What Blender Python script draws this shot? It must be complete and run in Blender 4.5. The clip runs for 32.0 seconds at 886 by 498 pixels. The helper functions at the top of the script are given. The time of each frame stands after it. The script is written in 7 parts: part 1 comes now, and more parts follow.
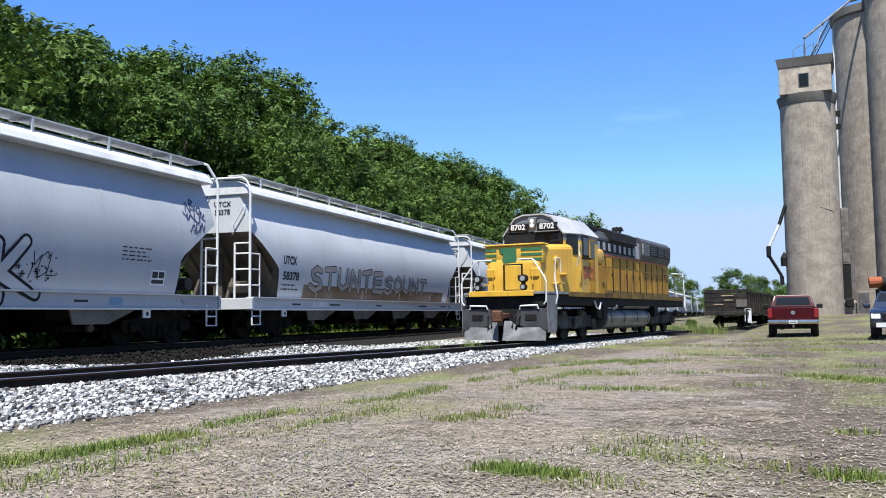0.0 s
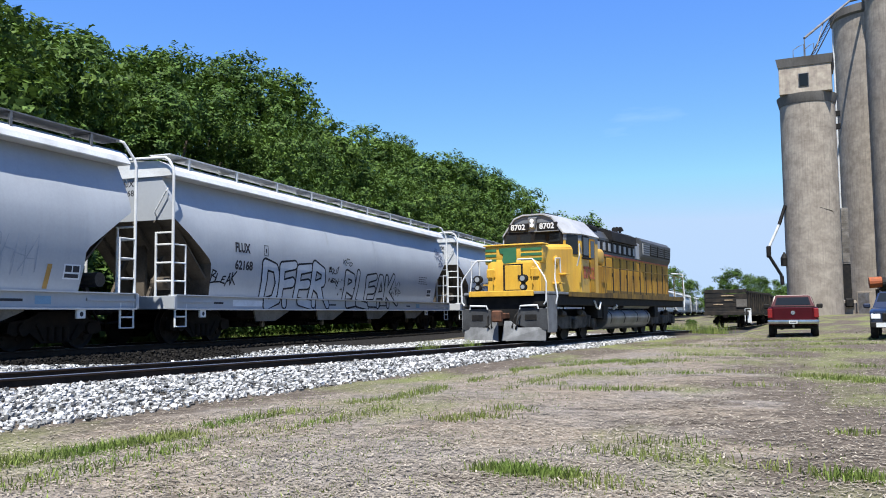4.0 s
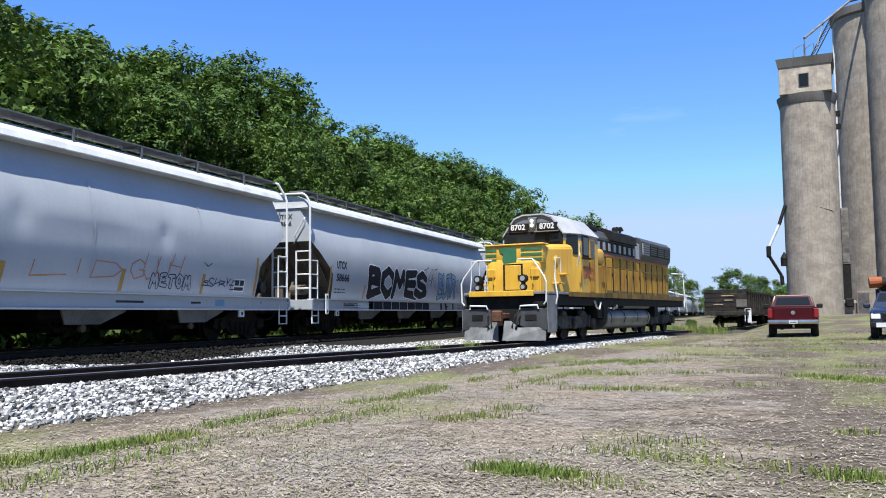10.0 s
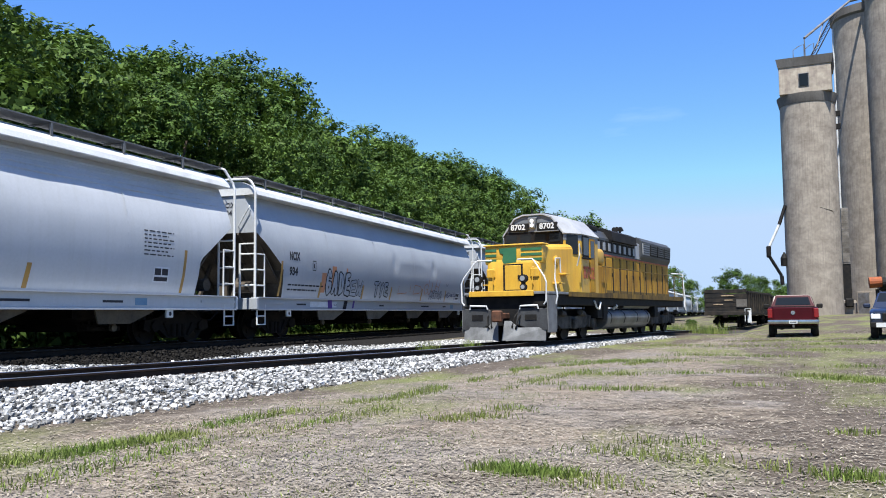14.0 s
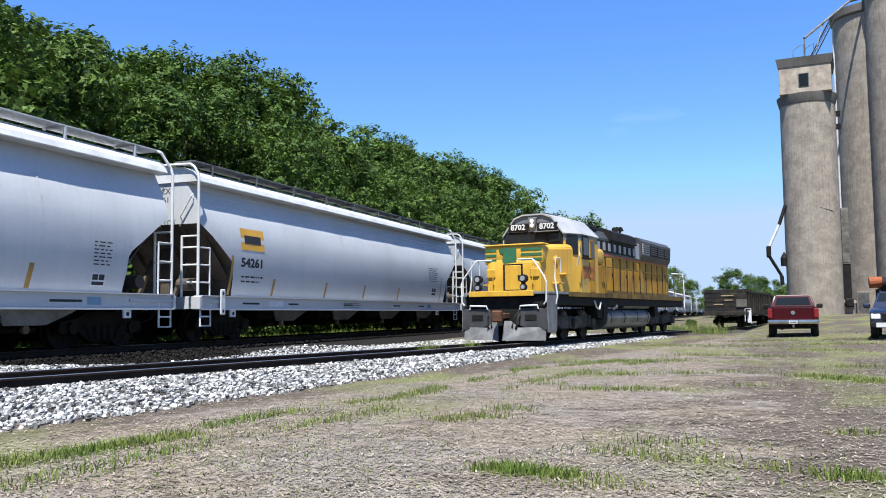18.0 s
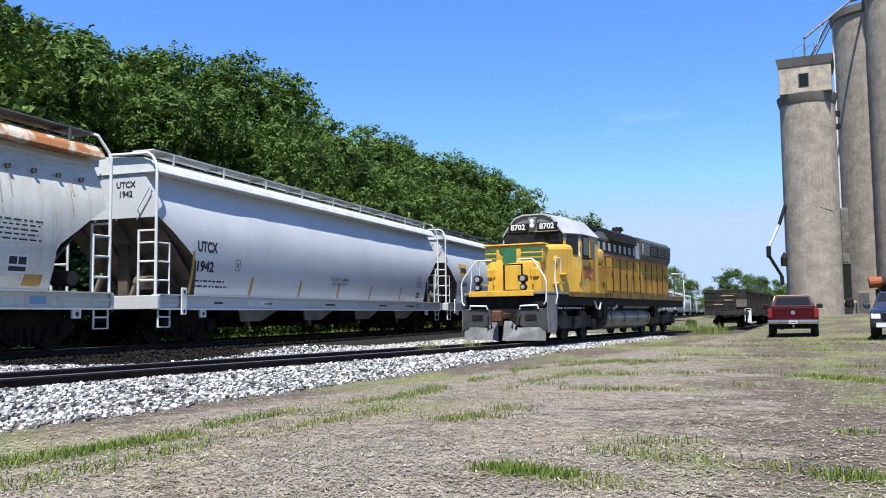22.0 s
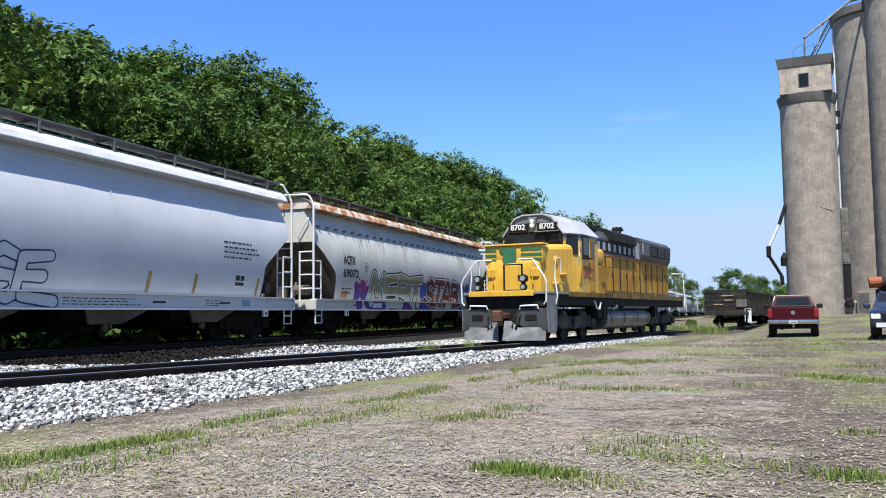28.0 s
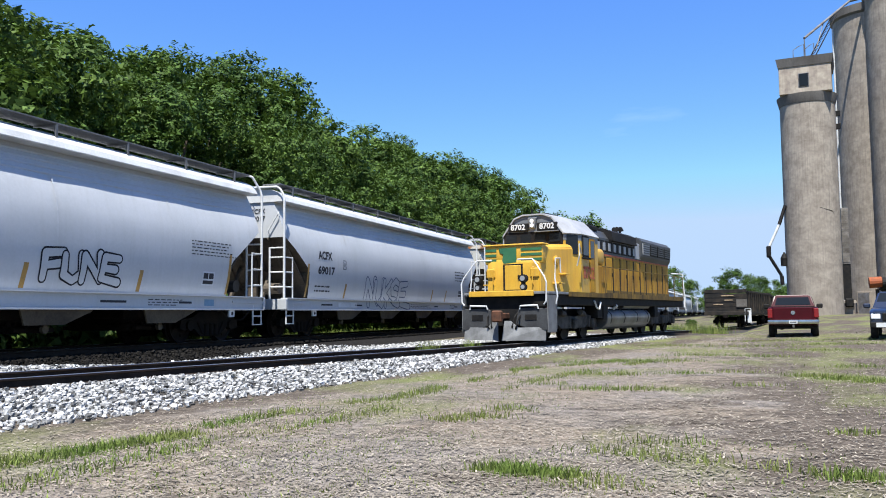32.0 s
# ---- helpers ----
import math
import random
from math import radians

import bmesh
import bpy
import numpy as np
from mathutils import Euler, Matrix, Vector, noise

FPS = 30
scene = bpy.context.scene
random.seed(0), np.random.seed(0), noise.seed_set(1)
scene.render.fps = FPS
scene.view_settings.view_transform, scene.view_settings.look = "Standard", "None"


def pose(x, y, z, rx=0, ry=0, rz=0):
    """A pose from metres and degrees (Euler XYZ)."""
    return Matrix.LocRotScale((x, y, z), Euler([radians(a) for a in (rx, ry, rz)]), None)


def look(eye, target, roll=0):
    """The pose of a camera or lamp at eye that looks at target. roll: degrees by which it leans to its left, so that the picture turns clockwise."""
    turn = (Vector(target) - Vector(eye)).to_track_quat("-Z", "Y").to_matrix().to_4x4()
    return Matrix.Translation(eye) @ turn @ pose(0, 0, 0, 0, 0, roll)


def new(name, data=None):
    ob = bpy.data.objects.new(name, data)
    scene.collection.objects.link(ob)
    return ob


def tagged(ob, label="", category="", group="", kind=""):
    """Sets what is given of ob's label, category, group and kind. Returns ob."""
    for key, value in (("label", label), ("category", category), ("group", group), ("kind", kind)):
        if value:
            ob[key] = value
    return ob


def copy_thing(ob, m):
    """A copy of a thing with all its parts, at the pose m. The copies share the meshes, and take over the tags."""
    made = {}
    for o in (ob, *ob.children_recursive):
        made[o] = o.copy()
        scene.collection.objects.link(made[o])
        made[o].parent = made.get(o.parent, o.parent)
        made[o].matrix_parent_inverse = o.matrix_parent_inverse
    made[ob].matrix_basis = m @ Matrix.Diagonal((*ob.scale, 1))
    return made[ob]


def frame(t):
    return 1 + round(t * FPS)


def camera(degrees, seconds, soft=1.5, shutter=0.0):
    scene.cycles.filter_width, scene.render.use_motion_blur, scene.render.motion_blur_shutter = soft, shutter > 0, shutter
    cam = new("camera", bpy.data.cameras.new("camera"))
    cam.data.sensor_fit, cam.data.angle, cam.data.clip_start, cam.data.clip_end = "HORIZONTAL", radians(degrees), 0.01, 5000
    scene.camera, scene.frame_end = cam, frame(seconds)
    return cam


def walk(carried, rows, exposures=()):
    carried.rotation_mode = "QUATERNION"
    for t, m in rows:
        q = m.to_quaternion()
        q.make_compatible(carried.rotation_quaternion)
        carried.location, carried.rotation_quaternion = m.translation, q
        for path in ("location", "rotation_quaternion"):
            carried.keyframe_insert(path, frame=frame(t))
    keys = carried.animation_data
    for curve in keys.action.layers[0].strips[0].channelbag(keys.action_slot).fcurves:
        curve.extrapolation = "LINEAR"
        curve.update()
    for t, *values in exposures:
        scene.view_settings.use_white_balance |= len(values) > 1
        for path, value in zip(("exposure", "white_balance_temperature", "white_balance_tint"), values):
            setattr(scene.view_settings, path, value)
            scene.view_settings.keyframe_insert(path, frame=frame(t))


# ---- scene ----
EYE = Vector((0.0, 0.0, 1.15))
YAW, PITCH, ROLL = radians(19.61), radians(4.39), -0.628
AIM = EYE + Vector((-math.sin(YAW) * math.cos(PITCH), math.cos(YAW) * math.cos(PITCH), math.sin(PITCH)))
cam = camera(54.44, 32.0, soft=1.0)
walk(cam, [(0.0, look(EYE, AIM, ROLL)), (32.0, look(EYE, AIM, ROLL))], exposures=[(0.0, 1.18, 6350, 8), (32.0, 1.18, 6350, 8)])

# ---- light ----
SUN_AZ = radians(169)     # clockwise from +Y
SUN_EL = radians(67)
world = bpy.data.worlds.new("sky")
scene.world = world
world.use_nodes = True
wn, wl = world.node_tree.nodes, world.node_tree.links
wn.clear()
sky = wn.new("ShaderNodeTexSky")
sky.sky_type = "NISHITA"
sky.sun_disc = False
sky.sun_elevation = SUN_EL
sky.sun_rotation = SUN_AZ
sky.altitude = 1200
sky.air_density = 0.75
sky.dust_density = 0.05
sky.ozone_density = 3.0
bg = wn.new("ShaderNodeBackground")
bg.inputs["Strength"].default_value = 0.197
wout = wn.new("ShaderNodeOutputWorld")
deep = wn.new("ShaderNodeHueSaturation")
deep.inputs["Saturation"].default_value = 1.46
deep.inputs["Hue"].default_value = 0.5175
even = wn.new("ShaderNodeGamma")
even.inputs["Gamma"].default_value = 0.72
wl.new(sky.outputs[0], even.inputs["Color"])
wl.new(even.outputs[0], deep.inputs["Color"])
# thin fair-weather wisps
geo = wn.new("ShaderNodeTexCoord")
stretch = wn.new("ShaderNodeMapping")
stretch.inputs["Scale"].default_value = (2.0, 2.0, 9.0)
wisp = wn.new("ShaderNodeTexNoise")
wisp.inputs["Scale"].default_value, wisp.inputs["Detail"].default_value = 2.2, 6.0
thin = wn.new("ShaderNodeMapRange")
thin.inputs["From Min"].default_value, thin.inputs["From Max"].default_value, thin.inputs["To Max"].default_value = 0.70, 0.90, 0.14
veil = wn.new("ShaderNodeMix")
veil.data_type = "RGBA"
veil.inputs[7].default_value = (3.6, 3.8, 4.1, 1)
wl.new(geo.outputs["Generated"], stretch.inputs[0])
wl.new(stretch.outputs[0], wisp.inputs["Vector"])
wl.new(wisp.outputs[0], thin.inputs["Value"])
wl.new(thin.outputs[0], veil.inputs[0])
# clear dry air: the haze towards the horizon and round the sun stays below white
haze = wn.new("ShaderNodeMix")
haze.data_type, haze.blend_type = "RGBA", "DARKEN"
haze.inputs[0].default_value = 1.0
haze.inputs[7].default_value = (1.22, 1.60, 2.2, 1)
wl.new(deep.outputs[0], haze.inputs[6])
wl.new(haze.outputs[2], veil.inputs[6])
wl.new(veil.outputs[2], bg.inputs[0])
wl.new(bg.outputs[0], wout.inputs[0])

sun_dir = Vector((math.sin(SUN_AZ) * math.cos(SUN_EL), math.cos(SUN_AZ) * math.cos(SUN_EL), math.sin(SUN_EL)))
sun = new("sun", bpy.data.lights.new("sun", "SUN"))
sun.data.energy = 5.0
sun.data.angle = radians(0.5)
sun.data.color = (1.0, 0.965, 0.90)
sun.matrix_world = look(sun_dir * 200, (0, 0, 0))

# ---- mesh tools ----
def part(name, bm, material, parent=None, label="", smooth=False, at=None):
    """Links a bmesh as one mesh object under a thing or a part."""
    me = bpy.data.meshes.new(name)
    bmesh.ops.recalc_face_normals(bm, faces=bm.faces)
    bm.to_mesh(me)
    bm.free()
    for m in (material if isinstance(material, (list, tuple)) else [material]):
        me.materials.append(m)
    if smooth:
        me.shade_smooth()
        me.set_sharp_from_angle(angle=radians(smooth if smooth > 1 else 35))
    ob = new(name, me)
    ob.parent = parent
    if at is not None:
        ob.matrix_basis = at
    if label:
        tagged(ob, label)
    return ob


def raw(name, verts, faces, material, parent=None, label="", smooth=False, slots=None):
    """Links plain vertex and face tables as one mesh object."""
    me = bpy.data.meshes.new(name)
    me.from_pydata(verts, [], faces)
    for m in (material if isinstance(material, (list, tuple)) else [material]):
        me.materials.append(m)
    if slots is not None:
        me.polygons.foreach_set("material_index", np.asarray(slots, dtype=np.int32))
    if smooth:
        me.shade_smooth()
        me.set_sharp_from_angle(angle=radians(35))
    me.update()
    ob = new(name, me)
    ob.parent = parent
    if label:
        tagged(ob, label)
    return ob


def share(name, mesh, parent, m, label=""):
    """Another object on the same mesh."""
    ob = new(name, mesh)
    ob.parent = parent
    ob.matrix_basis = m
    if label:
        tagged(ob, label)
    return ob


def thing(name, m, label, category, group="", kind=""):
    ob = new(name)
    ob.empty_display_size = 0.3
    ob.matrix_basis = m
    return tagged(ob, label, category, group, kind)


def B():
    return bmesh.new()


def box(bm, x0, x1, y0, y1, z0, z1, bevel=0.0, seg=1):
    vs = [bm.verts.new((x, y, z)) for x in (x0, x1) for y in (y0, y1) for z in (z0, z1)]
    fs = [bm.faces.new([vs[i] for i in q]) for q in ((0, 1, 3, 2), (4, 6, 7, 5), (0, 4, 5, 1), (2, 3, 7, 6), (0, 2, 6, 4), (1, 5, 7, 3))]
    if bevel > 0:
        es = list({e for f in fs for e in f.edges})
        bmesh.ops.bevel(bm, geom=es, offset=bevel, segments=seg, profile=0.5, affect="EDGES")
    return bm


def rod(bm, a, b, r, seg=8, r2=None):
    """A round bar from a to b."""
    a, b = Vector(a), Vector(b)
    d = b - a
    n = d.length
    if n < 1e-6:
        return bm
    m = Matrix.Translation((a + b) / 2) @ d.to_track_quat("Z", "Y").to_matrix().to_4x4()
    bmesh.ops.create_cone(bm, cap_ends=True, segments=seg, radius1=r, radius2=r if r2 is None else r2, depth=n, matrix=m)
    return bm


def tube(bm, pts, r, seg=8):
    """A bent pipe through the points."""
    pts = [Vector(p) for p in pts]
    rings = []
    ref = Vector((0.123, 0.456, 0.88))
    for i, p in enumerate(pts):
        d = (pts[min(i + 1, len(pts) - 1)] - pts[max(i - 1, 0)]).normalized()
        u = d.cross(ref).normalized()
        v = d.cross(u)
        rings.append([bm.verts.new(p + r * (math.cos(2 * math.pi * k / seg) * u + math.sin(2 * math.pi * k / seg) * v)) for k in range(seg)])
    for a, b in zip(rings, rings[1:]):
        for k in range(seg):
            bm.faces.new((a[k], a[(k + 1) % seg], b[(k + 1) % seg], b[k]))
    bm.faces.new(rings[0])
    bm.faces.new(rings[-1][::-1])
    return bm


def prism(bm, poly, axis, a, b, bevel=0.0):
    """A flat outline pushed from a to b along an axis. poly holds the two other coordinates in xyz order."""
    def put(p, w):
        return {"x": (w, p[0], p[1]), "y": (p[0], w, p[1]), "z": (p[0], p[1], w)}[axis]
    lo = [bm.verts.new(put(p, a)) for p in poly]
    hi = [bm.verts.new(put(p, b)) for p in poly]
    fs = [bm.faces.new(lo), bm.faces.new(hi[::-1])]
    for i in range(len(poly)):
        j = (i + 1) % len(poly)
        fs.append(bm.faces.new((lo[i], hi[i], hi[j], lo[j])))
    if bevel > 0:
        es = list({e for f in fs for e in f.edges})
        bmesh.ops.bevel(bm, geom=es, offset=bevel, segments=1, profile=0.5, affect="EDGES")
    return bm


def lathe(bm, profile, seg=24, axis="z", at=(0, 0, 0)):
    """Turns (radius, height) pairs about an axis through at."""
    rings = []
    for r, h in profile:
        ring = []
        for k in range(seg):
            c, s = math.cos(2 * math.pi * k / seg) * r, math.sin(2 * math.pi * k / seg) * r
            q = {"x": (h, c, s), "y": (c, h, s), "z": (c, s, h)}[axis]
            ring.append(bm.verts.new((q[0] + at[0], q[1] + at[1], q[2] + at[2])))
        rings.append(ring)
    for a, b in zip(rings, rings[1:]):
        for k in range(seg):
            bm.faces.new((a[k], a[(k + 1) % seg], b[(k + 1) % seg], b[k]))
    bm.faces.new(rings[0])
    bm.faces.new(rings[-1][::-1])
    return bm


def words(text, size, material, name, parent, m, label="", bend=None, align="CENTER", bold=0.0):
    """Lettering in the built-in font as a flat mesh; bend maps a flat point (u, v) to a place."""
    cu = bpy.data.curves.new(name, "FONT")
    cu.body, cu.size, cu.align_x, cu.align_y = text, size, align, "CENTER"
    cu.offset = bold
    cu.resolution_u = 2
    tmp = bpy.data.objects.new(name, cu)
    me = bpy.data.meshes.new_from_object(tmp)
    bpy.data.objects.remove(tmp)
    if bend:
        for v in me.vertices:
            v.co = bend(v.co.x, v.co.y)
    me.materials.clear()
    me.materials.append(material)
    ob = new(name, me)
    ob.parent = parent
    ob.matrix_basis = m
    if label:
        tagged(ob, label)
    return ob

# ---- materials ----
def mat(name, color, rough=0.6, metal=0.0, second=None, mix=0.5, scale=3.0, fine=40.0, fine_amount=0.25, bump=0.0, bump_scale=60.0,
        streak=None, streak_amount=0.0, vary=0.0, stretch=(1, 1, 1), coat=0.0, island=0.0, soft=0.15):
    """Paint, metal, stone: base colour, a second colour in large patches, fine mottling, running streaks, relief."""
    m = bpy.data.materials.new(name)
    m.use_nodes = True
    n, l = m.node_tree.nodes, m.node_tree.links
    n.clear()
    out = n.new("ShaderNodeOutputMaterial")
    p = n.new("ShaderNodeBsdfPrincipled")
    l.new(p.outputs[0], out.inputs[0])
    p.inputs["Roughness"].default_value = rough
    p.inputs["Metallic"].default_value = metal
    p.inputs["Coat Weight"].default_value = coat
    p.inputs["Specular IOR Level"].default_value = 0.5 if rough < 0.6 else 0.12
    tc = n.new("ShaderNodeTexCoord")
    mp = n.new("ShaderNodeMapping")
    mp.inputs["Scale"].default_value = stretch
    l.new(tc.outputs["Object"], mp.inputs[0])

    def tex(s, detail=4.0):
        t = n.new("ShaderNodeTexNoise")
        t.inputs["Scale"].default_value = s
        t.inputs["Detail"].default_value = detail
        l.new(mp.outputs[0], t.inputs["Vector"])
        return t

    def ramp(src, lo, hi):
        r = n.new("ShaderNodeMapRange")
        r.inputs["From Min"].default_value, r.inputs["From Max"].default_value = lo, hi
        l.new(src, r.inputs["Value"])
        return r.outputs[0]

    def blend(fac, a, b, mode="MIX"):
        x = n.new("ShaderNodeMix")
        x.data_type, x.blend_type = "RGBA", mode
        for sock, v in ((x.inputs[0], fac), (x.inputs[6], a), (x.inputs[7], b)):
            if hasattr(v, "is_linked"):
                l.new(v, sock)
            elif isinstance(v, (int, float)):
                sock.default_value = v
            else:
                sock.default_value = (*v, 1)
        return x.outputs[2]

    col = color
    if second:
        col = blend(ramp(tex(scale, 6).outputs[0], 0.5 - soft + 0.5 * (0.5 - mix), 0.5 + soft + 0.5 * (0.5 - mix)), color, second)
    if streak:
        sm = n.new("ShaderNodeMapping")
        sm.inputs["Scale"].default_value = (7.0, 7.0, 0.35)
        l.new(tc.outputs["Object"], sm.inputs[0])
        st = n.new("ShaderNodeTexNoise")
        st.inputs["Scale"].default_value = 1.0
        st.inputs["Detail"].default_value = 5
        l.new(sm.outputs[0], st.inputs["Vector"])
        mul = n.new("ShaderNodeMath")
        mul.operation = "MULTIPLY"
        l.new(ramp(st.outputs[0], 0.48, 0.75), mul.inputs[0])
        mul.inputs[1].default_value = streak_amount
        col = blend(mul.outputs[0], col, streak)
    if fine_amount > 0:
        f = ramp(tex(fine, 3).outputs[0], 0.25, 0.75)
        g = n.new("ShaderNodeMapRange")
        g.inputs["To Min"].default_value, g.inputs["To Max"].default_value = 1 - fine_amount, 1 + fine_amount
        l.new(f, g.inputs["Value"])
        hs = n.new("ShaderNodeHueSaturation")
        l.new(g.outputs[0], hs.inputs["Value"])
        if hasattr(col, "is_linked"):
            l.new(col, hs.inputs["Color"])
        else:
            hs.inputs["Color"].default_value = (*col, 1)
        col = hs.outputs[0]
    for a, kind in ((vary, "ShaderNodeObjectInfo"), (island, "ShaderNodeNewGeometry")):
        if a <= 0:
            continue
        src = n.new(kind).outputs["Random" if kind == "ShaderNodeObjectInfo" else "Random Per Island"]
        g = n.new("ShaderNodeMapRange")
        g.inputs["To Min"].default_value, g.inputs["To Max"].default_value = 1 - a, 1 + a
        l.new(src, g.inputs["Value"])
        hs = n.new("ShaderNodeHueSaturation")
        l.new(g.outputs[0], hs.inputs["Value"])
        if hasattr(col, "is_linked"):
            l.new(col, hs.inputs["Color"])
        else:
            hs.inputs["Color"].default_value = (*col, 1)
        col = hs.outputs[0]
    if hasattr(col, "is_linked"):
        l.new(col, p.inputs["Base Color"])
    else:
        p.inputs["Base Color"].default_value = (*col, 1)
    if bump > 0:
        b = n.new("ShaderNodeBump")
        b.inputs["Strength"].default_value = bump
        b.inputs["Distance"].default_value = 0.02
        l.new(tex(bump_scale, 4).outputs[0], b.inputs["Height"])
        l.new(b.outputs[0], p.inputs["Normal"])
    return m

M_GREY = mat("hopper_paint", (0.315, 0.33, 0.35), 0.50, 0, (0.28, 0.295, 0.315), 0.45, 0.6, 18, 0.04, 0.03, 6, (0.204, 0.197, 0.186), 0.12)
M_PALE = mat("hopper_paint_pale", (0.43, 0.44, 0.455), 0.50, 0, (0.385, 0.395, 0.405), 0.45, 0.6, 18, 0.04, 0.03, 6, (0.271, 0.25, 0.219), 0.15)
M_DULL = mat("hopper_paint_dull", (0.46, 0.46, 0.42), 0.55, 0, (0.39, 0.38, 0.345), 0.5, 0.8, 20, 0.08, 0.05, 9, (0.287, 0.192, 0.115), 0.35)
M_RUSTROOF = mat("rusted_white_paint", (0.50, 0.45, 0.37), 0.7, 0, (0.29, 0.125, 0.052), 0.52, 2.6, 30, 0.2, 0.15, 30, (0.22, 0.09, 0.04), 0.6, soft=0.06)
M_WHITE = mat("white_paint", (0.56, 0.565, 0.56), 0.45, 0, (0.42, 0.415, 0.40), 0.35, 1.5, 25, 0.08, 0.04, 30)
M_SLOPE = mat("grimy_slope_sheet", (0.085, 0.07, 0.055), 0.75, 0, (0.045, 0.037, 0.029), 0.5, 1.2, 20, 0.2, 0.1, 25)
# running gear steels: grime and wear, with underbody shade darkened into the colour
M_TRUCK = mat("grimy_cast_steel_shade_dark", (0.0065, 0.0055, 0.005), 0.85, 0.0, (0.014, 0.0105, 0.008), 0.45, 4, 40, 0.3, 0.2, 60)
M_TREAD = mat("worn_wheel_steel_shade_dark", (0.0193, 0.0154, 0.0132), 0.6, 0.3, (0.0121, 0.0094, 0.0072), 0.5, 5, 40, 0.2)
M_BAY = mat("dusty_hopper_bay", (0.135, 0.12, 0.095), 0.8, 0, (0.08, 0.07, 0.054), 0.5, 1.6, 25, 0.2, 0.1, 30)
M_BAYRUST = mat("rusty_hopper_bay", (0.085, 0.066, 0.042), 0.85, 0, (0.05, 0.038, 0.026), 0.5, 1.6, 25, 0.2, 0.1, 30)
M_GRATE = mat("galvanised_grating", (0.192, 0.196, 0.2), 0.7, 0.2, (0.136, 0.136, 0.136), 0.5, 3, 60, 0.2)
M_BLACK = mat("black_lettering", (0.03, 0.03, 0.035), 0.6, 0, None, fine_amount=0.15)
M_AMBER = mat("amber_reflective_tape", (0.30, 0.165, 0.028), 0.5, 0, (0.23, 0.135, 0.035), 0.4, 6, 40, 0.1)
M_RAIL = mat("rail_steel", (0.035, 0.024, 0.018), 0.8, 0.0, (0.022, 0.015, 0.011), 0.5, 3, 40, 0.25)
M_RAILTOP = mat("polished_railhead", (0.45, 0.45, 0.46), 0.32, 0.9, (0.35, 0.33, 0.31), 0.4, 4, 40, 0.1)
M_TIE = mat("creosoted_timber", (0.0562, 0.0435, 0.0338), 0.9, 0, (0.0975, 0.0825, 0.0675), 0.5, 3, 30, 0.3, 0.4, 30, vary=0.3)
M_STONE = mat("limestone_ballast", (0.41, 0.405, 0.40), 0.9, 0, (0.15, 0.147, 0.143), 0.46, 9, 40, 0.15, 0.3, 60, island=0.85)
M_BED = mat("ballast_bed", (0.065, 0.058, 0.05), 0.95, 0, (0.03, 0.027, 0.023), 0.5, 14, 55, 0.35, 0.8, 28)
# cinder bed of the main track, with the train's shade darkened into it
M_CINDERSHADE = mat("shade_dark_cinder_bed", (0.009, 0.008, 0.0072), 0.95, 0, (0.019, 0.017, 0.015), 0.4, 10, 50, 0.35, 0.8, 28)
M_YELLOW = mat("locomotive_yellow", (0.54, 0.315, 0.032), 0.42, 0, (0.496, 0.264, 0.024), 0.4, 1.0, 20, 0.06, 0.04, 20, (0.224, 0.12, 0.04), 0.35)
M_YELLOWOLD = mat("weathered_locomotive_yellow", (0.50, 0.265, 0.024), 0.6, 0, (0.33, 0.165, 0.026), 0.5, 1.2, 20, 0.12, 0.05, 20, (0.09, 0.05, 0.028), 0.75)
M_SKIRT = mat("grimy_yellow_skirt", (0.22, 0.135, 0.032), 0.7, 0, (0.10, 0.066, 0.028), 0.5, 1.5, 20, 0.2, 0.05, 20, (0.03, 0.022, 0.017), 0.8)
M_LGREY = mat("locomotive_grey", (0.165, 0.172, 0.182), 0.5, 0, (0.115, 0.12, 0.127), 0.45, 1.3, 22, 0.12, 0.05, 20)
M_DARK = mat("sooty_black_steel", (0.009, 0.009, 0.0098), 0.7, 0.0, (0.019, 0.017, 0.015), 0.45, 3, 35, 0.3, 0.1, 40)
M_SOOT = mat("sooty_grey_paint", (0.05, 0.052, 0.055), 0.55, 0, (0.03, 0.031, 0.032), 0.5, 1.3, 22, 0.15, 0.05, 20)
M_DUST = mat("dusty_cast_frame", (0.085, 0.076, 0.066), 0.8, 0, (0.035, 0.031, 0.027), 0.5, 3, 30, 0.3, 0.15, 40)
M_PILOT = mat("pilot_grey_paint", (0.055, 0.057, 0.06), 0.6, 0, (0.034, 0.034, 0.036), 0.5, 2, 30, 0.18, 0.08, 30)
M_PLOUGH = mat("plough_grey_paint", (0.19, 0.193, 0.197), 0.6, 0, (0.12, 0.12, 0.12), 0.5, 2.5, 30, 0.15, 0.08, 30)
# weathered concrete for cornices and parapet, the overhang's shade put into the colour
M_CORN = mat("shade_dark_weathered_concrete", (0.144, 0.133, 0.122), 0.9, 0, (0.108, 0.0972, 0.0864), 0.5, 0.5, 8, 0.12, 0.25, 12, (0.072, 0.0648, 0.0576), 0.4)
M_TANK = mat("fuel_tank_grey", (0.13, 0.133, 0.136), 0.45, 0.2, (0.07, 0.067, 0.063), 0.45, 1.4, 22, 0.15, 0.06, 20)
M_GREEN = mat("dark_green_paint", (0.02, 0.10, 0.045), 0.5, 0, (0.03, 0.12, 0.05), 0.5, 3, 30, 0.08)
M_RED = mat("faded_red_lettering", (0.40, 0.06, 0.035), 0.6, 0, (0.48, 0.16, 0.08), 0.5, 5, 30, 0.2)
M_GLASS = mat("dark_cab_glass", (0.012, 0.014, 0.016), 0.08, 0, None, fine_amount=0)
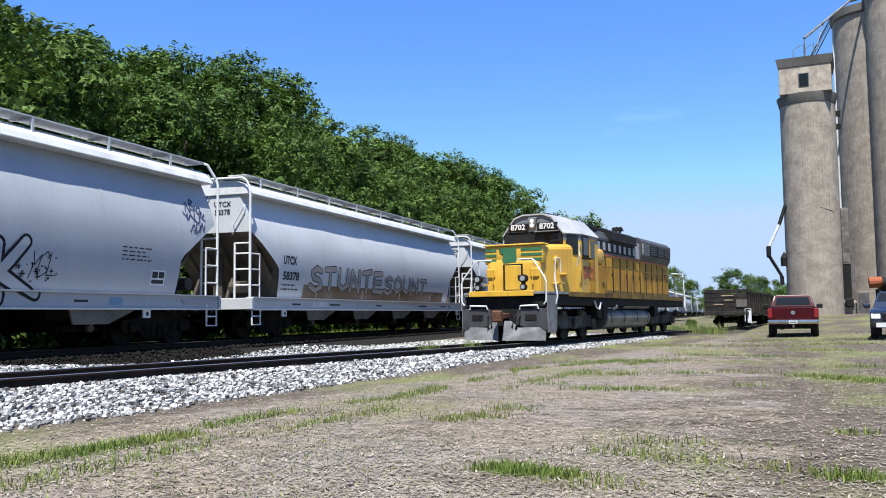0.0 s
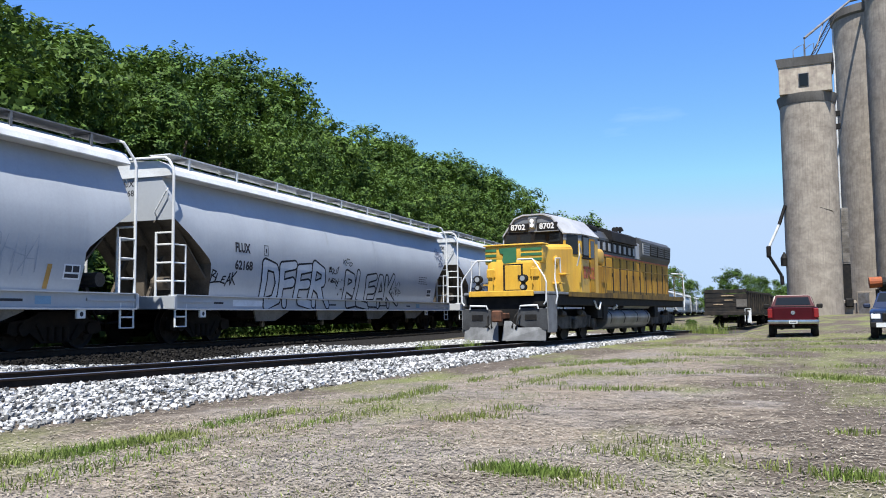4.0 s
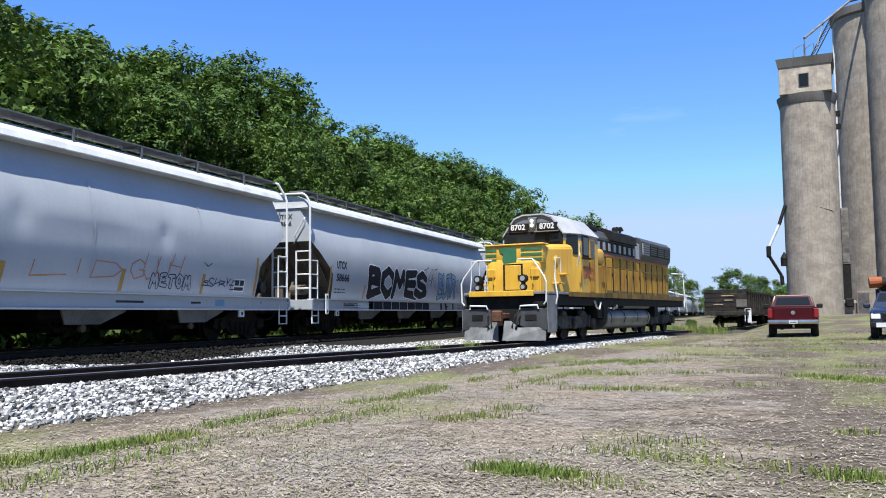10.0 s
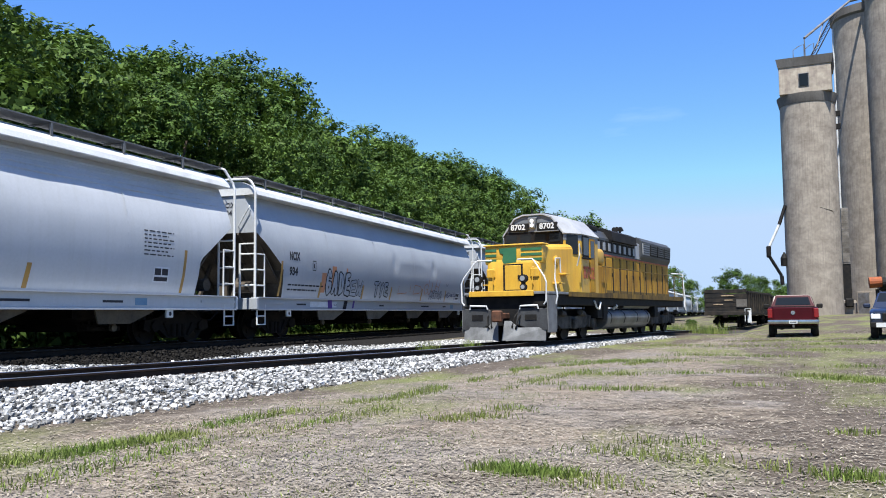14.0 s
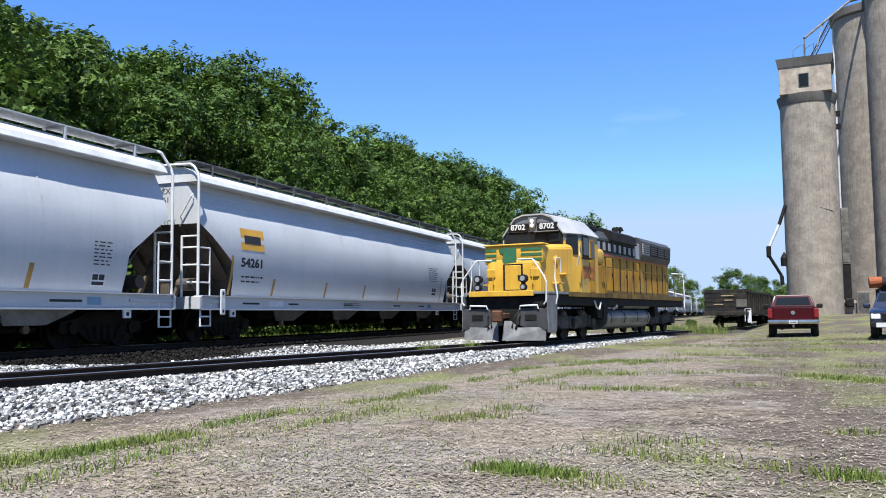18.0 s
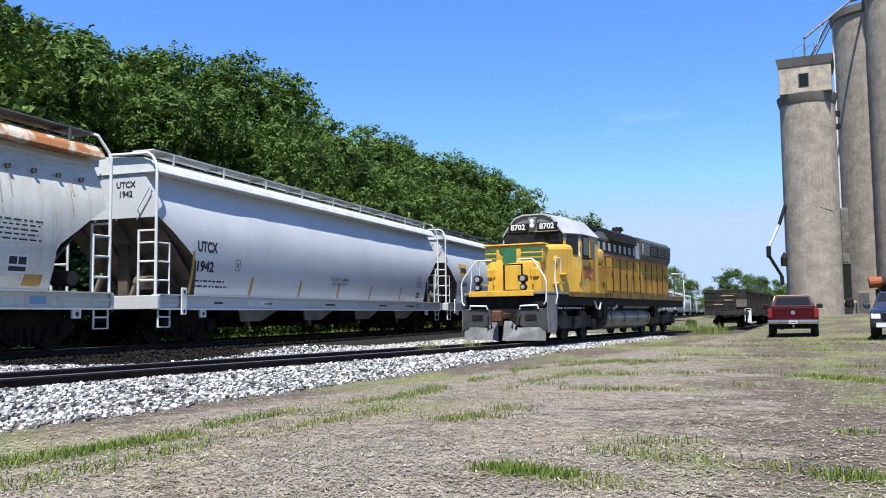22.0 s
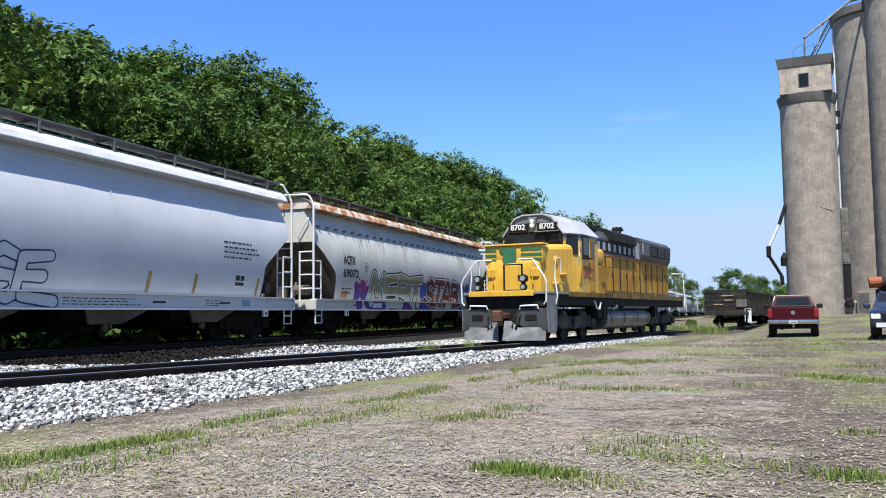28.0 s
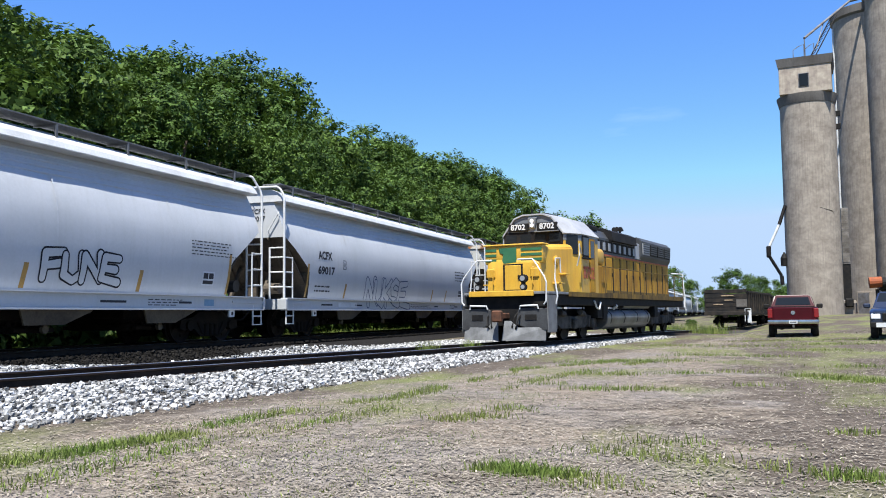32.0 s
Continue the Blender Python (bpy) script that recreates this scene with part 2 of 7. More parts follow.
M_GLASS.node_tree.nodes["Principled BSDF"].inputs["Specular IOR Level"].default_value = 0.22
M_CONC = mat("weathered_concrete", (0.315, 0.274, 0.226), 0.9, 0, (0.226, 0.192, 0.158), 0.5, 0.9, 3.5, 0.16, 0.3, 9, (0.13, 0.109, 0.0923), 0.5)
M_CONCL = mat("pale_concrete", (0.385, 0.333, 0.266), 0.9, 0, (0.266, 0.222, 0.185), 0.5, 1.4, 4, 0.16, 0.25, 12, (0.207, 0.163, 0.133), 0.4)
M_SPOUT = mat("galvanised_spout", (0.18, 0.18, 0.184), 0.6, 0.3, (0.113, 0.0975, 0.0863), 0.45, 2, 30, 0.15)
M_MAROON = mat("maroon_car_paint", (0.0442, 0.0031, 0.0058), 0.28, 0.0, (0.0364, 0.0031, 0.0052), 0.5, 2, 30, 0.05)
M_MAROON.node_tree.nodes["Principled BSDF"].inputs["Specular IOR Level"].default_value = 0.2
M_NAVY = mat("dark_blue_car_paint", (0.012, 0.018, 0.04), 0.28, 0.0, (0.010, 0.015, 0.03), 0.5, 2, 30, 0.05, coat=0.5)
M_CHROME = mat("chrome_bumper", (0.48, 0.48, 0.48), 0.22, 0.9, (0.36, 0.36, 0.36), 0.5, 4, 30, 0.05)
M_TYRE = mat("tyre_rubber", (0.022, 0.022, 0.023), 0.85, 0, (0.04, 0.037, 0.033), 0.4, 6, 40, 0.2)
M_LAMP = mat("red_lamp_lens", (0.175, 0.01, 0.01), 0.25, 0, None, fine_amount=0.05)
M_CLEAR = mat("headlamp_glass", (0.70, 0.72, 0.74), 0.15, 0, None, fine_amount=0.02)
M_DIM = mat("dim_lamp_glass", (0.24, 0.25, 0.26), 0.2, 0, None, fine_amount=0.05)
M_BARK = mat("bark", (0.10, 0.078, 0.058), 0.9, 0, (0.06, 0.048, 0.038), 0.5, 5, 30, 0.3, 0.5, 20)
M_ROOFGREY = mat("pale_roof_paint", (0.33, 0.33, 0.335), 0.5, 0, (0.25, 0.25, 0.255), 0.45, 1.5, 25, 0.1)
M_GONDOLA = mat("rusty_dark_steel", (0.016, 0.0155, 0.015), 0.85, 0.0, (0.045, 0.036, 0.028), 0.36, 2.2, 25, 0.25, 0.15, 20)
M_WOOD = mat("grey_weathered_boards", (0.165, 0.15, 0.135), 0.9, 0, (0.0975, 0.0863, 0.075), 0.5, 2, 25, 0.25, 0.3, 30, vary=0.25)


def leaf_mat(name, a, b):
    m = mat(name, a, 0.65, 0, b, 0.5, 0.7, 3.0, 0.2, island=0.45)
    p = next(x for x in m.node_tree.nodes if x.type == "BSDF_PRINCIPLED")
    n, l = m.node_tree.nodes, m.node_tree.links
    t = n.new("ShaderNodeBsdfTranslucent")
    t.inputs["Color"].default_value = (0.10, 0.17, 0.025, 1)
    x = n.new("ShaderNodeMixShader")
    x.inputs[0].default_value = 0.10
    out = next(k for k in n if k.type == "OUTPUT_MATERIAL")
    l.new(p.outputs[0], x.inputs[1])
    l.new(t.outputs[0], x.inputs[2])
    l.new(x.outputs[0], out.inputs[0])
    return m


M_LEAF = leaf_mat("tree_leaves", (0.060, 0.104, 0.020), (0.027, 0.053, 0.0115))
M_LEAF2 = leaf_mat("tree_leaves_light", (0.082, 0.130, 0.025), (0.038, 0.071, 0.0145))
M_BLADE = leaf_mat("grass_blades", (0.10, 0.15, 0.030), (0.165, 0.175, 0.055))
M_MEADOW = leaf_mat("meadow_blades", (0.136, 0.2, 0.04), (0.192, 0.224, 0.064))
M_STRAW = mat("dry_straw", (0.245, 0.212, 0.168), 0.9, 0, (0.18, 0.155, 0.125), 0.5, 2, 20, 0.2, island=0.45)


def ground_mat():
    m = bpy.data.materials.new("dry_grass_and_gravel")
    m.use_nodes = True
    n, l = m.node_tree.nodes, m.node_tree.links
    p = n["Principled BSDF"]
    p.inputs["Roughness"].default_value = 0.95
    p.inputs["Specular IOR Level"].default_value = 0.12
    tc = n.new("ShaderNodeTexCoord")

    def tex(s, d=5, st=(1, 1, 1), rot=0.0):
        mp = n.new("ShaderNodeMapping")
        mp.inputs["Scale"].default_value = st
        mp.inputs["Rotation"].default_value = (0, 0, rot)
        l.new(tc.outputs["Object"], mp.inputs[0])
        t = n.new("ShaderNodeTexNoise")
        t.inputs["Scale"].default_value, t.inputs["Detail"].default_value = s, d
        l.new(mp.outputs[0], t.inputs["Vector"])
        return t.outputs[0]

    def rng(src, lo, hi):
        r = n.new("ShaderNodeMapRange")
        r.inputs["From Min"].default_value, r.inputs["From Max"].default_value = lo, hi
        l.new(src, r.inputs["Value"])
        return r.outputs[0]

    def blend(f, a, b):
        x = n.new("ShaderNodeMix")
        x.data_type = "RGBA"
        l.new(f, x.inputs[0])
        for s, v in ((x.inputs[6], a), (x.inputs[7], b)):
            if hasattr(v, "is_linked"):
                l.new(v, s)
            else:
                s.default_value = (*v, 1)
        return x.outputs[2]

    straw = blend(rng(tex(34, 6), 0.36, 0.62), (0.105, 0.082, 0.058), (0.275, 0.228, 0.182))
    grit = blend(rng(tex(70, 4), 0.36, 0.62), (0.095, 0.085, 0.073), (0.26, 0.225, 0.20))
    c = blend(rng(tex(0.55, 5), 0.42, 0.58), straw, grit)
    earth = blend(rng(tex(40, 4), 0.3, 0.7), (0.055, 0.042, 0.032), (0.135, 0.112, 0.09))
    sep = n.new("ShaderNodeSeparateXYZ")
    l.new(tc.outputs["Object"], sep.inputs[0])
    bare = n.new("ShaderNodeMapRange")
    bare.inputs["From Min"].default_value, bare.inputs["From Max"].default_value, bare.inputs["To Max"].default_value = -1.6, 0.8, 0.31
    l.new(sep.outputs[0], bare.inputs["Value"])
    worn = n.new("ShaderNodeMath")
    l.new(tex(0.9, 6, (1, 1, 1), 0.6), worn.inputs[0])
    l.new(bare.outputs[0], worn.inputs[1])
    c = blend(rng(worn.outputs[0], 0.57, 0.70), c, earth)
    # bare soil at the foot of the ballast
    tilt = n.new("ShaderNodeMath")
    tilt.operation = "MULTIPLY_ADD"
    l.new(sep.outputs[1], tilt.inputs[0])
    tilt.inputs[1].default_value = -0.165
    l.new(sep.outputs[0], tilt.inputs[2])
    wob = n.new("ShaderNodeMath")
    wob.operation = "MULTIPLY_ADD"
    l.new(tex(1.3, 5), wob.inputs[0])
    wob.inputs[1].default_value = -1.6
    l.new(tilt.outputs[0], wob.inputs[2])
    c = blend(rng(wob.outputs[0], -8.4, -8.9), c, earth)
    mott = n.new("ShaderNodeMapRange")
    mott.inputs["From Min"].default_value, mott.inputs["From Max"].default_value, mott.inputs["To Min"].default_value, mott.inputs["To Max"].default_value = 0.32, 0.68, 0.58, 1.32
    l.new(tex(4.5, 8), mott.inputs["Value"])
    tone = n.new("ShaderNodeHueSaturation")
    l.new(mott.outputs[0], tone.inputs["Value"])
    l.new(c, tone.inputs["Color"])
    c = tone.outputs[0]
    green = blend(rng(tex(18, 5), 0.3, 0.7), (0.0909, 0.105, 0.035), (0.189, 0.189, 0.0839))
    # grass wins beyond the main track, and in loose patches on the yard
    more = n.new("ShaderNodeMapRange")
    more.inputs["From Min"].default_value, more.inputs["From Max"].default_value, more.inputs["To Max"].default_value = 11.0, 24.0, 0.045
    l.new(sep.outputs[1], more.inputs["Value"])
    add = n.new("ShaderNodeMath")
    l.new(tex(0.42, 7, (1, 0.5, 1), -0.25), add.inputs[0])
    l.new(more.outputs[0], add.inputs[1])
    c = blend(rng(add.outputs[0], 0.53, 0.66), c, green)
    c = blend(rng(sep.outputs[0], -15.5, -17.5), c, green)
    # shade under the near trees, put into the ground colour
    tree_shade = n.new("ShaderNodeMath")
    tree_shade.operation = "MULTIPLY"
    l.new(rng(sep.outputs[0], -15.0, -15.6), tree_shade.inputs[0])
    l.new(rng(sep.outputs[1], 31.0, 26.0), tree_shade.inputs[1])
    c = blend(tree_shade.outputs[0], c, (0.035, 0.03, 0.022))
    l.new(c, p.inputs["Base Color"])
    b = n.new("ShaderNodeBump")
    b.inputs["Strength"].default_value, b.inputs["Distance"].default_value = 1.0, 0.06
    l.new(tex(22, 6), b.inputs["Height"])
    l.new(b.outputs[0], p.inputs["Normal"])
    return m


M_GROUND = ground_mat()

# ---- land and tracks ----
TX, TZ = -14.2, 0.54                      # main track: centre line and rail top
SIDING = [(-24.0, -40.0, 0.5), (-17.6, -22.0, 0.48), (-13.6, -5.0, 0.42), (-11.85, 3.2, 0.37), (-10.75, 9.6, 0.32), (-10.08, 14.15, 0.29),
          (-8.09, 24.35, 0.25), (-7.42, 28.62, 0.22), (-4.84, 45.74, 0.2), (-1.75, 68.0, -0.02), (1.2, 95.0, -0.1), (6.0, 150.0, -0.1)]


def siding(y):
    """Centre line of the siding at the place y: x, rail top, heading (radians to the right of +Y)."""
    ys = [p[1] for p in SIDING]
    def at(v):
        return np.interp(v, ys, [p[0] for p in SIDING]), np.interp(v, ys, [p[2] for p in SIDING])
    xs = [at(y + d)[0] for d in (-3, -1.5, 0, 1.5, 3)]
    zs = [at(y + d)[1] for d in (-3, -1.5, 0, 1.5, 3)]
    h = math.atan2(at(y + 4)[0] - at(y - 4)[0], 8.0)
    return float(np.mean(xs)), float(np.mean(zs)), h


def ramp01(v):
    v = min(1.0, max(0.0, v))
    return v * v * (3 - 2 * v)


def ground_z(x, y):
    z = 0.0
    # the yard rises towards the grain elevator, drops a little along the siding, and rises to the main track bed
    z += 0.85 * ramp01((y - 16) / 75) * ramp01((x + 4) / 14)
    z -= 0.42 * ramp01((y - 42) / 26) * ramp01(1 - abs(x + 2.5) / 8)
    z += 0.16 * ramp01((-7.5 - x) / 5) if x > -60 else 0.16
    z += 0.03 * noise.noise(Vector((x * 0.35, y * 0.35, 0.0))) + 0.05 * noise.noise(Vector((x * 0.06, y * 0.06, 3.0)))
    return z


def sheet():
    xs = sorted({round(v, 3) for v in [-2500, -1200, -600, -300, -150, -90] + list(np.arange(-60, 40.1, 0.8)) + [55, 80, 120, 200, 400, 900, 2500]})
    ys = sorted({round(v, 3) for v in [-900, -400, -150, -60, -30] + list(np.arange(-12, 60, 0.8)) + list(np.arange(60, 140, 3)) + [150, 180, 240, 340, 500, 800, 1400, 2500]})
    vs = [(x, y, ground_z(x, y)) for y in ys for x in xs]
    k = len(xs)
    fs = [(j * k + i, j * k + i + 1, (j + 1) * k + i + 1, (j + 1) * k + i) for j in range(len(ys) - 1) for i in range(k - 1)]
    return tagged(raw("ground", vs, fs, M_GROUND, smooth=True), "dry grass and gravel yard with green tufts", "ground", kind="structure")


sheet()


def track(name, line, label, bed_half, near_slope, foot, bed):
    """Rails, ties and a ballast bed along a line of (x, y, rail top)."""
    root = thing(name, Matrix(), label, "railway track", kind="structure")
    pts = [Vector(p) for p in line]
    sides = []
    for i, p in enumerate(pts):
        d = (pts[min(i + 1, len(pts) - 1)] - pts[max(i - 1, 0)])
        d.z = 0
        d.normalize()
        sides.append((Vector((d.y, -d.x, 0)), d))
    def sweep(nm, prof, material, label=""):
        vs, fs = [], []
        k = len(prof)
        for p, (s, d) in zip(pts, sides):
            vs += [tuple(p + s * a + Vector((0, 0, b))) for a, b in prof]
        for i in range(len(pts) - 1):
            for j in range(k - 1):
                a = i * k + j
                fs.append((a, a + 1, a + k + 1, a + k))
        return raw(nm, vs, fs, material, root, label)
    for s in (-1, 1):
        g = s * 0.7525
        sweep("rail", [(g - 0.07, -0.172), (g - 0.07, -0.155), (g - 0.012, -0.13), (g - 0.012, -0.045), (g - 0.036, -0.035), (g - 0.036, -0.006),
                       (g + 0.036, -0.006), (g + 0.036, -0.035), (g + 0.012, -0.045), (g + 0.012, -0.13), (g + 0.07, -0.155), (g + 0.07, -0.172)], M_RAIL)
        sweep("railhead", [(g - 0.036, -0.006), (g - 0.030, 0.0), (g + 0.030, 0.0), (g + 0.036, -0.006)], M_RAILTOP, "polished running surface")
    sweep("bed", [(-bed_half - 1.2, -0.75), (-bed_half, -0.20), (bed_half, -0.20), (bed_half + near_slope, foot)], bed)
    bm = box(B(), -1.28, 1.28, -0.11, 0.11, -0.33, -0.172, 0.012)
    first = None
    acc = 0.0
    count = 0
    for (a, b), (s, d) in zip(zip(pts, pts[1:]), sides):
        n = (b - a).length
        while acc < n:
            p = a.lerp(b, acc / n)
            if -6 < p.y < 75:
                m = Matrix.Translation(p) @ Matrix.Rotation(math.atan2(-d.x, d.y) + random.uniform(-0.02, 0.02), 4, "Z")
                m.translation += m.to_3x3() @ Vector((random.uniform(-0.05, 0.05), 0, random.uniform(-0.012, 0.0)))
                if first is None:
                    first = part("tie", bm, M_TIE, root, at=m)
                else:
                    share("tie", first.data, root, m)
                count += 1
            acc += 0.53
        acc -= n
    return root


track("track_main", [(TX, y, TZ) for y in list(range(-120, 160, 4)) + [200, 260, 340]], "main line track on grey ballast", 1.75, 1.1, -0.62, M_CINDERSHADE)
sl = []
for yy in list(np.arange(-36, 100, 2.0)) + [110, 130, 148]:
    x, z, _ = siding(yy)
    sl.append((x, yy, z))
track("track_siding", sl, "siding track on white limestone ballast", 1.55, 2.3, -0.40, M_BED)

# ---- trees ----
def tree_mesh(seed, height, radius, base, n_lobes=62, sprays=26, leaves=18, size=1.0):
    """Trunk with limbs, and a crown of lobes, sprays and leaves: two meshes."""
    rng = np.random.default_rng(seed)
    bm = B()
    lean = rng.uniform(-0.25, 0.25, 2)
    def at(t):
        return Vector((lean[0] * t * 2, lean[1] * t * 2, t * height * 0.72))
    tube_pts = [at(t) for t in np.linspace(0, 1, 6)]
    for i in range(5):
        rod(bm, tube_pts[i], tube_pts[i + 1], 0.26 * (1 - i / 6), 9, 0.26 * (1 - (i + 1) / 6))
    lobes = []
    while len(lobes) < n_lobes:
        u = rng.normal(size=3)
        u /= np.linalg.norm(u)
        r = rng.uniform(0.5, 1.0) ** 0.4
        t = (u[2] * r + 1) / 2
        wide = radius * (0.50 + 0.55 * math.sin(math.pi * min(1, 0.18 + 0.75 * t))) * (1 + 0.20 * math.sin(3 * math.atan2(u[1], u[0]) + seed))
        lobes.append((u[0] * r * wide, u[1] * r * wide, base + 0.6 + t * (height - base - 1.1), rng.uniform(0.6, 1.3)))
    for k in range(9):
        c = lobes[rng.integers(len(lobes))]
        a = at(rng.uniform(0.3, 0.9))
        mid = a.lerp(Vector(c[:3]), 0.5) + Vector((0, 0, 0.3))
        rod(bm, a, mid, 0.09, 6, 0.06)
        rod(bm, mid, c[:3], 0.06, 6, 0.02)

    def unit(v):
        return v / np.linalg.norm(v, axis=1)[:, None]
    # every lobe carries sprays on its outside, every spray a bunch of hanging leaves
    L = np.repeat(np.array(lobes), sprays, axis=0)
    d = unit(rng.normal(size=(len(L), 3)) + np.array([0, 0, 0.35]))
    tip = L[:, :3] + d * L[:, 3:4] * rng.uniform(0.72, 1.12, (len(L), 1)) * np.array([1.1, 1.1, 0.95])
    N = len(L) * leaves
    out, cen = np.repeat(d, leaves, axis=0), np.repeat(tip, leaves, axis=0)
    pos = cen + rng.normal(size=(N, 3)) * np.array([0.135, 0.135, 0.10]) * size - np.array([0, 0, 0.10]) * rng.uniform(0, 1, (N, 1))
    nor = unit(out + np.array([0, 0, 0.5]) + rng.normal(size=(N, 3)) * 0.5)
    # thin inner foliage that closes the crown
    I = np.repeat(np.array(lobes), 52, axis=0)
    di = unit(rng.normal(size=(len(I), 3)))
    pos = np.concatenate([pos, I[:, :3] + di * I[:, 3:4] * rng.uniform(0.2, 0.7, (len(I), 1))])
    nor = np.concatenate([nor, unit(di + rng.normal(size=di.shape) * 0.6)])
    ln = np.concatenate([rng.uniform(0.085, 0.155, N) * size, rng.uniform(0.11, 0.19, len(I))])[:, None]
    M = len(pos)
    side = unit(np.cross(nor, rng.normal(size=(M, 3))))
    up = np.cross(nor, side)
    wd = ln * rng.uniform(0.42, 0.62, M)[:, None]
    V = np.stack([pos - side * ln * 0.75 + up * wd, pos + side * ln, pos - side * ln * 0.75 - up * wd], 1).reshape(-1, 3)
    F = np.arange(3 * M).reshape(-1, 3)
    return bm, V.tolist(), F.tolist()


TREES = []
BUSHES = []
for k in range(3):
    bm, V, F = tree_mesh(41 + k, 4.0, 2.3, -0.9, 26, 22, 16)
    t = thing("bush", Matrix(), "leafy green bush at the foot of the trees", "bush", "bushes behind the railway")
    part("stems", bm, M_BARK, t, smooth=True)
    raw("foliage", V, F, M_LEAF2 if k != 1 else M_LEAF, t)
    BUSHES.append(t)
for k, (hh, rr, bb) in enumerate([(12.0, 4.4, 1.0), (14.0, 4.8, 1.6), (13.0, 5.4, 0.8), (15.0, 4.6, 2.0), (12.0, 4.6, 0.6), (13.0, 4.4, 0.5)]):
    bm, V, F = tree_mesh(11 + k, hh, rr, bb) if k < 4 else tree_mesh(11 + k, hh, rr, bb, 50, 16, 8, 1.6)
    t = thing("tree", Matrix(), "leafy green tree in the dense row behind the railway", "tree", "trees behind the railway")
    part("trunk", bm, M_BARK, t, smooth=True)
    raw("crown", V, F, M_LEAF if k % 2 else M_LEAF2, t)
    TREES.append((t, hh))
spots = []
tops = [(6, 9.6), (11, 10.0), (16, 12.6), (20.5, 13.0), (25, 12.0), (29.5, 11.2), (34, 11.4), (38.5, 11.8), (43, 10.6), (48, 11.0), (53, 11.2), (58, 12.0), (64, 11.6), (70, 12.2), (77, 11.8)]
for y, top in tops:
    spots.append((-23.6 + random.uniform(-0.8, 0.8), y, top))
back = [(10, 13.2), (16, 14.0), (22, 14.9), (27, 14.4), (31, 14.1), (35, 15.2), (39.5, 16.4), (44.5, 16.8), (49, 15.2), (54, 14.8), (59, 14.7), (64, 16.4), (69, 17.0), (75, 17.0), (82, 17.4), (89, 17.8), (97, 18.6), (104, 18.2)]
for y, top in back:                                     # a taller second row
    spots.append((-29.4 + random.uniform(-0.8, 0.8), y, top))
for y in np.arange(118, 330, 11.0):
    spots.append((-34.0 + random.uniform(-3, 3), y, random.uniform(10, 13.5)))
spots += [(-7.0, 203, 6.2), (-4.5, 204, 6.9), (-1.0, 203, 6.6), (2.5, 205, 6.4), (6.0, 206, 5.8), (-16.0, 206, 6.6), (-27.0, 150.0, 18.8), (-18.6, 226, 13.0), (-14.5, 232, 9.4), (-6.6, 210, 10.2), (-3.6, 211, 12.2), (-0.6, 212, 10.4), (2.2, 213, 9.6), (5.2, 214, 8.2), (8.5, 216, 7.2),
          (-5.0, 80, 1.0), (-6.0, 92, 0.9), (-22.5, 240, 10.6), (-30, 262, 11.0), (12.0, 225, 7.0), (-4.5, 228, 9.0)]
for x in np.arange(-7, 13, 2.1):
    spots.append((x, 197 + random.uniform(-2, 2), random.uniform(4.2, 5.6)))
placed = []
for i, (x, y, top) in enumerate(spots):
    src, hh = TREES[i % 4] if i < 4 or y < 110 else TREES[4 + i % 2]
    k = top / hh
    m = Matrix.LocRotScale((x, y, ground_z(x, y) - 0.15), Euler((0, 0, random.uniform(0, 6.28))), None)
    wide = k * random.uniform(0.95, 1.15) * (1.35 if top < 7 else 1.0)
    if src not in placed:
        placed.append(src)
        src.matrix_basis = m @ Matrix.Diagonal((wide, wide, k, 1))
    else:
        c = copy_thing(src, Matrix())
        c.matrix_basis = m @ Matrix.Diagonal((wide, wide, k, 1))

# low growth at the foot: bushes in front, taller ones behind them
feet = [(-22.2 if y < 27 else -20.3, y, random.uniform(0.7, 1.05)) for y in [21.0, 25.5] + list(np.arange(30, 96, 2.8))]
feet += [(-22.6 if y < 27 else -21.6, y, random.uniform(1.15, 1.65)) for y in np.arange(8, 80, 2.9)]
for i, (x, y, k) in enumerate(feet):
    x += random.uniform(-0.6, 0.4)
    b = BUSHES[i] if i < 3 else copy_thing(BUSHES[i % 3], Matrix())
    b.matrix_basis = Matrix.LocRotScale((x, y, ground_z(x, y) - 0.1), Euler((0, 0, random.uniform(0, 6.28))), None) @ Matrix.Diagonal((k, k, k * random.uniform(0.8, 1.05), 1))

# ---- covered hopper cars ----
def hull_x(z):
    """Half width of the curved side at the height z above the rail."""
    return float(np.interp(z, [1.15, 1.6, 2.0, 2.4, 2.7, 2.95, 3.2, 3.4, 3.6, 3.85, 4.02], [1.395, 1.485, 1.525, 1.535, 1.515, 1.475, 1.41, 1.335, 1.245, 1.13, 1.05]))


SIDE_Z = 1.15


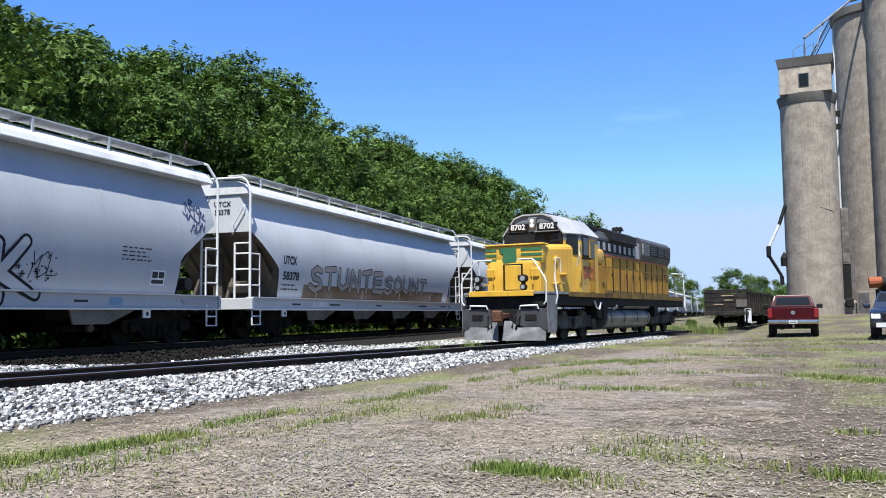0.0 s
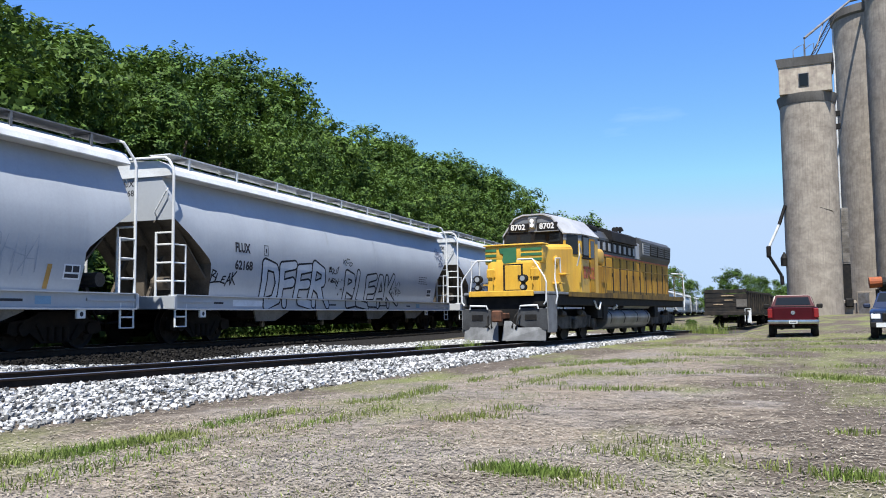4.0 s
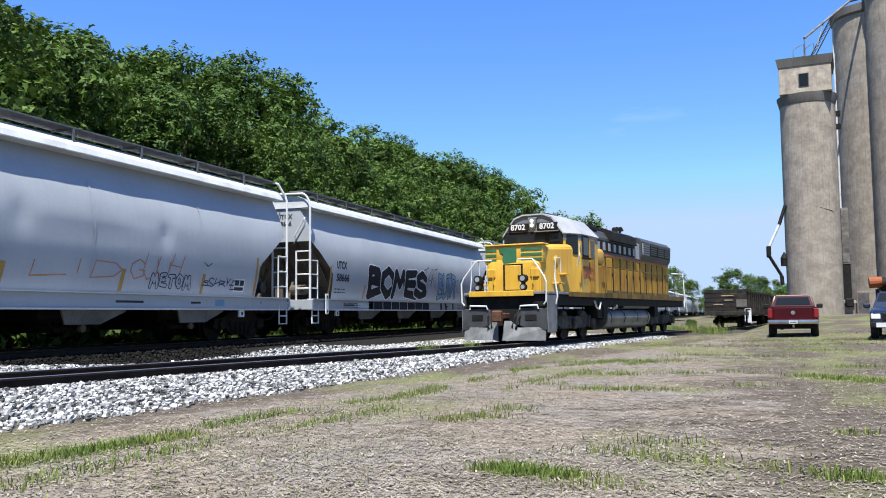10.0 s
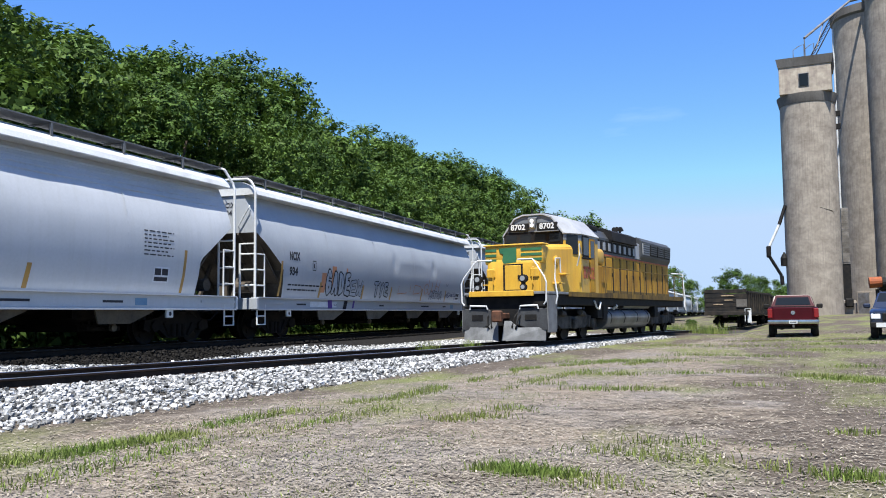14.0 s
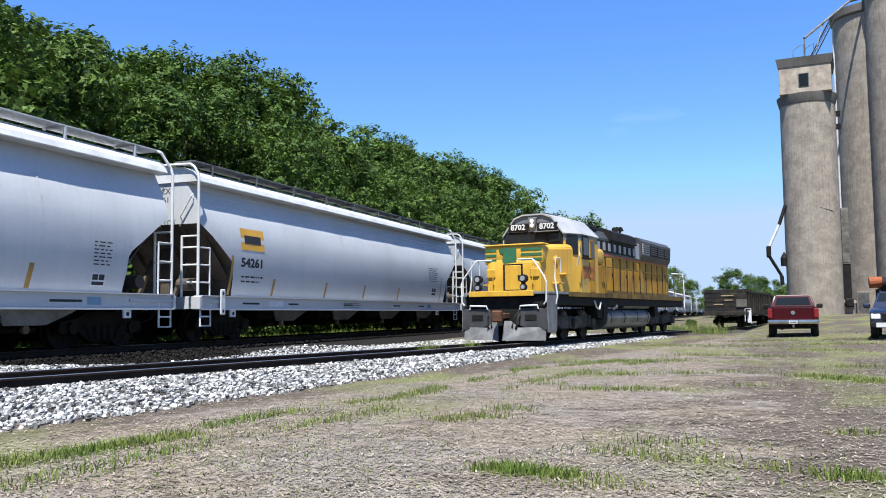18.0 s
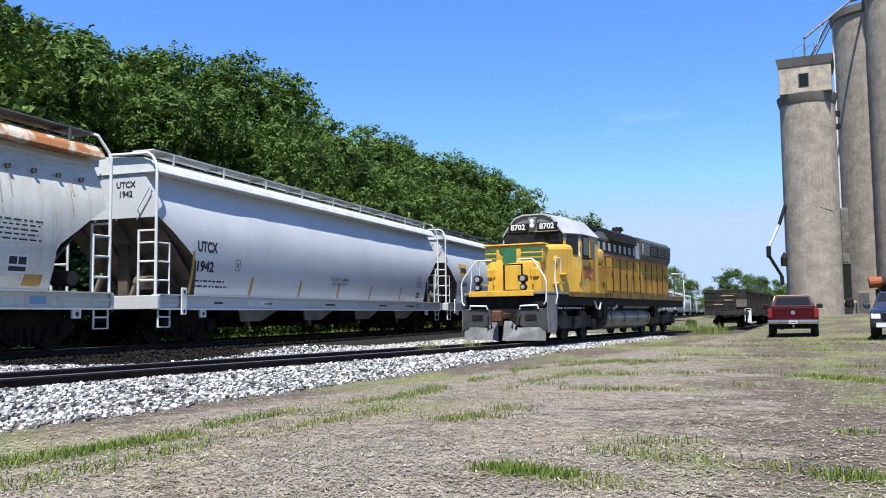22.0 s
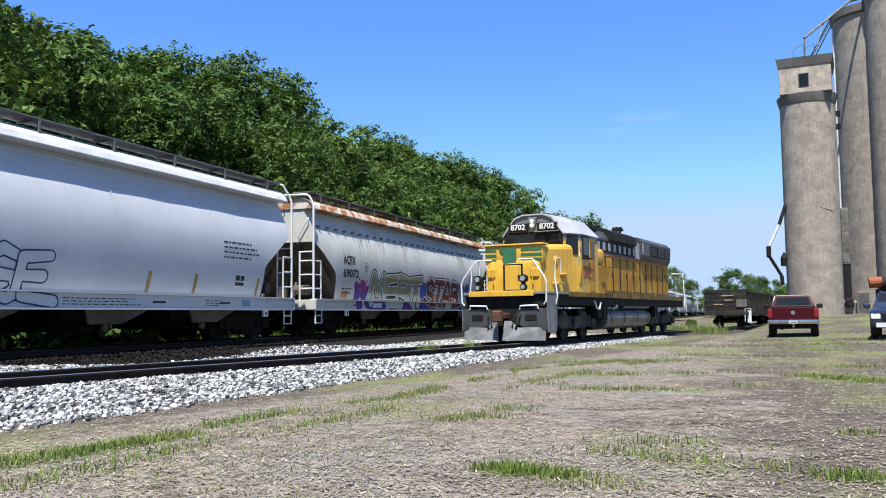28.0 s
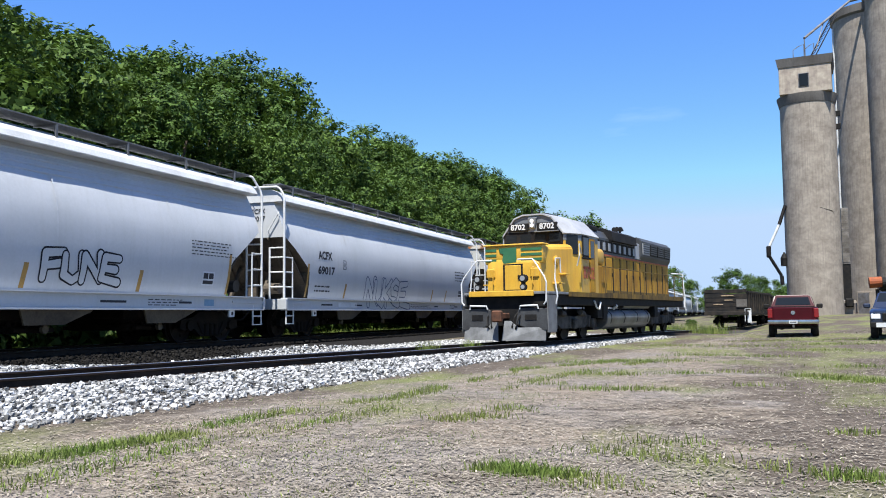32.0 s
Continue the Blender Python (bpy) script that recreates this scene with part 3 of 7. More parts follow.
def hopper_hull(half, style):
    """The curved body with its sloping end sheets."""
    bm = B()
    zs = [1.15, 1.38, 1.6, 2.0, 2.2, 2.4, 2.55, 2.7, 2.85, 3.0, 3.2, 3.4, 3.6, 3.85, 4.02]
    n = len(zs) - 1
    # the side sheet ends in a slant below the end sheet, then drops to the sill with a rounded corner
    ends = [(0.0, 2.94), (0.48, 2.64), (0.95, 2.32), (1.30, 2.08), (1.39, 1.96), (1.42, 1.62)]
    ys = [-half + u for u, _ in ends[:6]]
    ys += list(np.linspace(-half + 1.47, half - 1.47, 110 if style == "dented" else 40))
    ys += [-v for v in ys[5::-1]]
    rows = []
    for y in ys:
        u = half - abs(y)
        e = min(1.0, u / 1.45)
        lo = float(np.interp(u, [p[0] for p in ends[:6]] + [1.45], [p[1] for p in ends[:6]] + [SIDE_Z]))
        lev = zs if u > 1.45 else [lo + (zs[-1] - lo) * (i / n) for i in range(n + 1)]
        def dish(z):
            dents = []
            # thin sheets dish inwards a little between their stiffeners
            if style == "dented":
                u = y + half + 0.1
                for cu, cz, au, az, deep in ((9.9, 2.62, 0.22, 0.26, 0.055), (14.1, 2.55, 0.20, 0.22, 0.06), (12.0, 2.42, 2.4, 0.10, 0.022), (13.4, 2.75, 0.5, 0.14, 0.02)):
                    dents.append(deep * math.exp(-((u - cu) / au) ** 2 - ((z - cz) / az) ** 2))
            return sum(dents) + 0.035 * ramp01((z - 2.6) / 0.7) * ramp01((4.1 - z) / 0.3) * (0.5 + 0.5 * noise.noise(Vector((y * 0.9 + half * 7, z * 0.8, 2.0)))) * e
        row = [bm.verts.new((hull_x(z) - dish(z), y, z)) for z in lev] + [bm.verts.new((-hull_x(z), y, z)) for z in reversed(lev)]
        rows.append(row)
    k = len(rows[0])
    for a, b in zip(rows, rows[1:]):
        for i in range(k):
            j = (i + 1) % k
            f = bm.faces.new((a[i], b[i], b[j], a[j]))
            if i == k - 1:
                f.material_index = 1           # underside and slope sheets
    bm.faces.new(rows[0])
    bm.faces.new(rows[-1][::-1])
    return bm


def make_axle(parent, y):
    bm = B()
    rod(bm, (-1.0, 0, 0), (1.0, 0, 0), 0.085, 10)
    for s in (-1, 1):
        lathe(bm, [(0.12, s * 0.83), (0.16, s * 0.80), (0.36, s * 0.775), (0.42, s * 0.81), (0.42, s * 0.70), (0.455, s * 0.69), (0.455, s * 0.665), (0.36, s * 0.67), (0.15, s * 0.72), (0.12, s * 0.66)], 24, "x")
        for k in range(4):                      # cast openings show the turning
            a = math.pi / 2 * k
            box(bm, s * 0.79 - 0.02, s * 0.79 + 0.025, math.cos(a) * 0.24 - 0.04, math.cos(a) * 0.24 + 0.04, math.sin(a) * 0.24 - 0.04, math.sin(a) * 0.24 + 0.04)
    return part("wheelset", bm, M_TREAD, parent, at=pose(0, y, 0.42), smooth=True)


def make_bogie(parent, y):
    bm = B()
    out = [(-1.25, 0.36), (-1.2, 0.56), (-0.75, 0.62), (-0.45, 0.76), (0.45, 0.76), (0.75, 0.62), (1.2, 0.56), (1.25, 0.36), (1.1, 0.30), (0.72, 0.36), (0.40, 0.14), (-0.40, 0.14), (-0.72, 0.36), (-1.1, 0.30)]
    for s in (-1, 1):
        prism(bm, out, "x", s * 1.0 - 0.07, s * 1.0 + 0.07)
        for q in (-0.89, 0.89):
            rod(bm, (s * 1.0, q, 0.42), (s * 1.13, q, 0.42), 0.13, 12)
        for q in (-0.2, 0, 0.2):
            rod(bm, (s * 1.08, q, 0.18), (s * 1.08, q, 0.46), 0.075, 10)
        rod(bm, (s * 1.08, -0.55, 0.5), (s * 1.08, -0.35, 0.2), 0.03, 6)
        rod(bm, (s * 1.08, 0.55, 0.5), (s * 1.08, 0.35, 0.2), 0.03, 6)
    box(bm, -1.05, 1.05, -0.22, 0.22, 0.48, 0.80, 0.03)
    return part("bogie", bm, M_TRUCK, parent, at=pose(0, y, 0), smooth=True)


def hopper_car(name, half, paint, roof, style, label, plates=False, pale_walk=False):
    """One covered hopper: origin on the rail under its middle. half: half the length between end posts."""
    grate = M_WHITE if pale_walk else M_GRATE
    root = thing(name, Matrix(), label, "hopper car", "covered hopper train")
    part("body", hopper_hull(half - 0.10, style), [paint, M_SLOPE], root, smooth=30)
    # welded seams down the sides
    for s in (-1, 1):
        seam = None
        for y in (-0.56, -0.18, 0.2, 0.58):
            if seam is None:
                bm = B()
                z = np.linspace(1.2, 3.5, 10)
                for a, b in zip(z, z[1:]):
                    bm.faces.new([bm.verts.new((s * (hull_x(q) + 0.005), w, q)) for q, w in ((a, -0.018), (a, 0.018), (b, 0.018), (b, -0.018))])
                bmesh.ops.remove_doubles(bm, verts=bm.verts, dist=0.0005)
                seam = part("weld_seam", bm, paint, root, at=pose(0, half * y, 0))
            else:
                share("weld_seam", seam.data, root, pose(0, half * y, 0))
    # roof and its overhanging top chord
    bm = B()
    prof = [(1.10, 3.985), (1.388, 3.99), (1.402, 4.01), (1.35, 4.14), (1.26, 4.245), (1.02, 4.35), (0.0, 4.41)]
    prism(bm, prof + [(-x, z) for x, z in prof[-2::-1]], "y", -half + 0.06, half - 0.06)
    part("roof", bm, roof, root)
    if style in ("ribbed", "bolted"):
        for z in (3.47, 3.60, 3.73, 3.86):
            for s in (-1, 1):
                x = hull_x(z) - 0.022
                part("side_rib", rod(B(), (s * x, -half + 0.14, z), (s * x, half - 0.14, z), 0.026, 6), paint, root)
    if style == "bolted":
        clip = None
        for s in (-1, 1):
            for y in np.arange(-half + 0.6, half - 0.4, 0.62):
                if clip is None:
                    clip = part("roof_clip", box(B(), -0.05, 0.035, -0.03, 0.03, 3.42, 3.50), M_SLOPE, root, at=pose(s * 1.365, y, 0))
                else:
                    share("roof_clip", clip.data, root, pose(s * 1.365, y, 0))
    # roof walks on brackets
    for s in (-1, 1):
        bm = B()
        box(bm, s * 0.98 - 0.30, s * 0.98 + 0.30, -half + 0.15, half - 0.15, 4.505, 4.53)
        part("running_board", bm, grate, root)
        arm = None
        for y in np.arange(-half + 0.9, half - 0.5, 2.1):
            if arm is None:
                bm = box(B(), 0.26, 0.30, -0.03, 0.03, -0.30, 0.0)
                box(bm, -0.28, 0.30, -0.03, 0.03, -0.03, 0.0)
                arm = part("walk_bracket", bm, grate, root, at=pose(s * 0.98, y, 4.50, 0, 0, 0 if s > 0 else 180))
            else:
                share("walk_bracket", arm.data, root, pose(s * 0.98, y, 4.50, 0, 0, 0 if s > 0 else 180))
    hatch = None
    for y in np.linspace(-half + 2, half - 2, 6):
        if hatch is None:
            hatch = part("hatch_cover", box(B(), -0.42, 0.42, -1.2, 1.2, 4.37, 4.48, 0.03), roof, root, at=pose(0, y, 0))
        else:
            share("hatch_cover", hatch.data, root, pose(0, y, 0))
    # side sills
    for s in (-1, 1):
        bm = B()
        prof = [(1.38, 1.16), (1.62, 1.16), (1.62, 1.135), (1.545, 1.125), (1.545, 0.84), (1.60, 0.83), (1.60, 0.80), (1.38, 0.80)]
        prism(bm, [(s * x, z) for x, z in prof], "y", -half + 0.02, half - 0.02)
        part("side_sill", bm, paint, root)
    # bays: bodies near-black, the shade below the sill put into their colour
    for c in (-0.56, -0.19, 0.19, 0.56):
        bm = B()
        c0 = c * half
        a = [bm.verts.new((x, y, 1.2)) for x, y in ((-1.12, c0 - 0.95), (1.12, c0 - 0.95), (1.12, c0 + 1.0), (-1.12, c0 + 1.0))]
        b = [bm.verts.new((x, y, 0.62)) for x, y in ((-1.06, c0 - 0.90), (1.06, c0 - 0.90), (1.06, c0 + 0.1), (-1.06, c0 + 0.1))]
        c_ = [bm.verts.new((x, y, 0.50)) for x, y in ((-0.75, c0 - 0.5), (0.75, c0 - 0.5), (0.75, c0 + 0.1), (-0.75, c0 + 0.1))]
        for u, v in ((a, b), (b, c_)):
            for i in range(4):
                bm.faces.new((u[i], u[(i + 1) % 4], v[(i + 1) % 4], v[i]))
        bm.faces.new(c_)
        bm.faces.new(a[::-1])
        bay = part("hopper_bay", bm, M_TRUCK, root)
        for s in (-1, 1):
            bm = prism(B(), [(c0 - 0.80, 0.84), (c0 + 1.15, 0.84), (c0 + 1.05, 0.76), (c0 + 0.30, 0.50), (c0 - 0.68, 0.50)], "x", s * 1.52 - 0.02, s * 1.52 + 0.02)
            part("bay_side_sheet", bm, M_BAYRUST if style in ("ribbed", "bolted") else M_BAY, bay, "dusty lit side sheet of the bay")
        bm = B()
        box(bm, -0.85, 0.85, c0 - 0.5, c0 + 0.5, 0.34, 0.50, 0.02)
        rod(bm, (-1.25, c0 + 0.1, 0.42), (1.25, c0 + 0.1, 0.42), 0.035, 8)
        for s in (-1, 1):
            box(bm, s * 1.0 - 0.05, s * 1.0 + 0.05, c0 - 0.45, c0 + 0.55, 0.36, 0.44)
            for k in range(6):
                box(bm, s * 0.88 - 0.03, s * 0.88 + 0.03, c0 - 0.44 + 0.16 * k, c0 - 0.38 + 0.16 * k, 0.48, 0.60)
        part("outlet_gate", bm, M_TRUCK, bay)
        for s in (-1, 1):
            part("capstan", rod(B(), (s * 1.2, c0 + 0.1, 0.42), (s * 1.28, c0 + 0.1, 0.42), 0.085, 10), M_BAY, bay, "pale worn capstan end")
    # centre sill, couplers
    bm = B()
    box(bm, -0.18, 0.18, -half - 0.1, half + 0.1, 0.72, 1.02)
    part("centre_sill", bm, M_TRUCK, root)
    for e in (-1, 1):
        bm = B()
        box(bm, -0.11, 0.11, min(e * half, e * (half + 0.45)), max(e * half, e * (half + 0.45)), 0.76, 0.98, 0.03)
        box(bm, -0.17, 0.17, min(e * (half + 0.38), e * (half + 0.66)), max(e * (half + 0.38), e * (half + 0.66)), 0.70, 1.02, 0.05)
        tube(bm, [(0.35, e * half, 0.8), (0.30, e * (half + 0.3), 0.55), (0.15, e * (half + 0.6), 0.5)], 0.03, 6)
        part("coupler", bm, M_TRUCK, root)
        if e < 0 and plates:
            for s in (-1, 1):
                plate = part("jacking_plate", box(B(), s * 1.62 - 0.02, s * 1.62 + 0.02, -half + 0.78, -half + 0.98, 0.68, 1.32, 0.015), M_WHITE, root)
                for zz in (0.77, 1.22):
                    part("eye", rod(B(), (s * 1.642, -half + 0.88, zz), (s * 1.645, -half + 0.88, zz), 0.045, 10), M_BLACK, plate)
        # end platform with its supports
        bm = B()
        box(bm, -1.58, 1.58, min(e * half, e * (half - 1.5)), max(e * half, e * (half - 1.5)), 0.98, 1.04)
        box(bm, -1.60, 1.60, e * half - 0.05, e * half + 0.05, 0.82, 1.13, 0.01)
        part("end_sill", bm, paint, root)
        slope = prism(B(), [(e * (half - 0.14), 2.98), (e * (half - 0.18), 2.98), (e * (half - 2.0), 1.16), (e * (half - 1.96), 1.12)], "x", -1.34, 1.34)
        for x in (-0.9, -0.3, 0.3, 0.9):
            prism(slope, [(e * (half - 0.12), 2.96), (e * (half - 0.06), 2.88), (e * (half - 1.80), 1.14), (e * (half - 1.94), 1.14)], "x", x - 0.02, x + 0.02)
        part("slope_sheet", slope, M_SLOPE, root, "brown grimy end slope sheet with ribs")
        part("end_grab", tube(B(), [(0.95, e * (half - 0.08), 3.05), (0.95, e * (half - 0.02), 3.12), (1.28, e * (half - 0.02), 3.62), (1.28, e * (half - 0.08), 3.68)], 0.018, 6), M_WHITE, root)
        bm = B()
        for x in (-0.55, 0.55):
            prism(bm, [(e * (half - 0.25), 1.05), (e * (half - 0.35), 1.05), (e * (half - 0.95), 2.1), (e * (half - 0.85), 2.15)], "x", x - 0.04, x + 0.04)
        box(bm, -0.14, 0.14, e * (half - 0.75) - 0.05, e * (half - 0.75) + 0.05, 1.08, 2.6)
        rod(bm, (0.55, e * (half - 0.55), 1.45), (1.05, e * (half - 0.55), 1.45), 0.16, 12)
        part("brake_gear", bm, M_SLOPE, root)
        for s in (-1, 1):
            # corner post bent over to the roof
            bm = B()
            if e < 0:
                tube(bm, [(s * 1.50, e * half, 1.1), (s * 1.50, e * half, 4.02), (s * 1.47, e * half, 4.16), (s * 1.36, e * half, 4.34), (s * 1.25, e * half, 4.41), (s * 0.2, e * half, 4.43)], 0.036, 8)
            else:
                tube(bm, [(s * 1.50, e * half, 1.1), (s * 1.50, e * half, 3.95), (s * 1.46, e * (half - 0.02), 4.12), (s * 1.33, e * (half - 0.22), 4.47), (s * 1.20, e * (half - 0.30), 4.52)], 0.034, 8)
            part("corner_post", bm, M_WHITE, root)
            bm = B()
            for z in (1.05, 1.48, 1.91, 2.34):
                rod(bm, (s * 1.50, e * half, z), (s * 1.50, e * (half - 0.48), z), 0.019, 6)
            rod(bm, (s * 1.50, e * (half - 0.48), 0.9), (s * 1.50, e * (half - 0.48), 2.36), 0.022, 6)
            part("side_ladder", bm, M_WHITE, root)
            bm = B()
            for z in (1.05, 1.48, 1.91, 2.34, 2.62):
                rod(bm, (s * 1.50, e * half, z), (s * 1.02, e * half, z), 0.022, 6)
            rod(bm, (s * 1.02, e * half, 0.95), (s * 1.02, e * half, 2.64), 0.03, 6)
            part("end_ladder", bm, M_WHITE, root)
            bm = B()
            q = half - 0.06
            tube(bm, [(s * 1.53, e * q, 0.95), (s * 1.53, e * q, 0.41), (s * 1.53, e * (q - 0.42), 0.41), (s * 1.53, e * (q - 0.42), 0.95)], 0.025, 6)
            rod(bm, (s * 1.53, e * q, 0.64), (s * 1.53, e * (q - 0.42), 0.64), 0.02, 6)
            part("step", bm, M_WHITE, root)
        make_bogie(root, e * (half - 1.75))
        for d in (-0.89, 0.89):
            make_axle(root, e * (half - 1.75) + d)
    return root


# rear post and front post of each car at the start, along the track
GAPS = [20.11, -0.72, -20.87, -41.90, -62.50, -82.27, -102.43, -122.48]
FRONTS = [37.8, 18.59, -2.04, -22.28, -42.91, -63.52, -83.77, -103.79, -123.71]
MOVED = [(0, 0.0), (1, 4.36), (2, 8.72), (3, 13.12), (4, 17.53), (5, 21.96), (6, 26.42), (7, 30.91), (8, 35.4), (9, 39.89), (10, 44.35), (11, 48.81), (12, 53.27), (13, 57.75), (14, 62.26), (15, 66.78),
         (16, 71.28), (17, 75.78), (18, 80.29), (19, 84.81), (20, 89.35), (21, 93.9), (22, 98.47), (23, 103.07), (24, 107.69), (25, 112.32), (26, 116.94), (27, 121.54), (28, 126.13), (29, 130.71), (30, 135.27), (31, 139.84), (32, 144.4)]
CARS = []
SPECS = [(M_PALE, M_WHITE, "plain", "pale grey covered hopper car with brown grime and graffiti outlines"),
         (M_GREY, M_WHITE, "plain", "grey covered hopper car with white and black block graffiti"),
         (M_GREY, M_WHITE, "plain", "grey covered hopper car with fat black graffiti letters"),
         (M_GREY, M_WHITE, "dented", "dented grey covered hopper car with scribbled graffiti"),
         (M_PALE, M_WHITE, "ribbed", "clean grey covered hopper car with yellow panel and ribbed roof"),
         (M_PALE, M_WHITE, "plain", "clean pale grey covered hopper car with amber reflectors"),
         (M_DULL, M_RUSTROOF, "bolted", "weathered hopper car with rusty roof and colourful graffiti"),
         (M_PALE, M_WHITE, "ribbed", "grey covered hopper car with faint outline graffiti"),
         (M_PALE, M_WHITE, "ribbed", "grey covered hopper car with a black bubble tag")]
for i, (paint, roof, style, label) in enumerate(SPECS):
    front = FRONTS[i]
    rear = GAPS[i] if i < 8 else front - 18.7
    car = hopper_car("hopper_car", (front - rear) / 2, paint, roof, style, label, i in (2, 4, 5), i in (0, 1, 5))
    CARS.append((car, (front + rear) / 2))
    car.matrix_basis = pose(TX, (front + rear) / 2, TZ)


# ---- lettering and graffiti on the cars ----
def flat_paint(name, c, rough=0.66):
    return mat(name, c, rough, 0, tuple(v * 0.82 for v in c), 0.4, 2.5, 25, 0.08)


G_BLACK, G_NAVY = flat_paint("spray_black", (0.012, 0.012, 0.016)), flat_paint("spray_navy", (0.03, 0.045, 0.11))
G_WHITE, G_SKY = flat_paint("spray_white", (0.56, 0.575, 0.60)), flat_paint("spray_pale_blue", (0.17, 0.28, 0.38))
G_MAROON, G_PURPLE = flat_paint("spray_maroon", (0.13, 0.03, 0.025)), flat_paint("spray_purple", (0.09, 0.05, 0.22))
G_BLUE, G_REDS = flat_paint("spray_blue", (0.055, 0.10, 0.34)), flat_paint("spray_red", (0.42, 0.04, 0.05))
G_PALE, G_ORANGE = flat_paint("spray_pale_grey", (0.29, 0.315, 0.35)), flat_paint("spray_rust_orange", (0.42, 0.20, 0.11))
G_SILVERBLUE = flat_paint("spray_silver_blue", (0.36, 0.39, 0.43))
G_FADED, G_BROWN = flat_paint("spray_faded_grey", (0.27, 0.25, 0.225)), flat_paint("spray_dark_brown", (0.05, 0.035, 0.028))
G_INK = flat_paint("spray_ink", (0.014, 0.018, 0.032))
M_LOGO = flat_paint("logo_yellow", (0.55, 0.29, 0.025), 0.5)
G_KHAKI = flat_paint("spray_khaki", (0.24, 0.22, 0.11))
G_SILVER = flat_paint("spray_grey_green", (0.42, 0.50, 0.44))


def on_hull(u, z, lift):
    """A place on the camera-side hull: u along the car, z above the rail."""
    if z < 1.169:
        return Vector((1.548 + lift, u, z))
    return Vector((hull_x(z) + lift, u, z))


def cut_and_bend(bm, name, material, parent, lift, label="", low=None):
    """Slices a flat drawing (x along, y up) at many levels and lays it on the hull."""
    zs = [v.co.y for v in bm.verts]
    for z in [1.1255, 1.1695] + ([low[1]] if low else []) + [1.42, 1.6, 2.0, 2.4, 2.8, 3.2, 3.4]:
        if not min(zs) < z < max(zs):
            continue
        bmesh.ops.bisect_plane(bm, geom=list(bm.verts) + list(bm.edges) + list(bm.faces), plane_co=(0, z, 0), plane_no=(0, 1, 0))
    bmesh.ops.delete(bm, geom=[f for f in bm.faces if 1.1258 < f.calc_center_median().y < 1.1692], context="FACES")
    if low:
        for f in bm.faces:
            f.material_index = 1 if f.calc_center_median().y < low[1] else 0
    for v in bm.verts:
        v.co = on_hull(v.co.x, v.co.y, 0.0015 + 0.5 * (lift + v.co.z))
    me = bpy.data.meshes.new(name)
    bm.to_mesh(me)
    bm.free()
    me.materials.append(material)
    if low:
        me.materials.append(low[0])
    ob = new(name, me)
    ob.parent = parent
    if label:
        tagged(ob, label)
    return ob


def letters(car, text, u0, u1, z0, z1, material, fat=0.0, lift=0.007, name="reporting_mark", label="", wave=0.0, slant=0.0, close=1.0):
    cu = bpy.data.curves.new(name, "FONT")
    cu.body, cu.size, cu.offset, cu.resolution_u, cu.space_character = text, 1.0, fat, 3, close
    tmp = bpy.data.objects.new(name, cu)
    me = bpy.data.meshes.new_from_object(tmp)
    bpy.data.objects.remove(tmp)
    bm = B()
    bm.from_mesh(me)
    bpy.data.meshes.remove(me)
    xs, ys = [v.co.x for v in bm.verts], [v.co.y for v in bm.verts]
    ax, bx, ay, by = min(xs), max(xs), min(ys), max(ys)
    for v in bm.verts:
        p, q = (v.co.x - ax) / (bx - ax), (v.co.y - ay) / (by - ay)
        hi = z1 + wave * math.sin(p * 9 + u0)
        v.co = Vector((u0 + (u1 - u0) * p + slant * (q - 0.5) + wave * 0.8 * math.sin(q * 5 + p * 14), z0 + (hi - z0) * q, 0))
    return cut_and_bend(bm, name, material, car, lift, label)


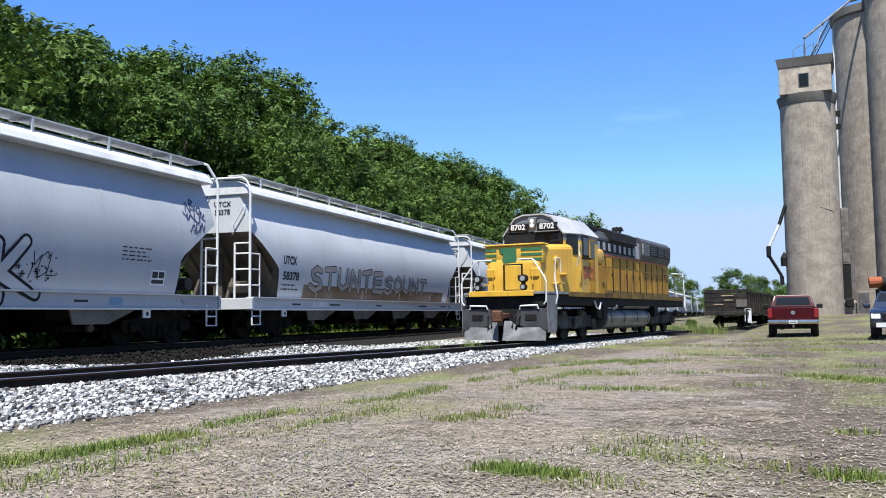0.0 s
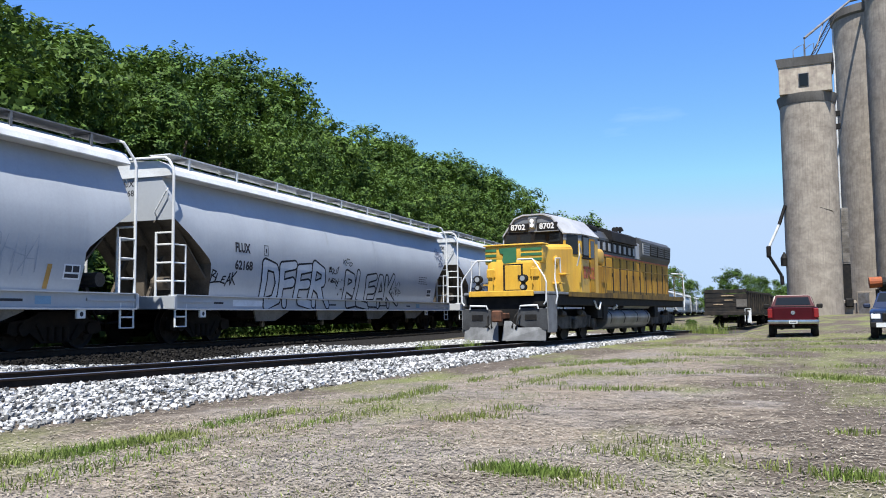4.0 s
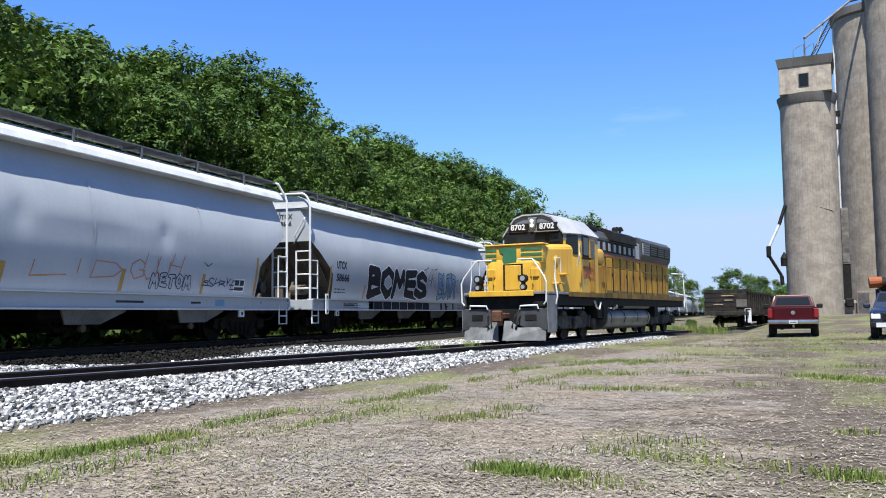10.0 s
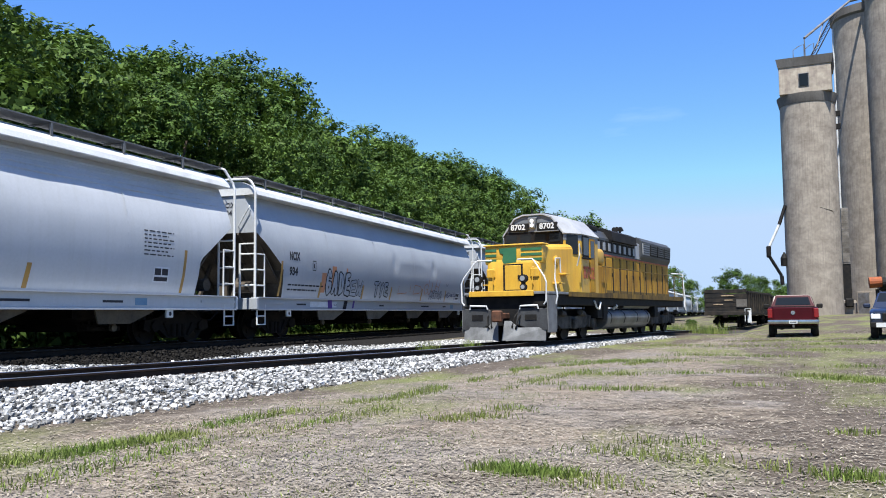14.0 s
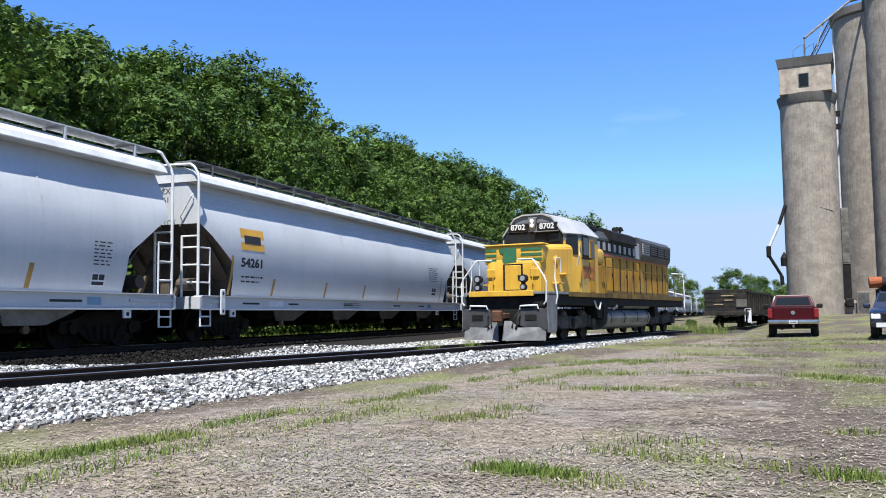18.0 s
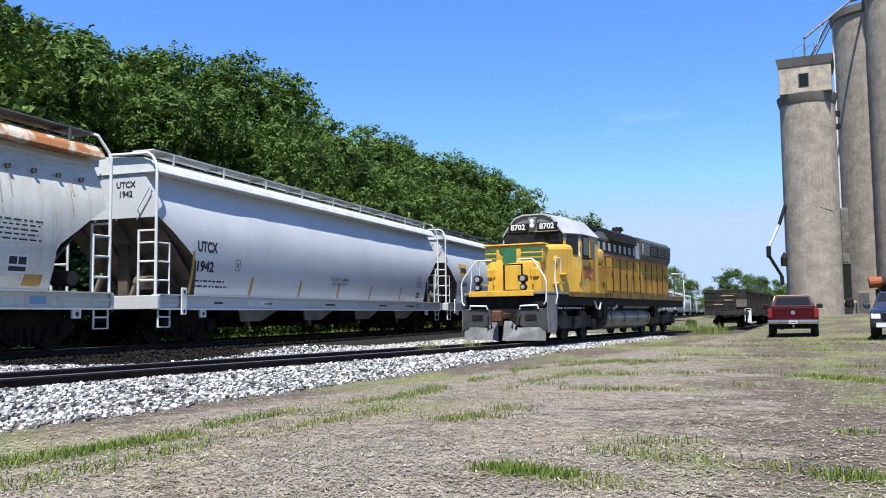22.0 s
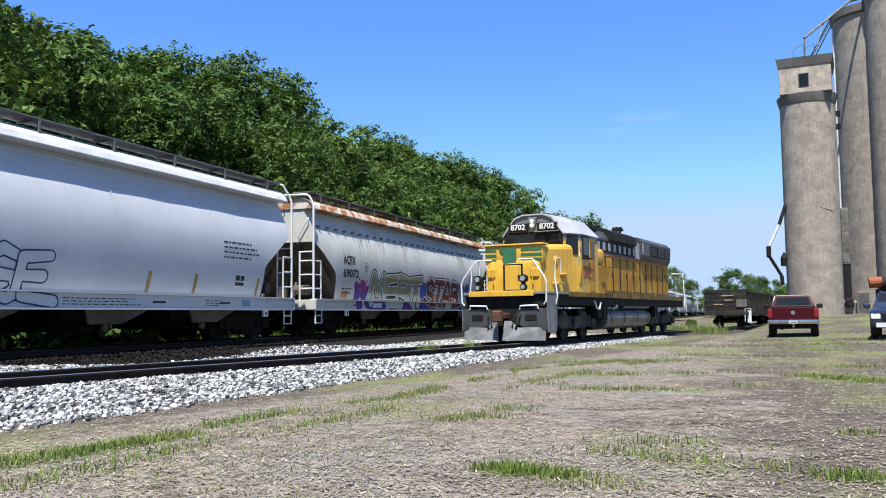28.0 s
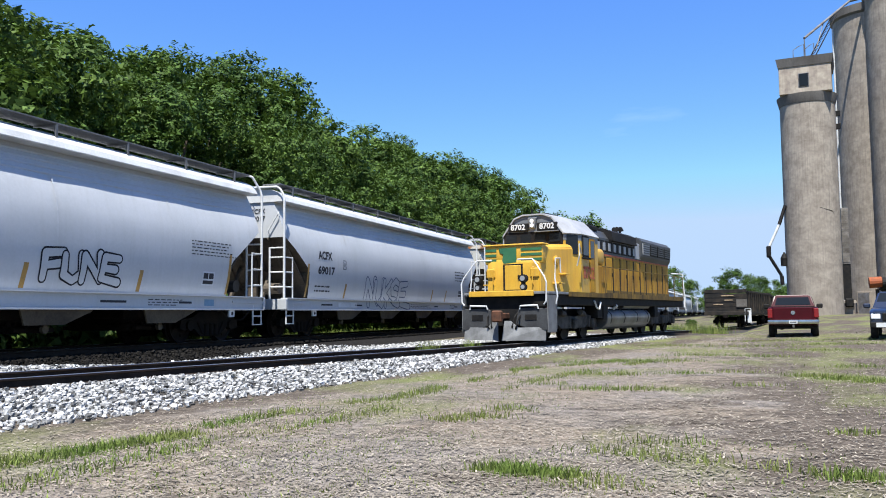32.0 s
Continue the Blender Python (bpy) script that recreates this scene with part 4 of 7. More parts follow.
STROKES = {
    "A": [[(0, 0), (0.42, 1), (0.62, 1), (1, 0)], [(0.2, 0.36), (0.8, 0.36)]],
    "B": [[(0.1, 0), (0.1, 1), (0.75, 0.92), (0.8, 0.66), (0.2, 0.54)], [(0.2, 0.54), (0.92, 0.42), (0.9, 0.1), (0.1, 0)]],
    "C": [[(0.95, 0.85), (0.5, 1), (0.08, 0.7), (0.08, 0.3), (0.5, 0), (0.95, 0.15)]],
    "I": [[(0.5, 1), (0.48, 0)]],
    "P": [[(0.1, 0), (0.1, 1), (0.85, 0.9), (0.85, 0.55), (0.15, 0.45)]],
    "V": [[(0.02, 1), (0.5, 0), (0.98, 1)]],
    "W": [[(0, 1), (0.22, 0), (0.5, 0.6), (0.78, 0), (1, 1)]],
    "D": [[(0.1, 0), (0.1, 1), (0.75, 0.88), (0.95, 0.5), (0.75, 0.12), (0.1, 0)]],
    "E": [[(1, 1), (0.1, 0.94), (0.1, 0.06), (1, 0)], [(0.1, 0.5), (0.8, 0.53)]],
    "F": [[(1, 1), (0.1, 0.94), (0.12, 0)], [(0.1, 0.5), (0.8, 0.55)]],
    "G": [[(0.95, 0.82), (0.5, 1), (0.08, 0.7), (0.08, 0.3), (0.5, 0), (0.95, 0.2), (0.95, 0.45), (0.6, 0.45)]],
    "H": [[(0.05, 0), (0.1, 1)], [(0.95, 0), (0.9, 1)], [(0.1, 0.5), (0.9, 0.5)]],
    "K": [[(0.08, 0), (0.1, 1)], [(0.95, 1), (0.2, 0.48), (1, 0)]],
    "L": [[(0.12, 1), (0.1, 0.05), (0.95, 0)]],
    "M": [[(0, 0), (0.15, 1), (0.5, 0.4), (0.85, 1), (1, 0)]],
    "N": [[(0.05, 0), (0.1, 1), (0.88, 0.02), (0.95, 1)]],
    "O": [[(0.5, 1), (0.08, 0.72), (0.08, 0.28), (0.5, 0), (0.92, 0.28), (0.92, 0.72), (0.5, 1)]],
    "R": [[(0.08, 0), (0.1, 1), (0.8, 0.92), (0.82, 0.6), (0.2, 0.48), (0.62, 0.4), (1, 0)]],
    "S": [[(0.92, 0.84), (0.55, 1), (0.1, 0.8), (0.25, 0.55), (0.8, 0.44), (0.9, 0.16), (0.5, 0), (0.05, 0.16)]],
    "T": [[(0, 0.96), (1, 1)], [(0.5, 0.96), (0.48, 0)]],
    "U": [[(0.06, 1), (0.08, 0.25), (0.5, 0), (0.92, 0.25), (0.94, 1)]],
    "Y": [[(0.02, 1), (0.5, 0.48), (0.98, 1)], [(0.5, 0.48), (0.46, 0)]],
}


def letter_lines(text, u0, u1, z0, z1, r, seed, squeeze=0.0):
    """The strokes of each letter as lists of points, swaying a little from letter to letter."""
    rng = np.random.default_rng(seed)
    cell = (u1 - u0) / len(text)
    out = []
    for k, ch in enumerate(text):
        turn, grow, up = rng.uniform(-0.09, 0.09), rng.uniform(0.96, 1.05), rng.uniform(-0.03, 0.03)
        cx, cz, w, h = u0 + cell * (k + 0.5), (z0 + z1) / 2 + up, cell * (1.04 + squeeze) - 2 * r, (z1 - z0) - 2 * r
        lines = []
        for line in STROKES[ch]:
            pts = []
            for a, b in line:
                a, b = (a - 0.5) * w * grow * (1.10 - 0.20 * b), (b - 0.5 + rng.uniform(-0.03, 0.03)) * h * grow
                pts.append(Vector((cx + a * math.cos(turn) - b * math.sin(turn), cz + b * math.cos(turn) + a * math.sin(turn), 0)))
            lines.append(pts)
        out.append(lines)
    return out


def capsule(bm, p, q, r0, r1, lift, floor=0.81):
    """One sprayed stroke: a bar with round ends that swells a little."""
    d = q - p
    base = math.atan2(d.y, d.x)
    out = []
    for c, r, start in ((q, r1, base - math.pi / 2), (p, r0, base + math.pi / 2)):
        for i in range(7):
            t = start + math.pi * i / 6
            out.append(bm.verts.new((c.x + r * math.cos(t), max(floor, c.y + r * math.sin(t)), lift)))
    return bm.faces.new(out)


def fat_layer(car, letter_sets, r, material, name, lift, label, low=None, floor=0.81):
    """All letters with one width of stroke; each letter lies over the one before it."""
    bm = B()
    for k, lines in enumerate(letter_sets):
        rank = 0
        for line in lines:
            for i, (p, q) in enumerate(zip(line, line[1:])):
                rank += 1
                capsule(bm, p, q, r * (1.10 if i % 2 else 0.94), r * (0.94 if i % 2 else 1.10), 0.0042 * k + 0.0001 * rank, floor)
    bmesh.ops.triangulate(bm, faces=list(bm.faces))
    return cut_and_bend(bm, name, material, car, lift, label, low)


def graffiti(car, text, u0, u1, z0, z1, fill, line, stroke=None, halo=None, seed=1, low=None, floor=1.18, edge=None, rim=0.06, wide=0.0):
    """Bubble letters: halo, outline and fill, one over the other."""
    cell = (u1 - u0) / len(text)
    r = stroke or min(0.12, cell * 0.115)
    edge = edge or min(0.065, r * 0.55)
    sets = letter_lines(text, u0, u1, z0, z1, r + edge, seed, wide)
    if halo:
        fat_layer(car, sets, r + edge + rim, halo, "graffiti_halo", 0.004, "sprayed halo round the letters", floor=floor)
    fat_layer(car, sets, r + edge, line, "graffiti_outline", 0.008 if not halo else 0.0082, "sprayed outline of bubble letters", floor=floor)
    fat_layer(car, sets, r, fill, "graffiti_fill", 0.0103, "sprayed bubble letters", low, floor)


def scribble(car, u0, u1, z0, z1, material, strokes, seed, width=0.022, text=""):
    """Thin tag: narrow hand-drawn letters of a spray can."""
    rng = np.random.default_rng(seed)
    text = text or "".join(rng.choice(list("AEKLMNRSTUYHBG"), strokes))
    bm = B()
    rank = 0
    for lines in letter_lines(text, u0, u1, z0, z1, width, seed + 50, 0.25):
        lean, up, tall = rng.uniform(0.0, 0.35), rng.uniform(-0.12, 0.12) * (z1 - z0), rng.uniform(0.65, 1.1)
        for line in lines:
            mid = (z0 + z1) / 2
            pts = [Vector((p.x + lean * (p.y - mid) + rng.normal() * 0.02, mid + up + (p.y - mid) * tall + rng.normal() * 0.02, 0)) for p in line]
            for p, q in zip(pts, pts[1:]):
                rank += 1
                capsule(bm, p, q, width * 0.5, width * 0.42, 0.0001 * rank, 1.18)
    bmesh.ops.triangulate(bm, faces=list(bm.faces))
    return cut_and_bend(bm, "tag", material, car, 0.009, "thin sprayed tag")


def blob(car, u0, u1, z0, z1, material, seed, n=16, lift=0.0035):
    """A cloud of overlapping sprayed discs."""
    rng = np.random.default_rng(seed)
    bm = B()
    for k in range(n):
        r = rng.uniform(0.12, 0.3) * min(u1 - u0, z1 - z0)
        c = Vector((rng.uniform(u0 + r, u1 - r), rng.uniform(z0 + r * 0.5, z1 - r), 0))
        capsule(bm, c, c + Vector((0.01, 0.01, 0)), r, r, 0.0001 * k)
    bmesh.ops.triangulate(bm, faces=list(bm.faces))
    return cut_and_bend(bm, "spray_cloud", material, car, lift, "cloud of sprayed paint")


def sparkle(car, u0, u1, z0, z1, material, n, seed, size=0.05):
    """Small sprayed stars and dots."""
    rng = np.random.default_rng(seed)
    bm = B()
    for k in range(n):
        c, r = Vector((rng.uniform(u0, u1), rng.uniform(z0, z1), 0)), size * rng.uniform(0.35, 1.1)
        for a in ((0.0, math.pi / 2) if k % 3 else (0.0,)):
            w = Vector((math.cos(a), math.sin(a), 0)) * (r if k % 3 else 0.004)
            capsule(bm, c - w, c + w, r * (0.22 if k % 3 else 0.5), r * (0.22 if k % 3 else 0.5), 0.0001 * (k % 20), 1.18)
    bmesh.ops.triangulate(bm, faces=list(bm.faces))
    return cut_and_bend(bm, "star_tag", material, car, 0.009, "cluster of sprayed stars")


def patch(car, u0, u1, z0, z1, material, name="reflector", label="", lift=0.006, lean=0.0):
    bm = B()
    bm.faces.new([bm.verts.new((u, z, 0)) for u, z in ((u0, z0), (u1, z0), (u1 + lean, z1), (u0 + lean, z1))])
    return cut_and_bend(bm, name, material, car, lift, label)


def small_print(car, u0, u1, z0, z1, rows, seed, material=None):
    """Unreadable stencilled lines: rows of short bars."""
    rng = np.random.default_rng(seed)
    bm = B()
    step = (z1 - z0) / rows
    for k in range(rows):
        z = z1 - step * (k + 0.5)
        u = u0
        end = u1 - rng.uniform(0, 0.25) * (u1 - u0)
        while u < end:
            w = rng.uniform(0.06, 0.22)
            bm.faces.new([bm.verts.new((a, b, 0)) for a, b in ((u, z - step * 0.17), (min(u + w, end), z - step * 0.17), (min(u + w, end), z + step * 0.17), (u, z + step * 0.17))])
            u += w + 0.05
    return tagged(cut_and_bend(bm, "stencil_block", material or M_BLACK, car, 0.006, "rows of small stencilled lines"), kind="stuff")


def data_box(car, u, z, w=0.5, h=0.34):
    patch(car, u - w / 2, u + w / 2, z - h / 2, z + h / 2, G_WHITE, "data_panel", "white data panel with black blocks", 0.005)
    patch(car, u - w * 0.42, u - w * 0.03, z - h * 0.02, z + h * 0.40, M_BLACK, "data_block", "", 0.009)
    patch(car, u + w * 0.03, u + w * 0.42, z - h * 0.02, z + h * 0.40, M_BLACK, "data_block", "", 0.009)
    patch(car, u - w * 0.42, u + w * 0.42, z - h * 0.40, z - h * 0.14, M_BLACK, "data_block", "", 0.009)


def square_mark(car, u, z):
    for a, b, c, d in ((-0.11, 0.11, 0.13, 0.15), (-0.11, 0.11, -0.15, -0.13), (-0.11, -0.09, -0.15, 0.15), (0.09, 0.11, -0.15, 0.15), (-0.03, 0.03, -0.07, 0.06)):
        patch(car, u + a, u + b, z + c, z + d, M_BLACK, "consist_mark")


def dress(i):
    """Returns the car and a shift so that marks are given from its rear post."""
    car, y0 = CARS[i]
    rear = GAPS[i] if i < 8 else FRONTS[i] - 18.7
    return car, rear - y0 + {1: -0.62, 4: -0.3, 6: 0.5}.get(i, 0.0)


def marks(i, mark, number, u, z_mark, z_num, w1, w2, h=0.26):
    car, o = dress(i)
    letters(car, mark, o + u, o + u + w1, z_mark - h / 2, z_mark + h / 2, M_BLACK, 0.042, 0.006, "reporting_mark", "black reporting mark")
    letters(car, number, o + u, o + u + w2, z_num - h / 2, z_num + h / 2, M_BLACK, 0.042, 0.006, "car_number", "black car number")


def bars(i, us, z0=1.20, z1=1.68, w=0.12):
    car, o = dress(i)
    for u in us:
        patch(car, o + u, o + u + w, z0, z1, M_AMBER, "reflector", "amber reflective strip", lean=0.05)


def tall_bar(i, u):
    car, o = dress(i)
    patch(car, o + u - 0.10, o + u, 1.20, 2.22, M_AMBER, "reflector", "tall amber reflective strip", lean=0.06)


marks(0, "UTCX", "58378", 1.73, 2.26, 1.80, 0.78, 0.95)
car, o = dress(0)
graffiti(car, "SOUNT", o + 9.0, o + 13.4, 1.38, 2.12, G_FADED, G_BROWN, 0.06, edge=0.03)
graffiti(car, "STUNTE", o + 3.3, o + 8.9, 1.36, 2.22, G_FADED, G_BROWN, 0.075, edge=0.032)
small_print(car, o + 1.7, o + 2.7, 1.35, 1.60, 2, 31)
patch(car, o + 3.0, o + 15.5, 1.175, 1.58, mat("brown_grime", (0.12, 0.075, 0.045), 0.9, 0, (0.20, 0.15, 0.11), 0.5, 0.9, 20, 0.2), "grime_band", "brown grime along the lower side", 0.004)

marks(1, "FLUX", "62168", 3.17, 2.45, 1.99, 0.72, 0.85)
car, o = dress(1)
square_mark(car, o + 4.7, 2.45)
graffiti(car, "DFER", o + 4.55, o + 8.3, 0.84, 2.28, G_SILVERBLUE, G_BLACK, 0.115, floor=0.81, edge=0.055, seed=5, wide=0.26)
graffiti(car, "BLEAK", o + 9.7, o + 13.9, 0.84, 2.16, M_GREY, G_BLACK, 0.10, floor=0.81, edge=0.06, seed=6, wide=0.36)
sparkle(car, o + 9.0, o + 9.9, 1.32, 1.85, G_BLACK, 22, 51)
sparkle(car, o + 13.6, o + 14.6, 1.32, 1.85, G_BLACK, 26, 52)
scribble(car, o + 2.15, o + 3.25, 1.42, 1.80, G_BLACK, 4, 7, 0.045, "BLEAK")
scribble(car, o + 8.5, o + 9.2, 1.98, 2.22, G_BLACK, 4, 8, 0.035, "BOUT")
scribble(car, o + 8.5, o + 9.2, 1.66, 1.92, G_BLACK, 4, 20, 0.035, "NEW")
scribble(car, o + 9.5, o + 10.2, 2.28, 2.50, G_BLACK, 3, 21, 0.03, "KCO")
scribble(car, o + 18.75, o + 19.35, 3.18, 3.46, G_NAVY, 3, 9, 0.035)
scribble(car, o + 18.6, o + 19.45, 2.92, 3.2, G_NAVY, 4, 22, 0.035)
scribble(car, o + 18.85, o + 19.4, 2.66, 2.94, G_NAVY, 3, 23, 0.035)
small_print(car, o + 16.4, o + 17.4, 1.85, 2.2, 4, 32)
data_box(car, o + 17.65, 1.53)
scribble(car, o + 13.9, o + 14.6, 1.4, 2.0, G_BLACK, 3, 10)

marks(2, "UTCX", "58666", 1.77, 2.29, 1.88, 0.74, 0.95)
car, o = dress(2)
graffiti(car, "BOMES", o + 4.3, o + 10.0, 1.18, 2.44, G_BLACK, G_WHITE, 0.155, seed=4, edge=0.04, wide=0.34)
graffiti(car, "BUTR", o + 11.5, o + 13.7, 1.29, 2.45, G_SKY, G_BLACK, 0.075, edge=0.035, wide=0.45)
scribble(car, o + 9.5, o + 11.3, 1.6, 2.55, G_BLACK, 5, 11, 0.03)
scribble(car, o + 13.8, o + 14.6, 1.6, 2.3, G_BLACK, 3, 12)
scribble(car, o + 14.7, o + 16.1, 1.45, 2.25, G_PALE, 5, 13)
patch(car, o + 4.2, o + 10.2, 0.82, 1.12, G_INK, "sill_paint", "dark blue sprayed sill", 0.003)
for k in range(7):
    patch(car, o + 4.6 + k * 0.8, o + 4.64 + k * 0.8, 0.82, 1.12, G_WHITE, "sill_line", "", 0.006)
tall_bar(2, 1.35)
bars(2, (3.9, 14.6, 16.3))
data_box(car, o + 17.0, 1.55, 0.45, 0.30)
small_print(car, o + 1.7, o + 2.6, 1.34, 1.55, 2, 33)

marks(3, "NCIX", "934", 1.83, 2.40, 1.95, 0.62, 0.50)
car, o = dress(3)
square_mark(car, o + 3.35, 2.17)
tall_bar(3, 1.40)
tall_bar(3, 18.0)
bars(3, (3.75, 6.9, 9.4, 12.6, 15.5))
patch(car, o + 3.85, o + 4.15, 1.36, 1.98, G_ORANGE, "spray_block", "faded orange sprayed block", 0.003, 0.04)
patch(car, o + 4.55, o + 4.85, 1.6, 2.22, G_ORANGE, "spray_block", "faded orange sprayed block", 0.003, 0.03)
patch(car, o + 5.6, o + 5.72, 1.9, 2.2, G_ORANGE, "spray_block", "faded orange sprayed block", 0.003)
graffiti(car, "GADE", o + 4.15, o + 5.95, 1.28, 2.12, G_PALE, G_BLACK, 0.07, edge=0.045, seed=8)
graffiti(car, "EW", o + 5.95, o + 6.95, 1.29, 1.86, G_PALE, G_BLACK, 0.05, edge=0.025)
graffiti(car, "TYE", o + 7.9, o + 9.2, 1.29, 1.88, G_PALE, G_BLACK, 0.05, edge=0.035)
scribble(car, o + 10.2, o + 12.6, 1.45, 1.85, G_ORANGE, 3, 14, 0.03, "LID")
scribble(car, o + 12.9, o + 14.7, 1.50, 2.05, G_ORANGE, 4, 15, 0.03)
graffiti(car, "METOM", o + 13.6, o + 15.1, 1.29, 1.66, G_PALE, G_BLACK)
scribble(car, o + 15.6, o + 17.0, 1.33, 1.62, G_NAVY, 6, 16, 0.03)
scribble(car, o + 15.6, o + 15.9, 1.8, 2.0, G_BLACK, 1, 17)
small_print(car, o + 1.8, o + 4.0, 1.34, 1.62, 2, 34)
data_box(car, o + 17.2, 1.45)

car, o = dress(4)
patch(car, o + 2.15, o + 3.30, 2.40, 2.98, M_LOGO, "logo_panel", "yellow panel with a dark bar", 0.006)
patch(car, o + 2.32, o + 3.13, 2.58, 2.80, M_BLACK, "logo_bar", "", 0.010)
letters(car, "54261", o + 2.15, o + 3.20, 1.94, 2.20, M_BLACK, 0.042, 0.006, "car_number", "black car number")
tall_bar(4, 1.75)
tall_bar(4, 17.8)
bars(4, (3.8, 7.0, 9.9, 13.0))
small_print(car, o + 2.2, o + 3.4, 1.50, 1.75, 2, 35)
small_print(car, o + 16.3, o + 17.4, 2.0, 2.62, 7, 36)
data_box(car, o + 16.95, 1.60, 0.56, 0.36)

marks(5, "UTCX", "1942", 1.53, 2.36, 1.87, 0.84, 0.70, 0.28)
car, o = dress(5)
square_mark(car, o + 3.3, 1.97)
tall_bar(5, 1.38)
bars(5, (3.95, 6.63, 9.2, 11.73, 14.5))
letters(car, "DO NOT HAMMER", o + 8.7, o + 10.0, 1.75, 1.86, M_BLACK, 0.006, 0.006, "stencil", "small black stencilled warning")
letters(car, "ON CAR BODY", o + 8.8, o + 9.9, 1.60, 1.71, M_BLACK, 0.006, 0.006, "stencil", "small black stencilled warning")
small_print(car, o + 1.5, o + 3.0, 1.32, 1.58, 2, 37)
small_print(car, o + 16.2, o + 16.8, 1.7, 2.24, 7, 38)
data_box(car, o + 16.4, 1.42, 0.42, 0.28)

marks(6, "ACFX", "69072", 1.52, 2.49, 2.05, 0.96, 1.20, 0.30)
car, o = dress(6)
square_mark(car, o + 3.35, 2.30)
blob(car, o + 2.4, o + 3.9, 0.82, 1.85, G_PURPLE, 61)
blob(car, o + 8.5, o + 9.7, 0.82, 2.0, G_BLUE, 62)
blob(car, o + 13.2, o + 15.0, 0.82, 2.1, G_BLUE, 63, 22)
blob(car, o + 13.5, o + 14.8, 0.82, 1.9, G_SKY, 64, 9, 0.006)
patch(car, o + 3.4, o + 9.3, 0.82, 1.12, G_PURPLE, "sill_paint", "purple sprayed sill", 0.002)
graffiti(car, "MERT", o + 3.8, o + 8.8, 0.83, 2.22, G_KHAKI, G_WHITE, 0.145, halo=G_BLACK, low=(G_SILVER, 1.42), floor=0.81, seed=3, edge=0.035, rim=0.05, wide=0.36)
graffiti(car, "STAB", o + 9.3, o + 13.5, 0.84, 2.18, G_MAROON, G_WHITE, 0.125, halo=G_BLACK, floor=0.81, seed=2, edge=0.045, rim=0.05, wide=0.38)
scribble(car, o + 2.7, o + 3.5, 1.5, 1.9, G_REDS, 3, 18, 0.05)
bars(6, (1.5, 5.2, 10.2, 13.0, 15.9), 1.24, 1.46, 0.45)
scribble(car, o + 13.8, o + 15.0, 1.4, 2.05, G_NAVY, 4, 19, 0.05)
small_print(car, o + 14.9, o + 16.5, 2.05, 2.5, 5, 39)
small_print(car, o + 1.5, o + 2.4, 1.32, 1.6, 2, 40)
data_box(car, o + 15.75, 1.64, 0.48, 0.34)

marks(7, "ACFX", "69017", 2.04, 2.53, 2.06, 0.96, 1.15, 0.27)
car, o = dress(7)
square_mark(car, o + 3.9, 2.30)
tall_bar(7, 1.42)
bars(7, (3.96, 12.28, 14.0, 16.8))
graffiti(car, "NUKSE", o + 5.7, o + 9.4, 0.86, 2.00, M_PALE, G_NAVY, 0.10, edge=0.032, floor=0.81, seed=9, wide=0.45)
small_print(car, o + 15.2, o + 16.9, 2.1, 2.62, 4, 41)
small_print(car, o + 1.9, o + 3.2, 1.34, 1.62, 2, 42)
data_box(car, o + 16.0, 1.58)

car, o = dress(8)
tall_bar(8, 17.15)
bars(8, (6.5, 10.4, 13.64), 1.20, 1.68)
graffiti(car, "FUNE", o + 10.9, o + 13.0, 1.28, 2.02, M_PALE, G_BLACK, 0.075, edge=0.036, seed=7, wide=0.42)
small_print(car, o + 15.5, o + 17.5, 2.12, 2.52, 5, 43)
data_box(car, o + 16.25, 1.58)
marks(8, "ACFX", "69020", 2.0, 2.53, 2.06, 0.96, 1.15, 0.27)

# what the sprayers left on the sills
for i, u0, u1, paints in ((3, 4.2, 6.4, (G_PURPLE, M_GREY, G_BLACK)), (2, 11.6, 14.0, (G_BLACK, M_GREY))):
    car, o = dress(i)
    rng = np.random.default_rng(90 + i)
    u, k = u0, 0
    while u < u1:
        w = rng.uniform(0.10, 0.30)
        patch(car, o + u, o + min(u + w, u1), 0.83 + rng.uniform(0, 0.06), 1.12, paints[k % len(paints)], "sill_paint", "sprayed paint on the sill", 0.006, rng.uniform(-0.15, 0.15))
        u += w + rng.uniform(0.1, 0.45)
        k += 1

# rust runs below the roof clips of the weathered car
car, o = dress(6)
M_RUN = mat("rust_run", (0.27, 0.20, 0.13), 0.8, 0, (0.34, 0.30, 0.24), 0.5, 6, 30, 0.2)
rng = np.random.default_rng(77)
for k in range(26):
    u, w, ln = o + rng.uniform(1.8, 17.5), rng.uniform(0.015, 0.05), rng.uniform(0.15, 1.1)
    patch(car, u, u + w, 3.40 - ln, 3.40, M_RUN, "rust_run", "brown rust run", 0.004)

# numbers on the end sheets
for i, text in ((0, "58378"), (1, "62168"), (2, "58666"), (3, "934"), (4, "54261"), (5, "1942"), (6, "69072"), (7, "69017")):
    car, o = dress(i)
    y = o + 0.09
    words(("UTCX", "FLUX", "UTCX", "NCIX", "UTCX", "UTCX", "ACFX", "ACFX")[i], 0.20, M_BLACK, "end_mark", car, pose(0.55, y, 3.72, 90, 0, 0), "small black mark on the end sheet", bold=0.004)
    words(text, 0.20, M_BLACK, "end_number", car, pose(0.55, y, 3.50, 90, 0, 0), "small black number on the end sheet", bold=0.004)

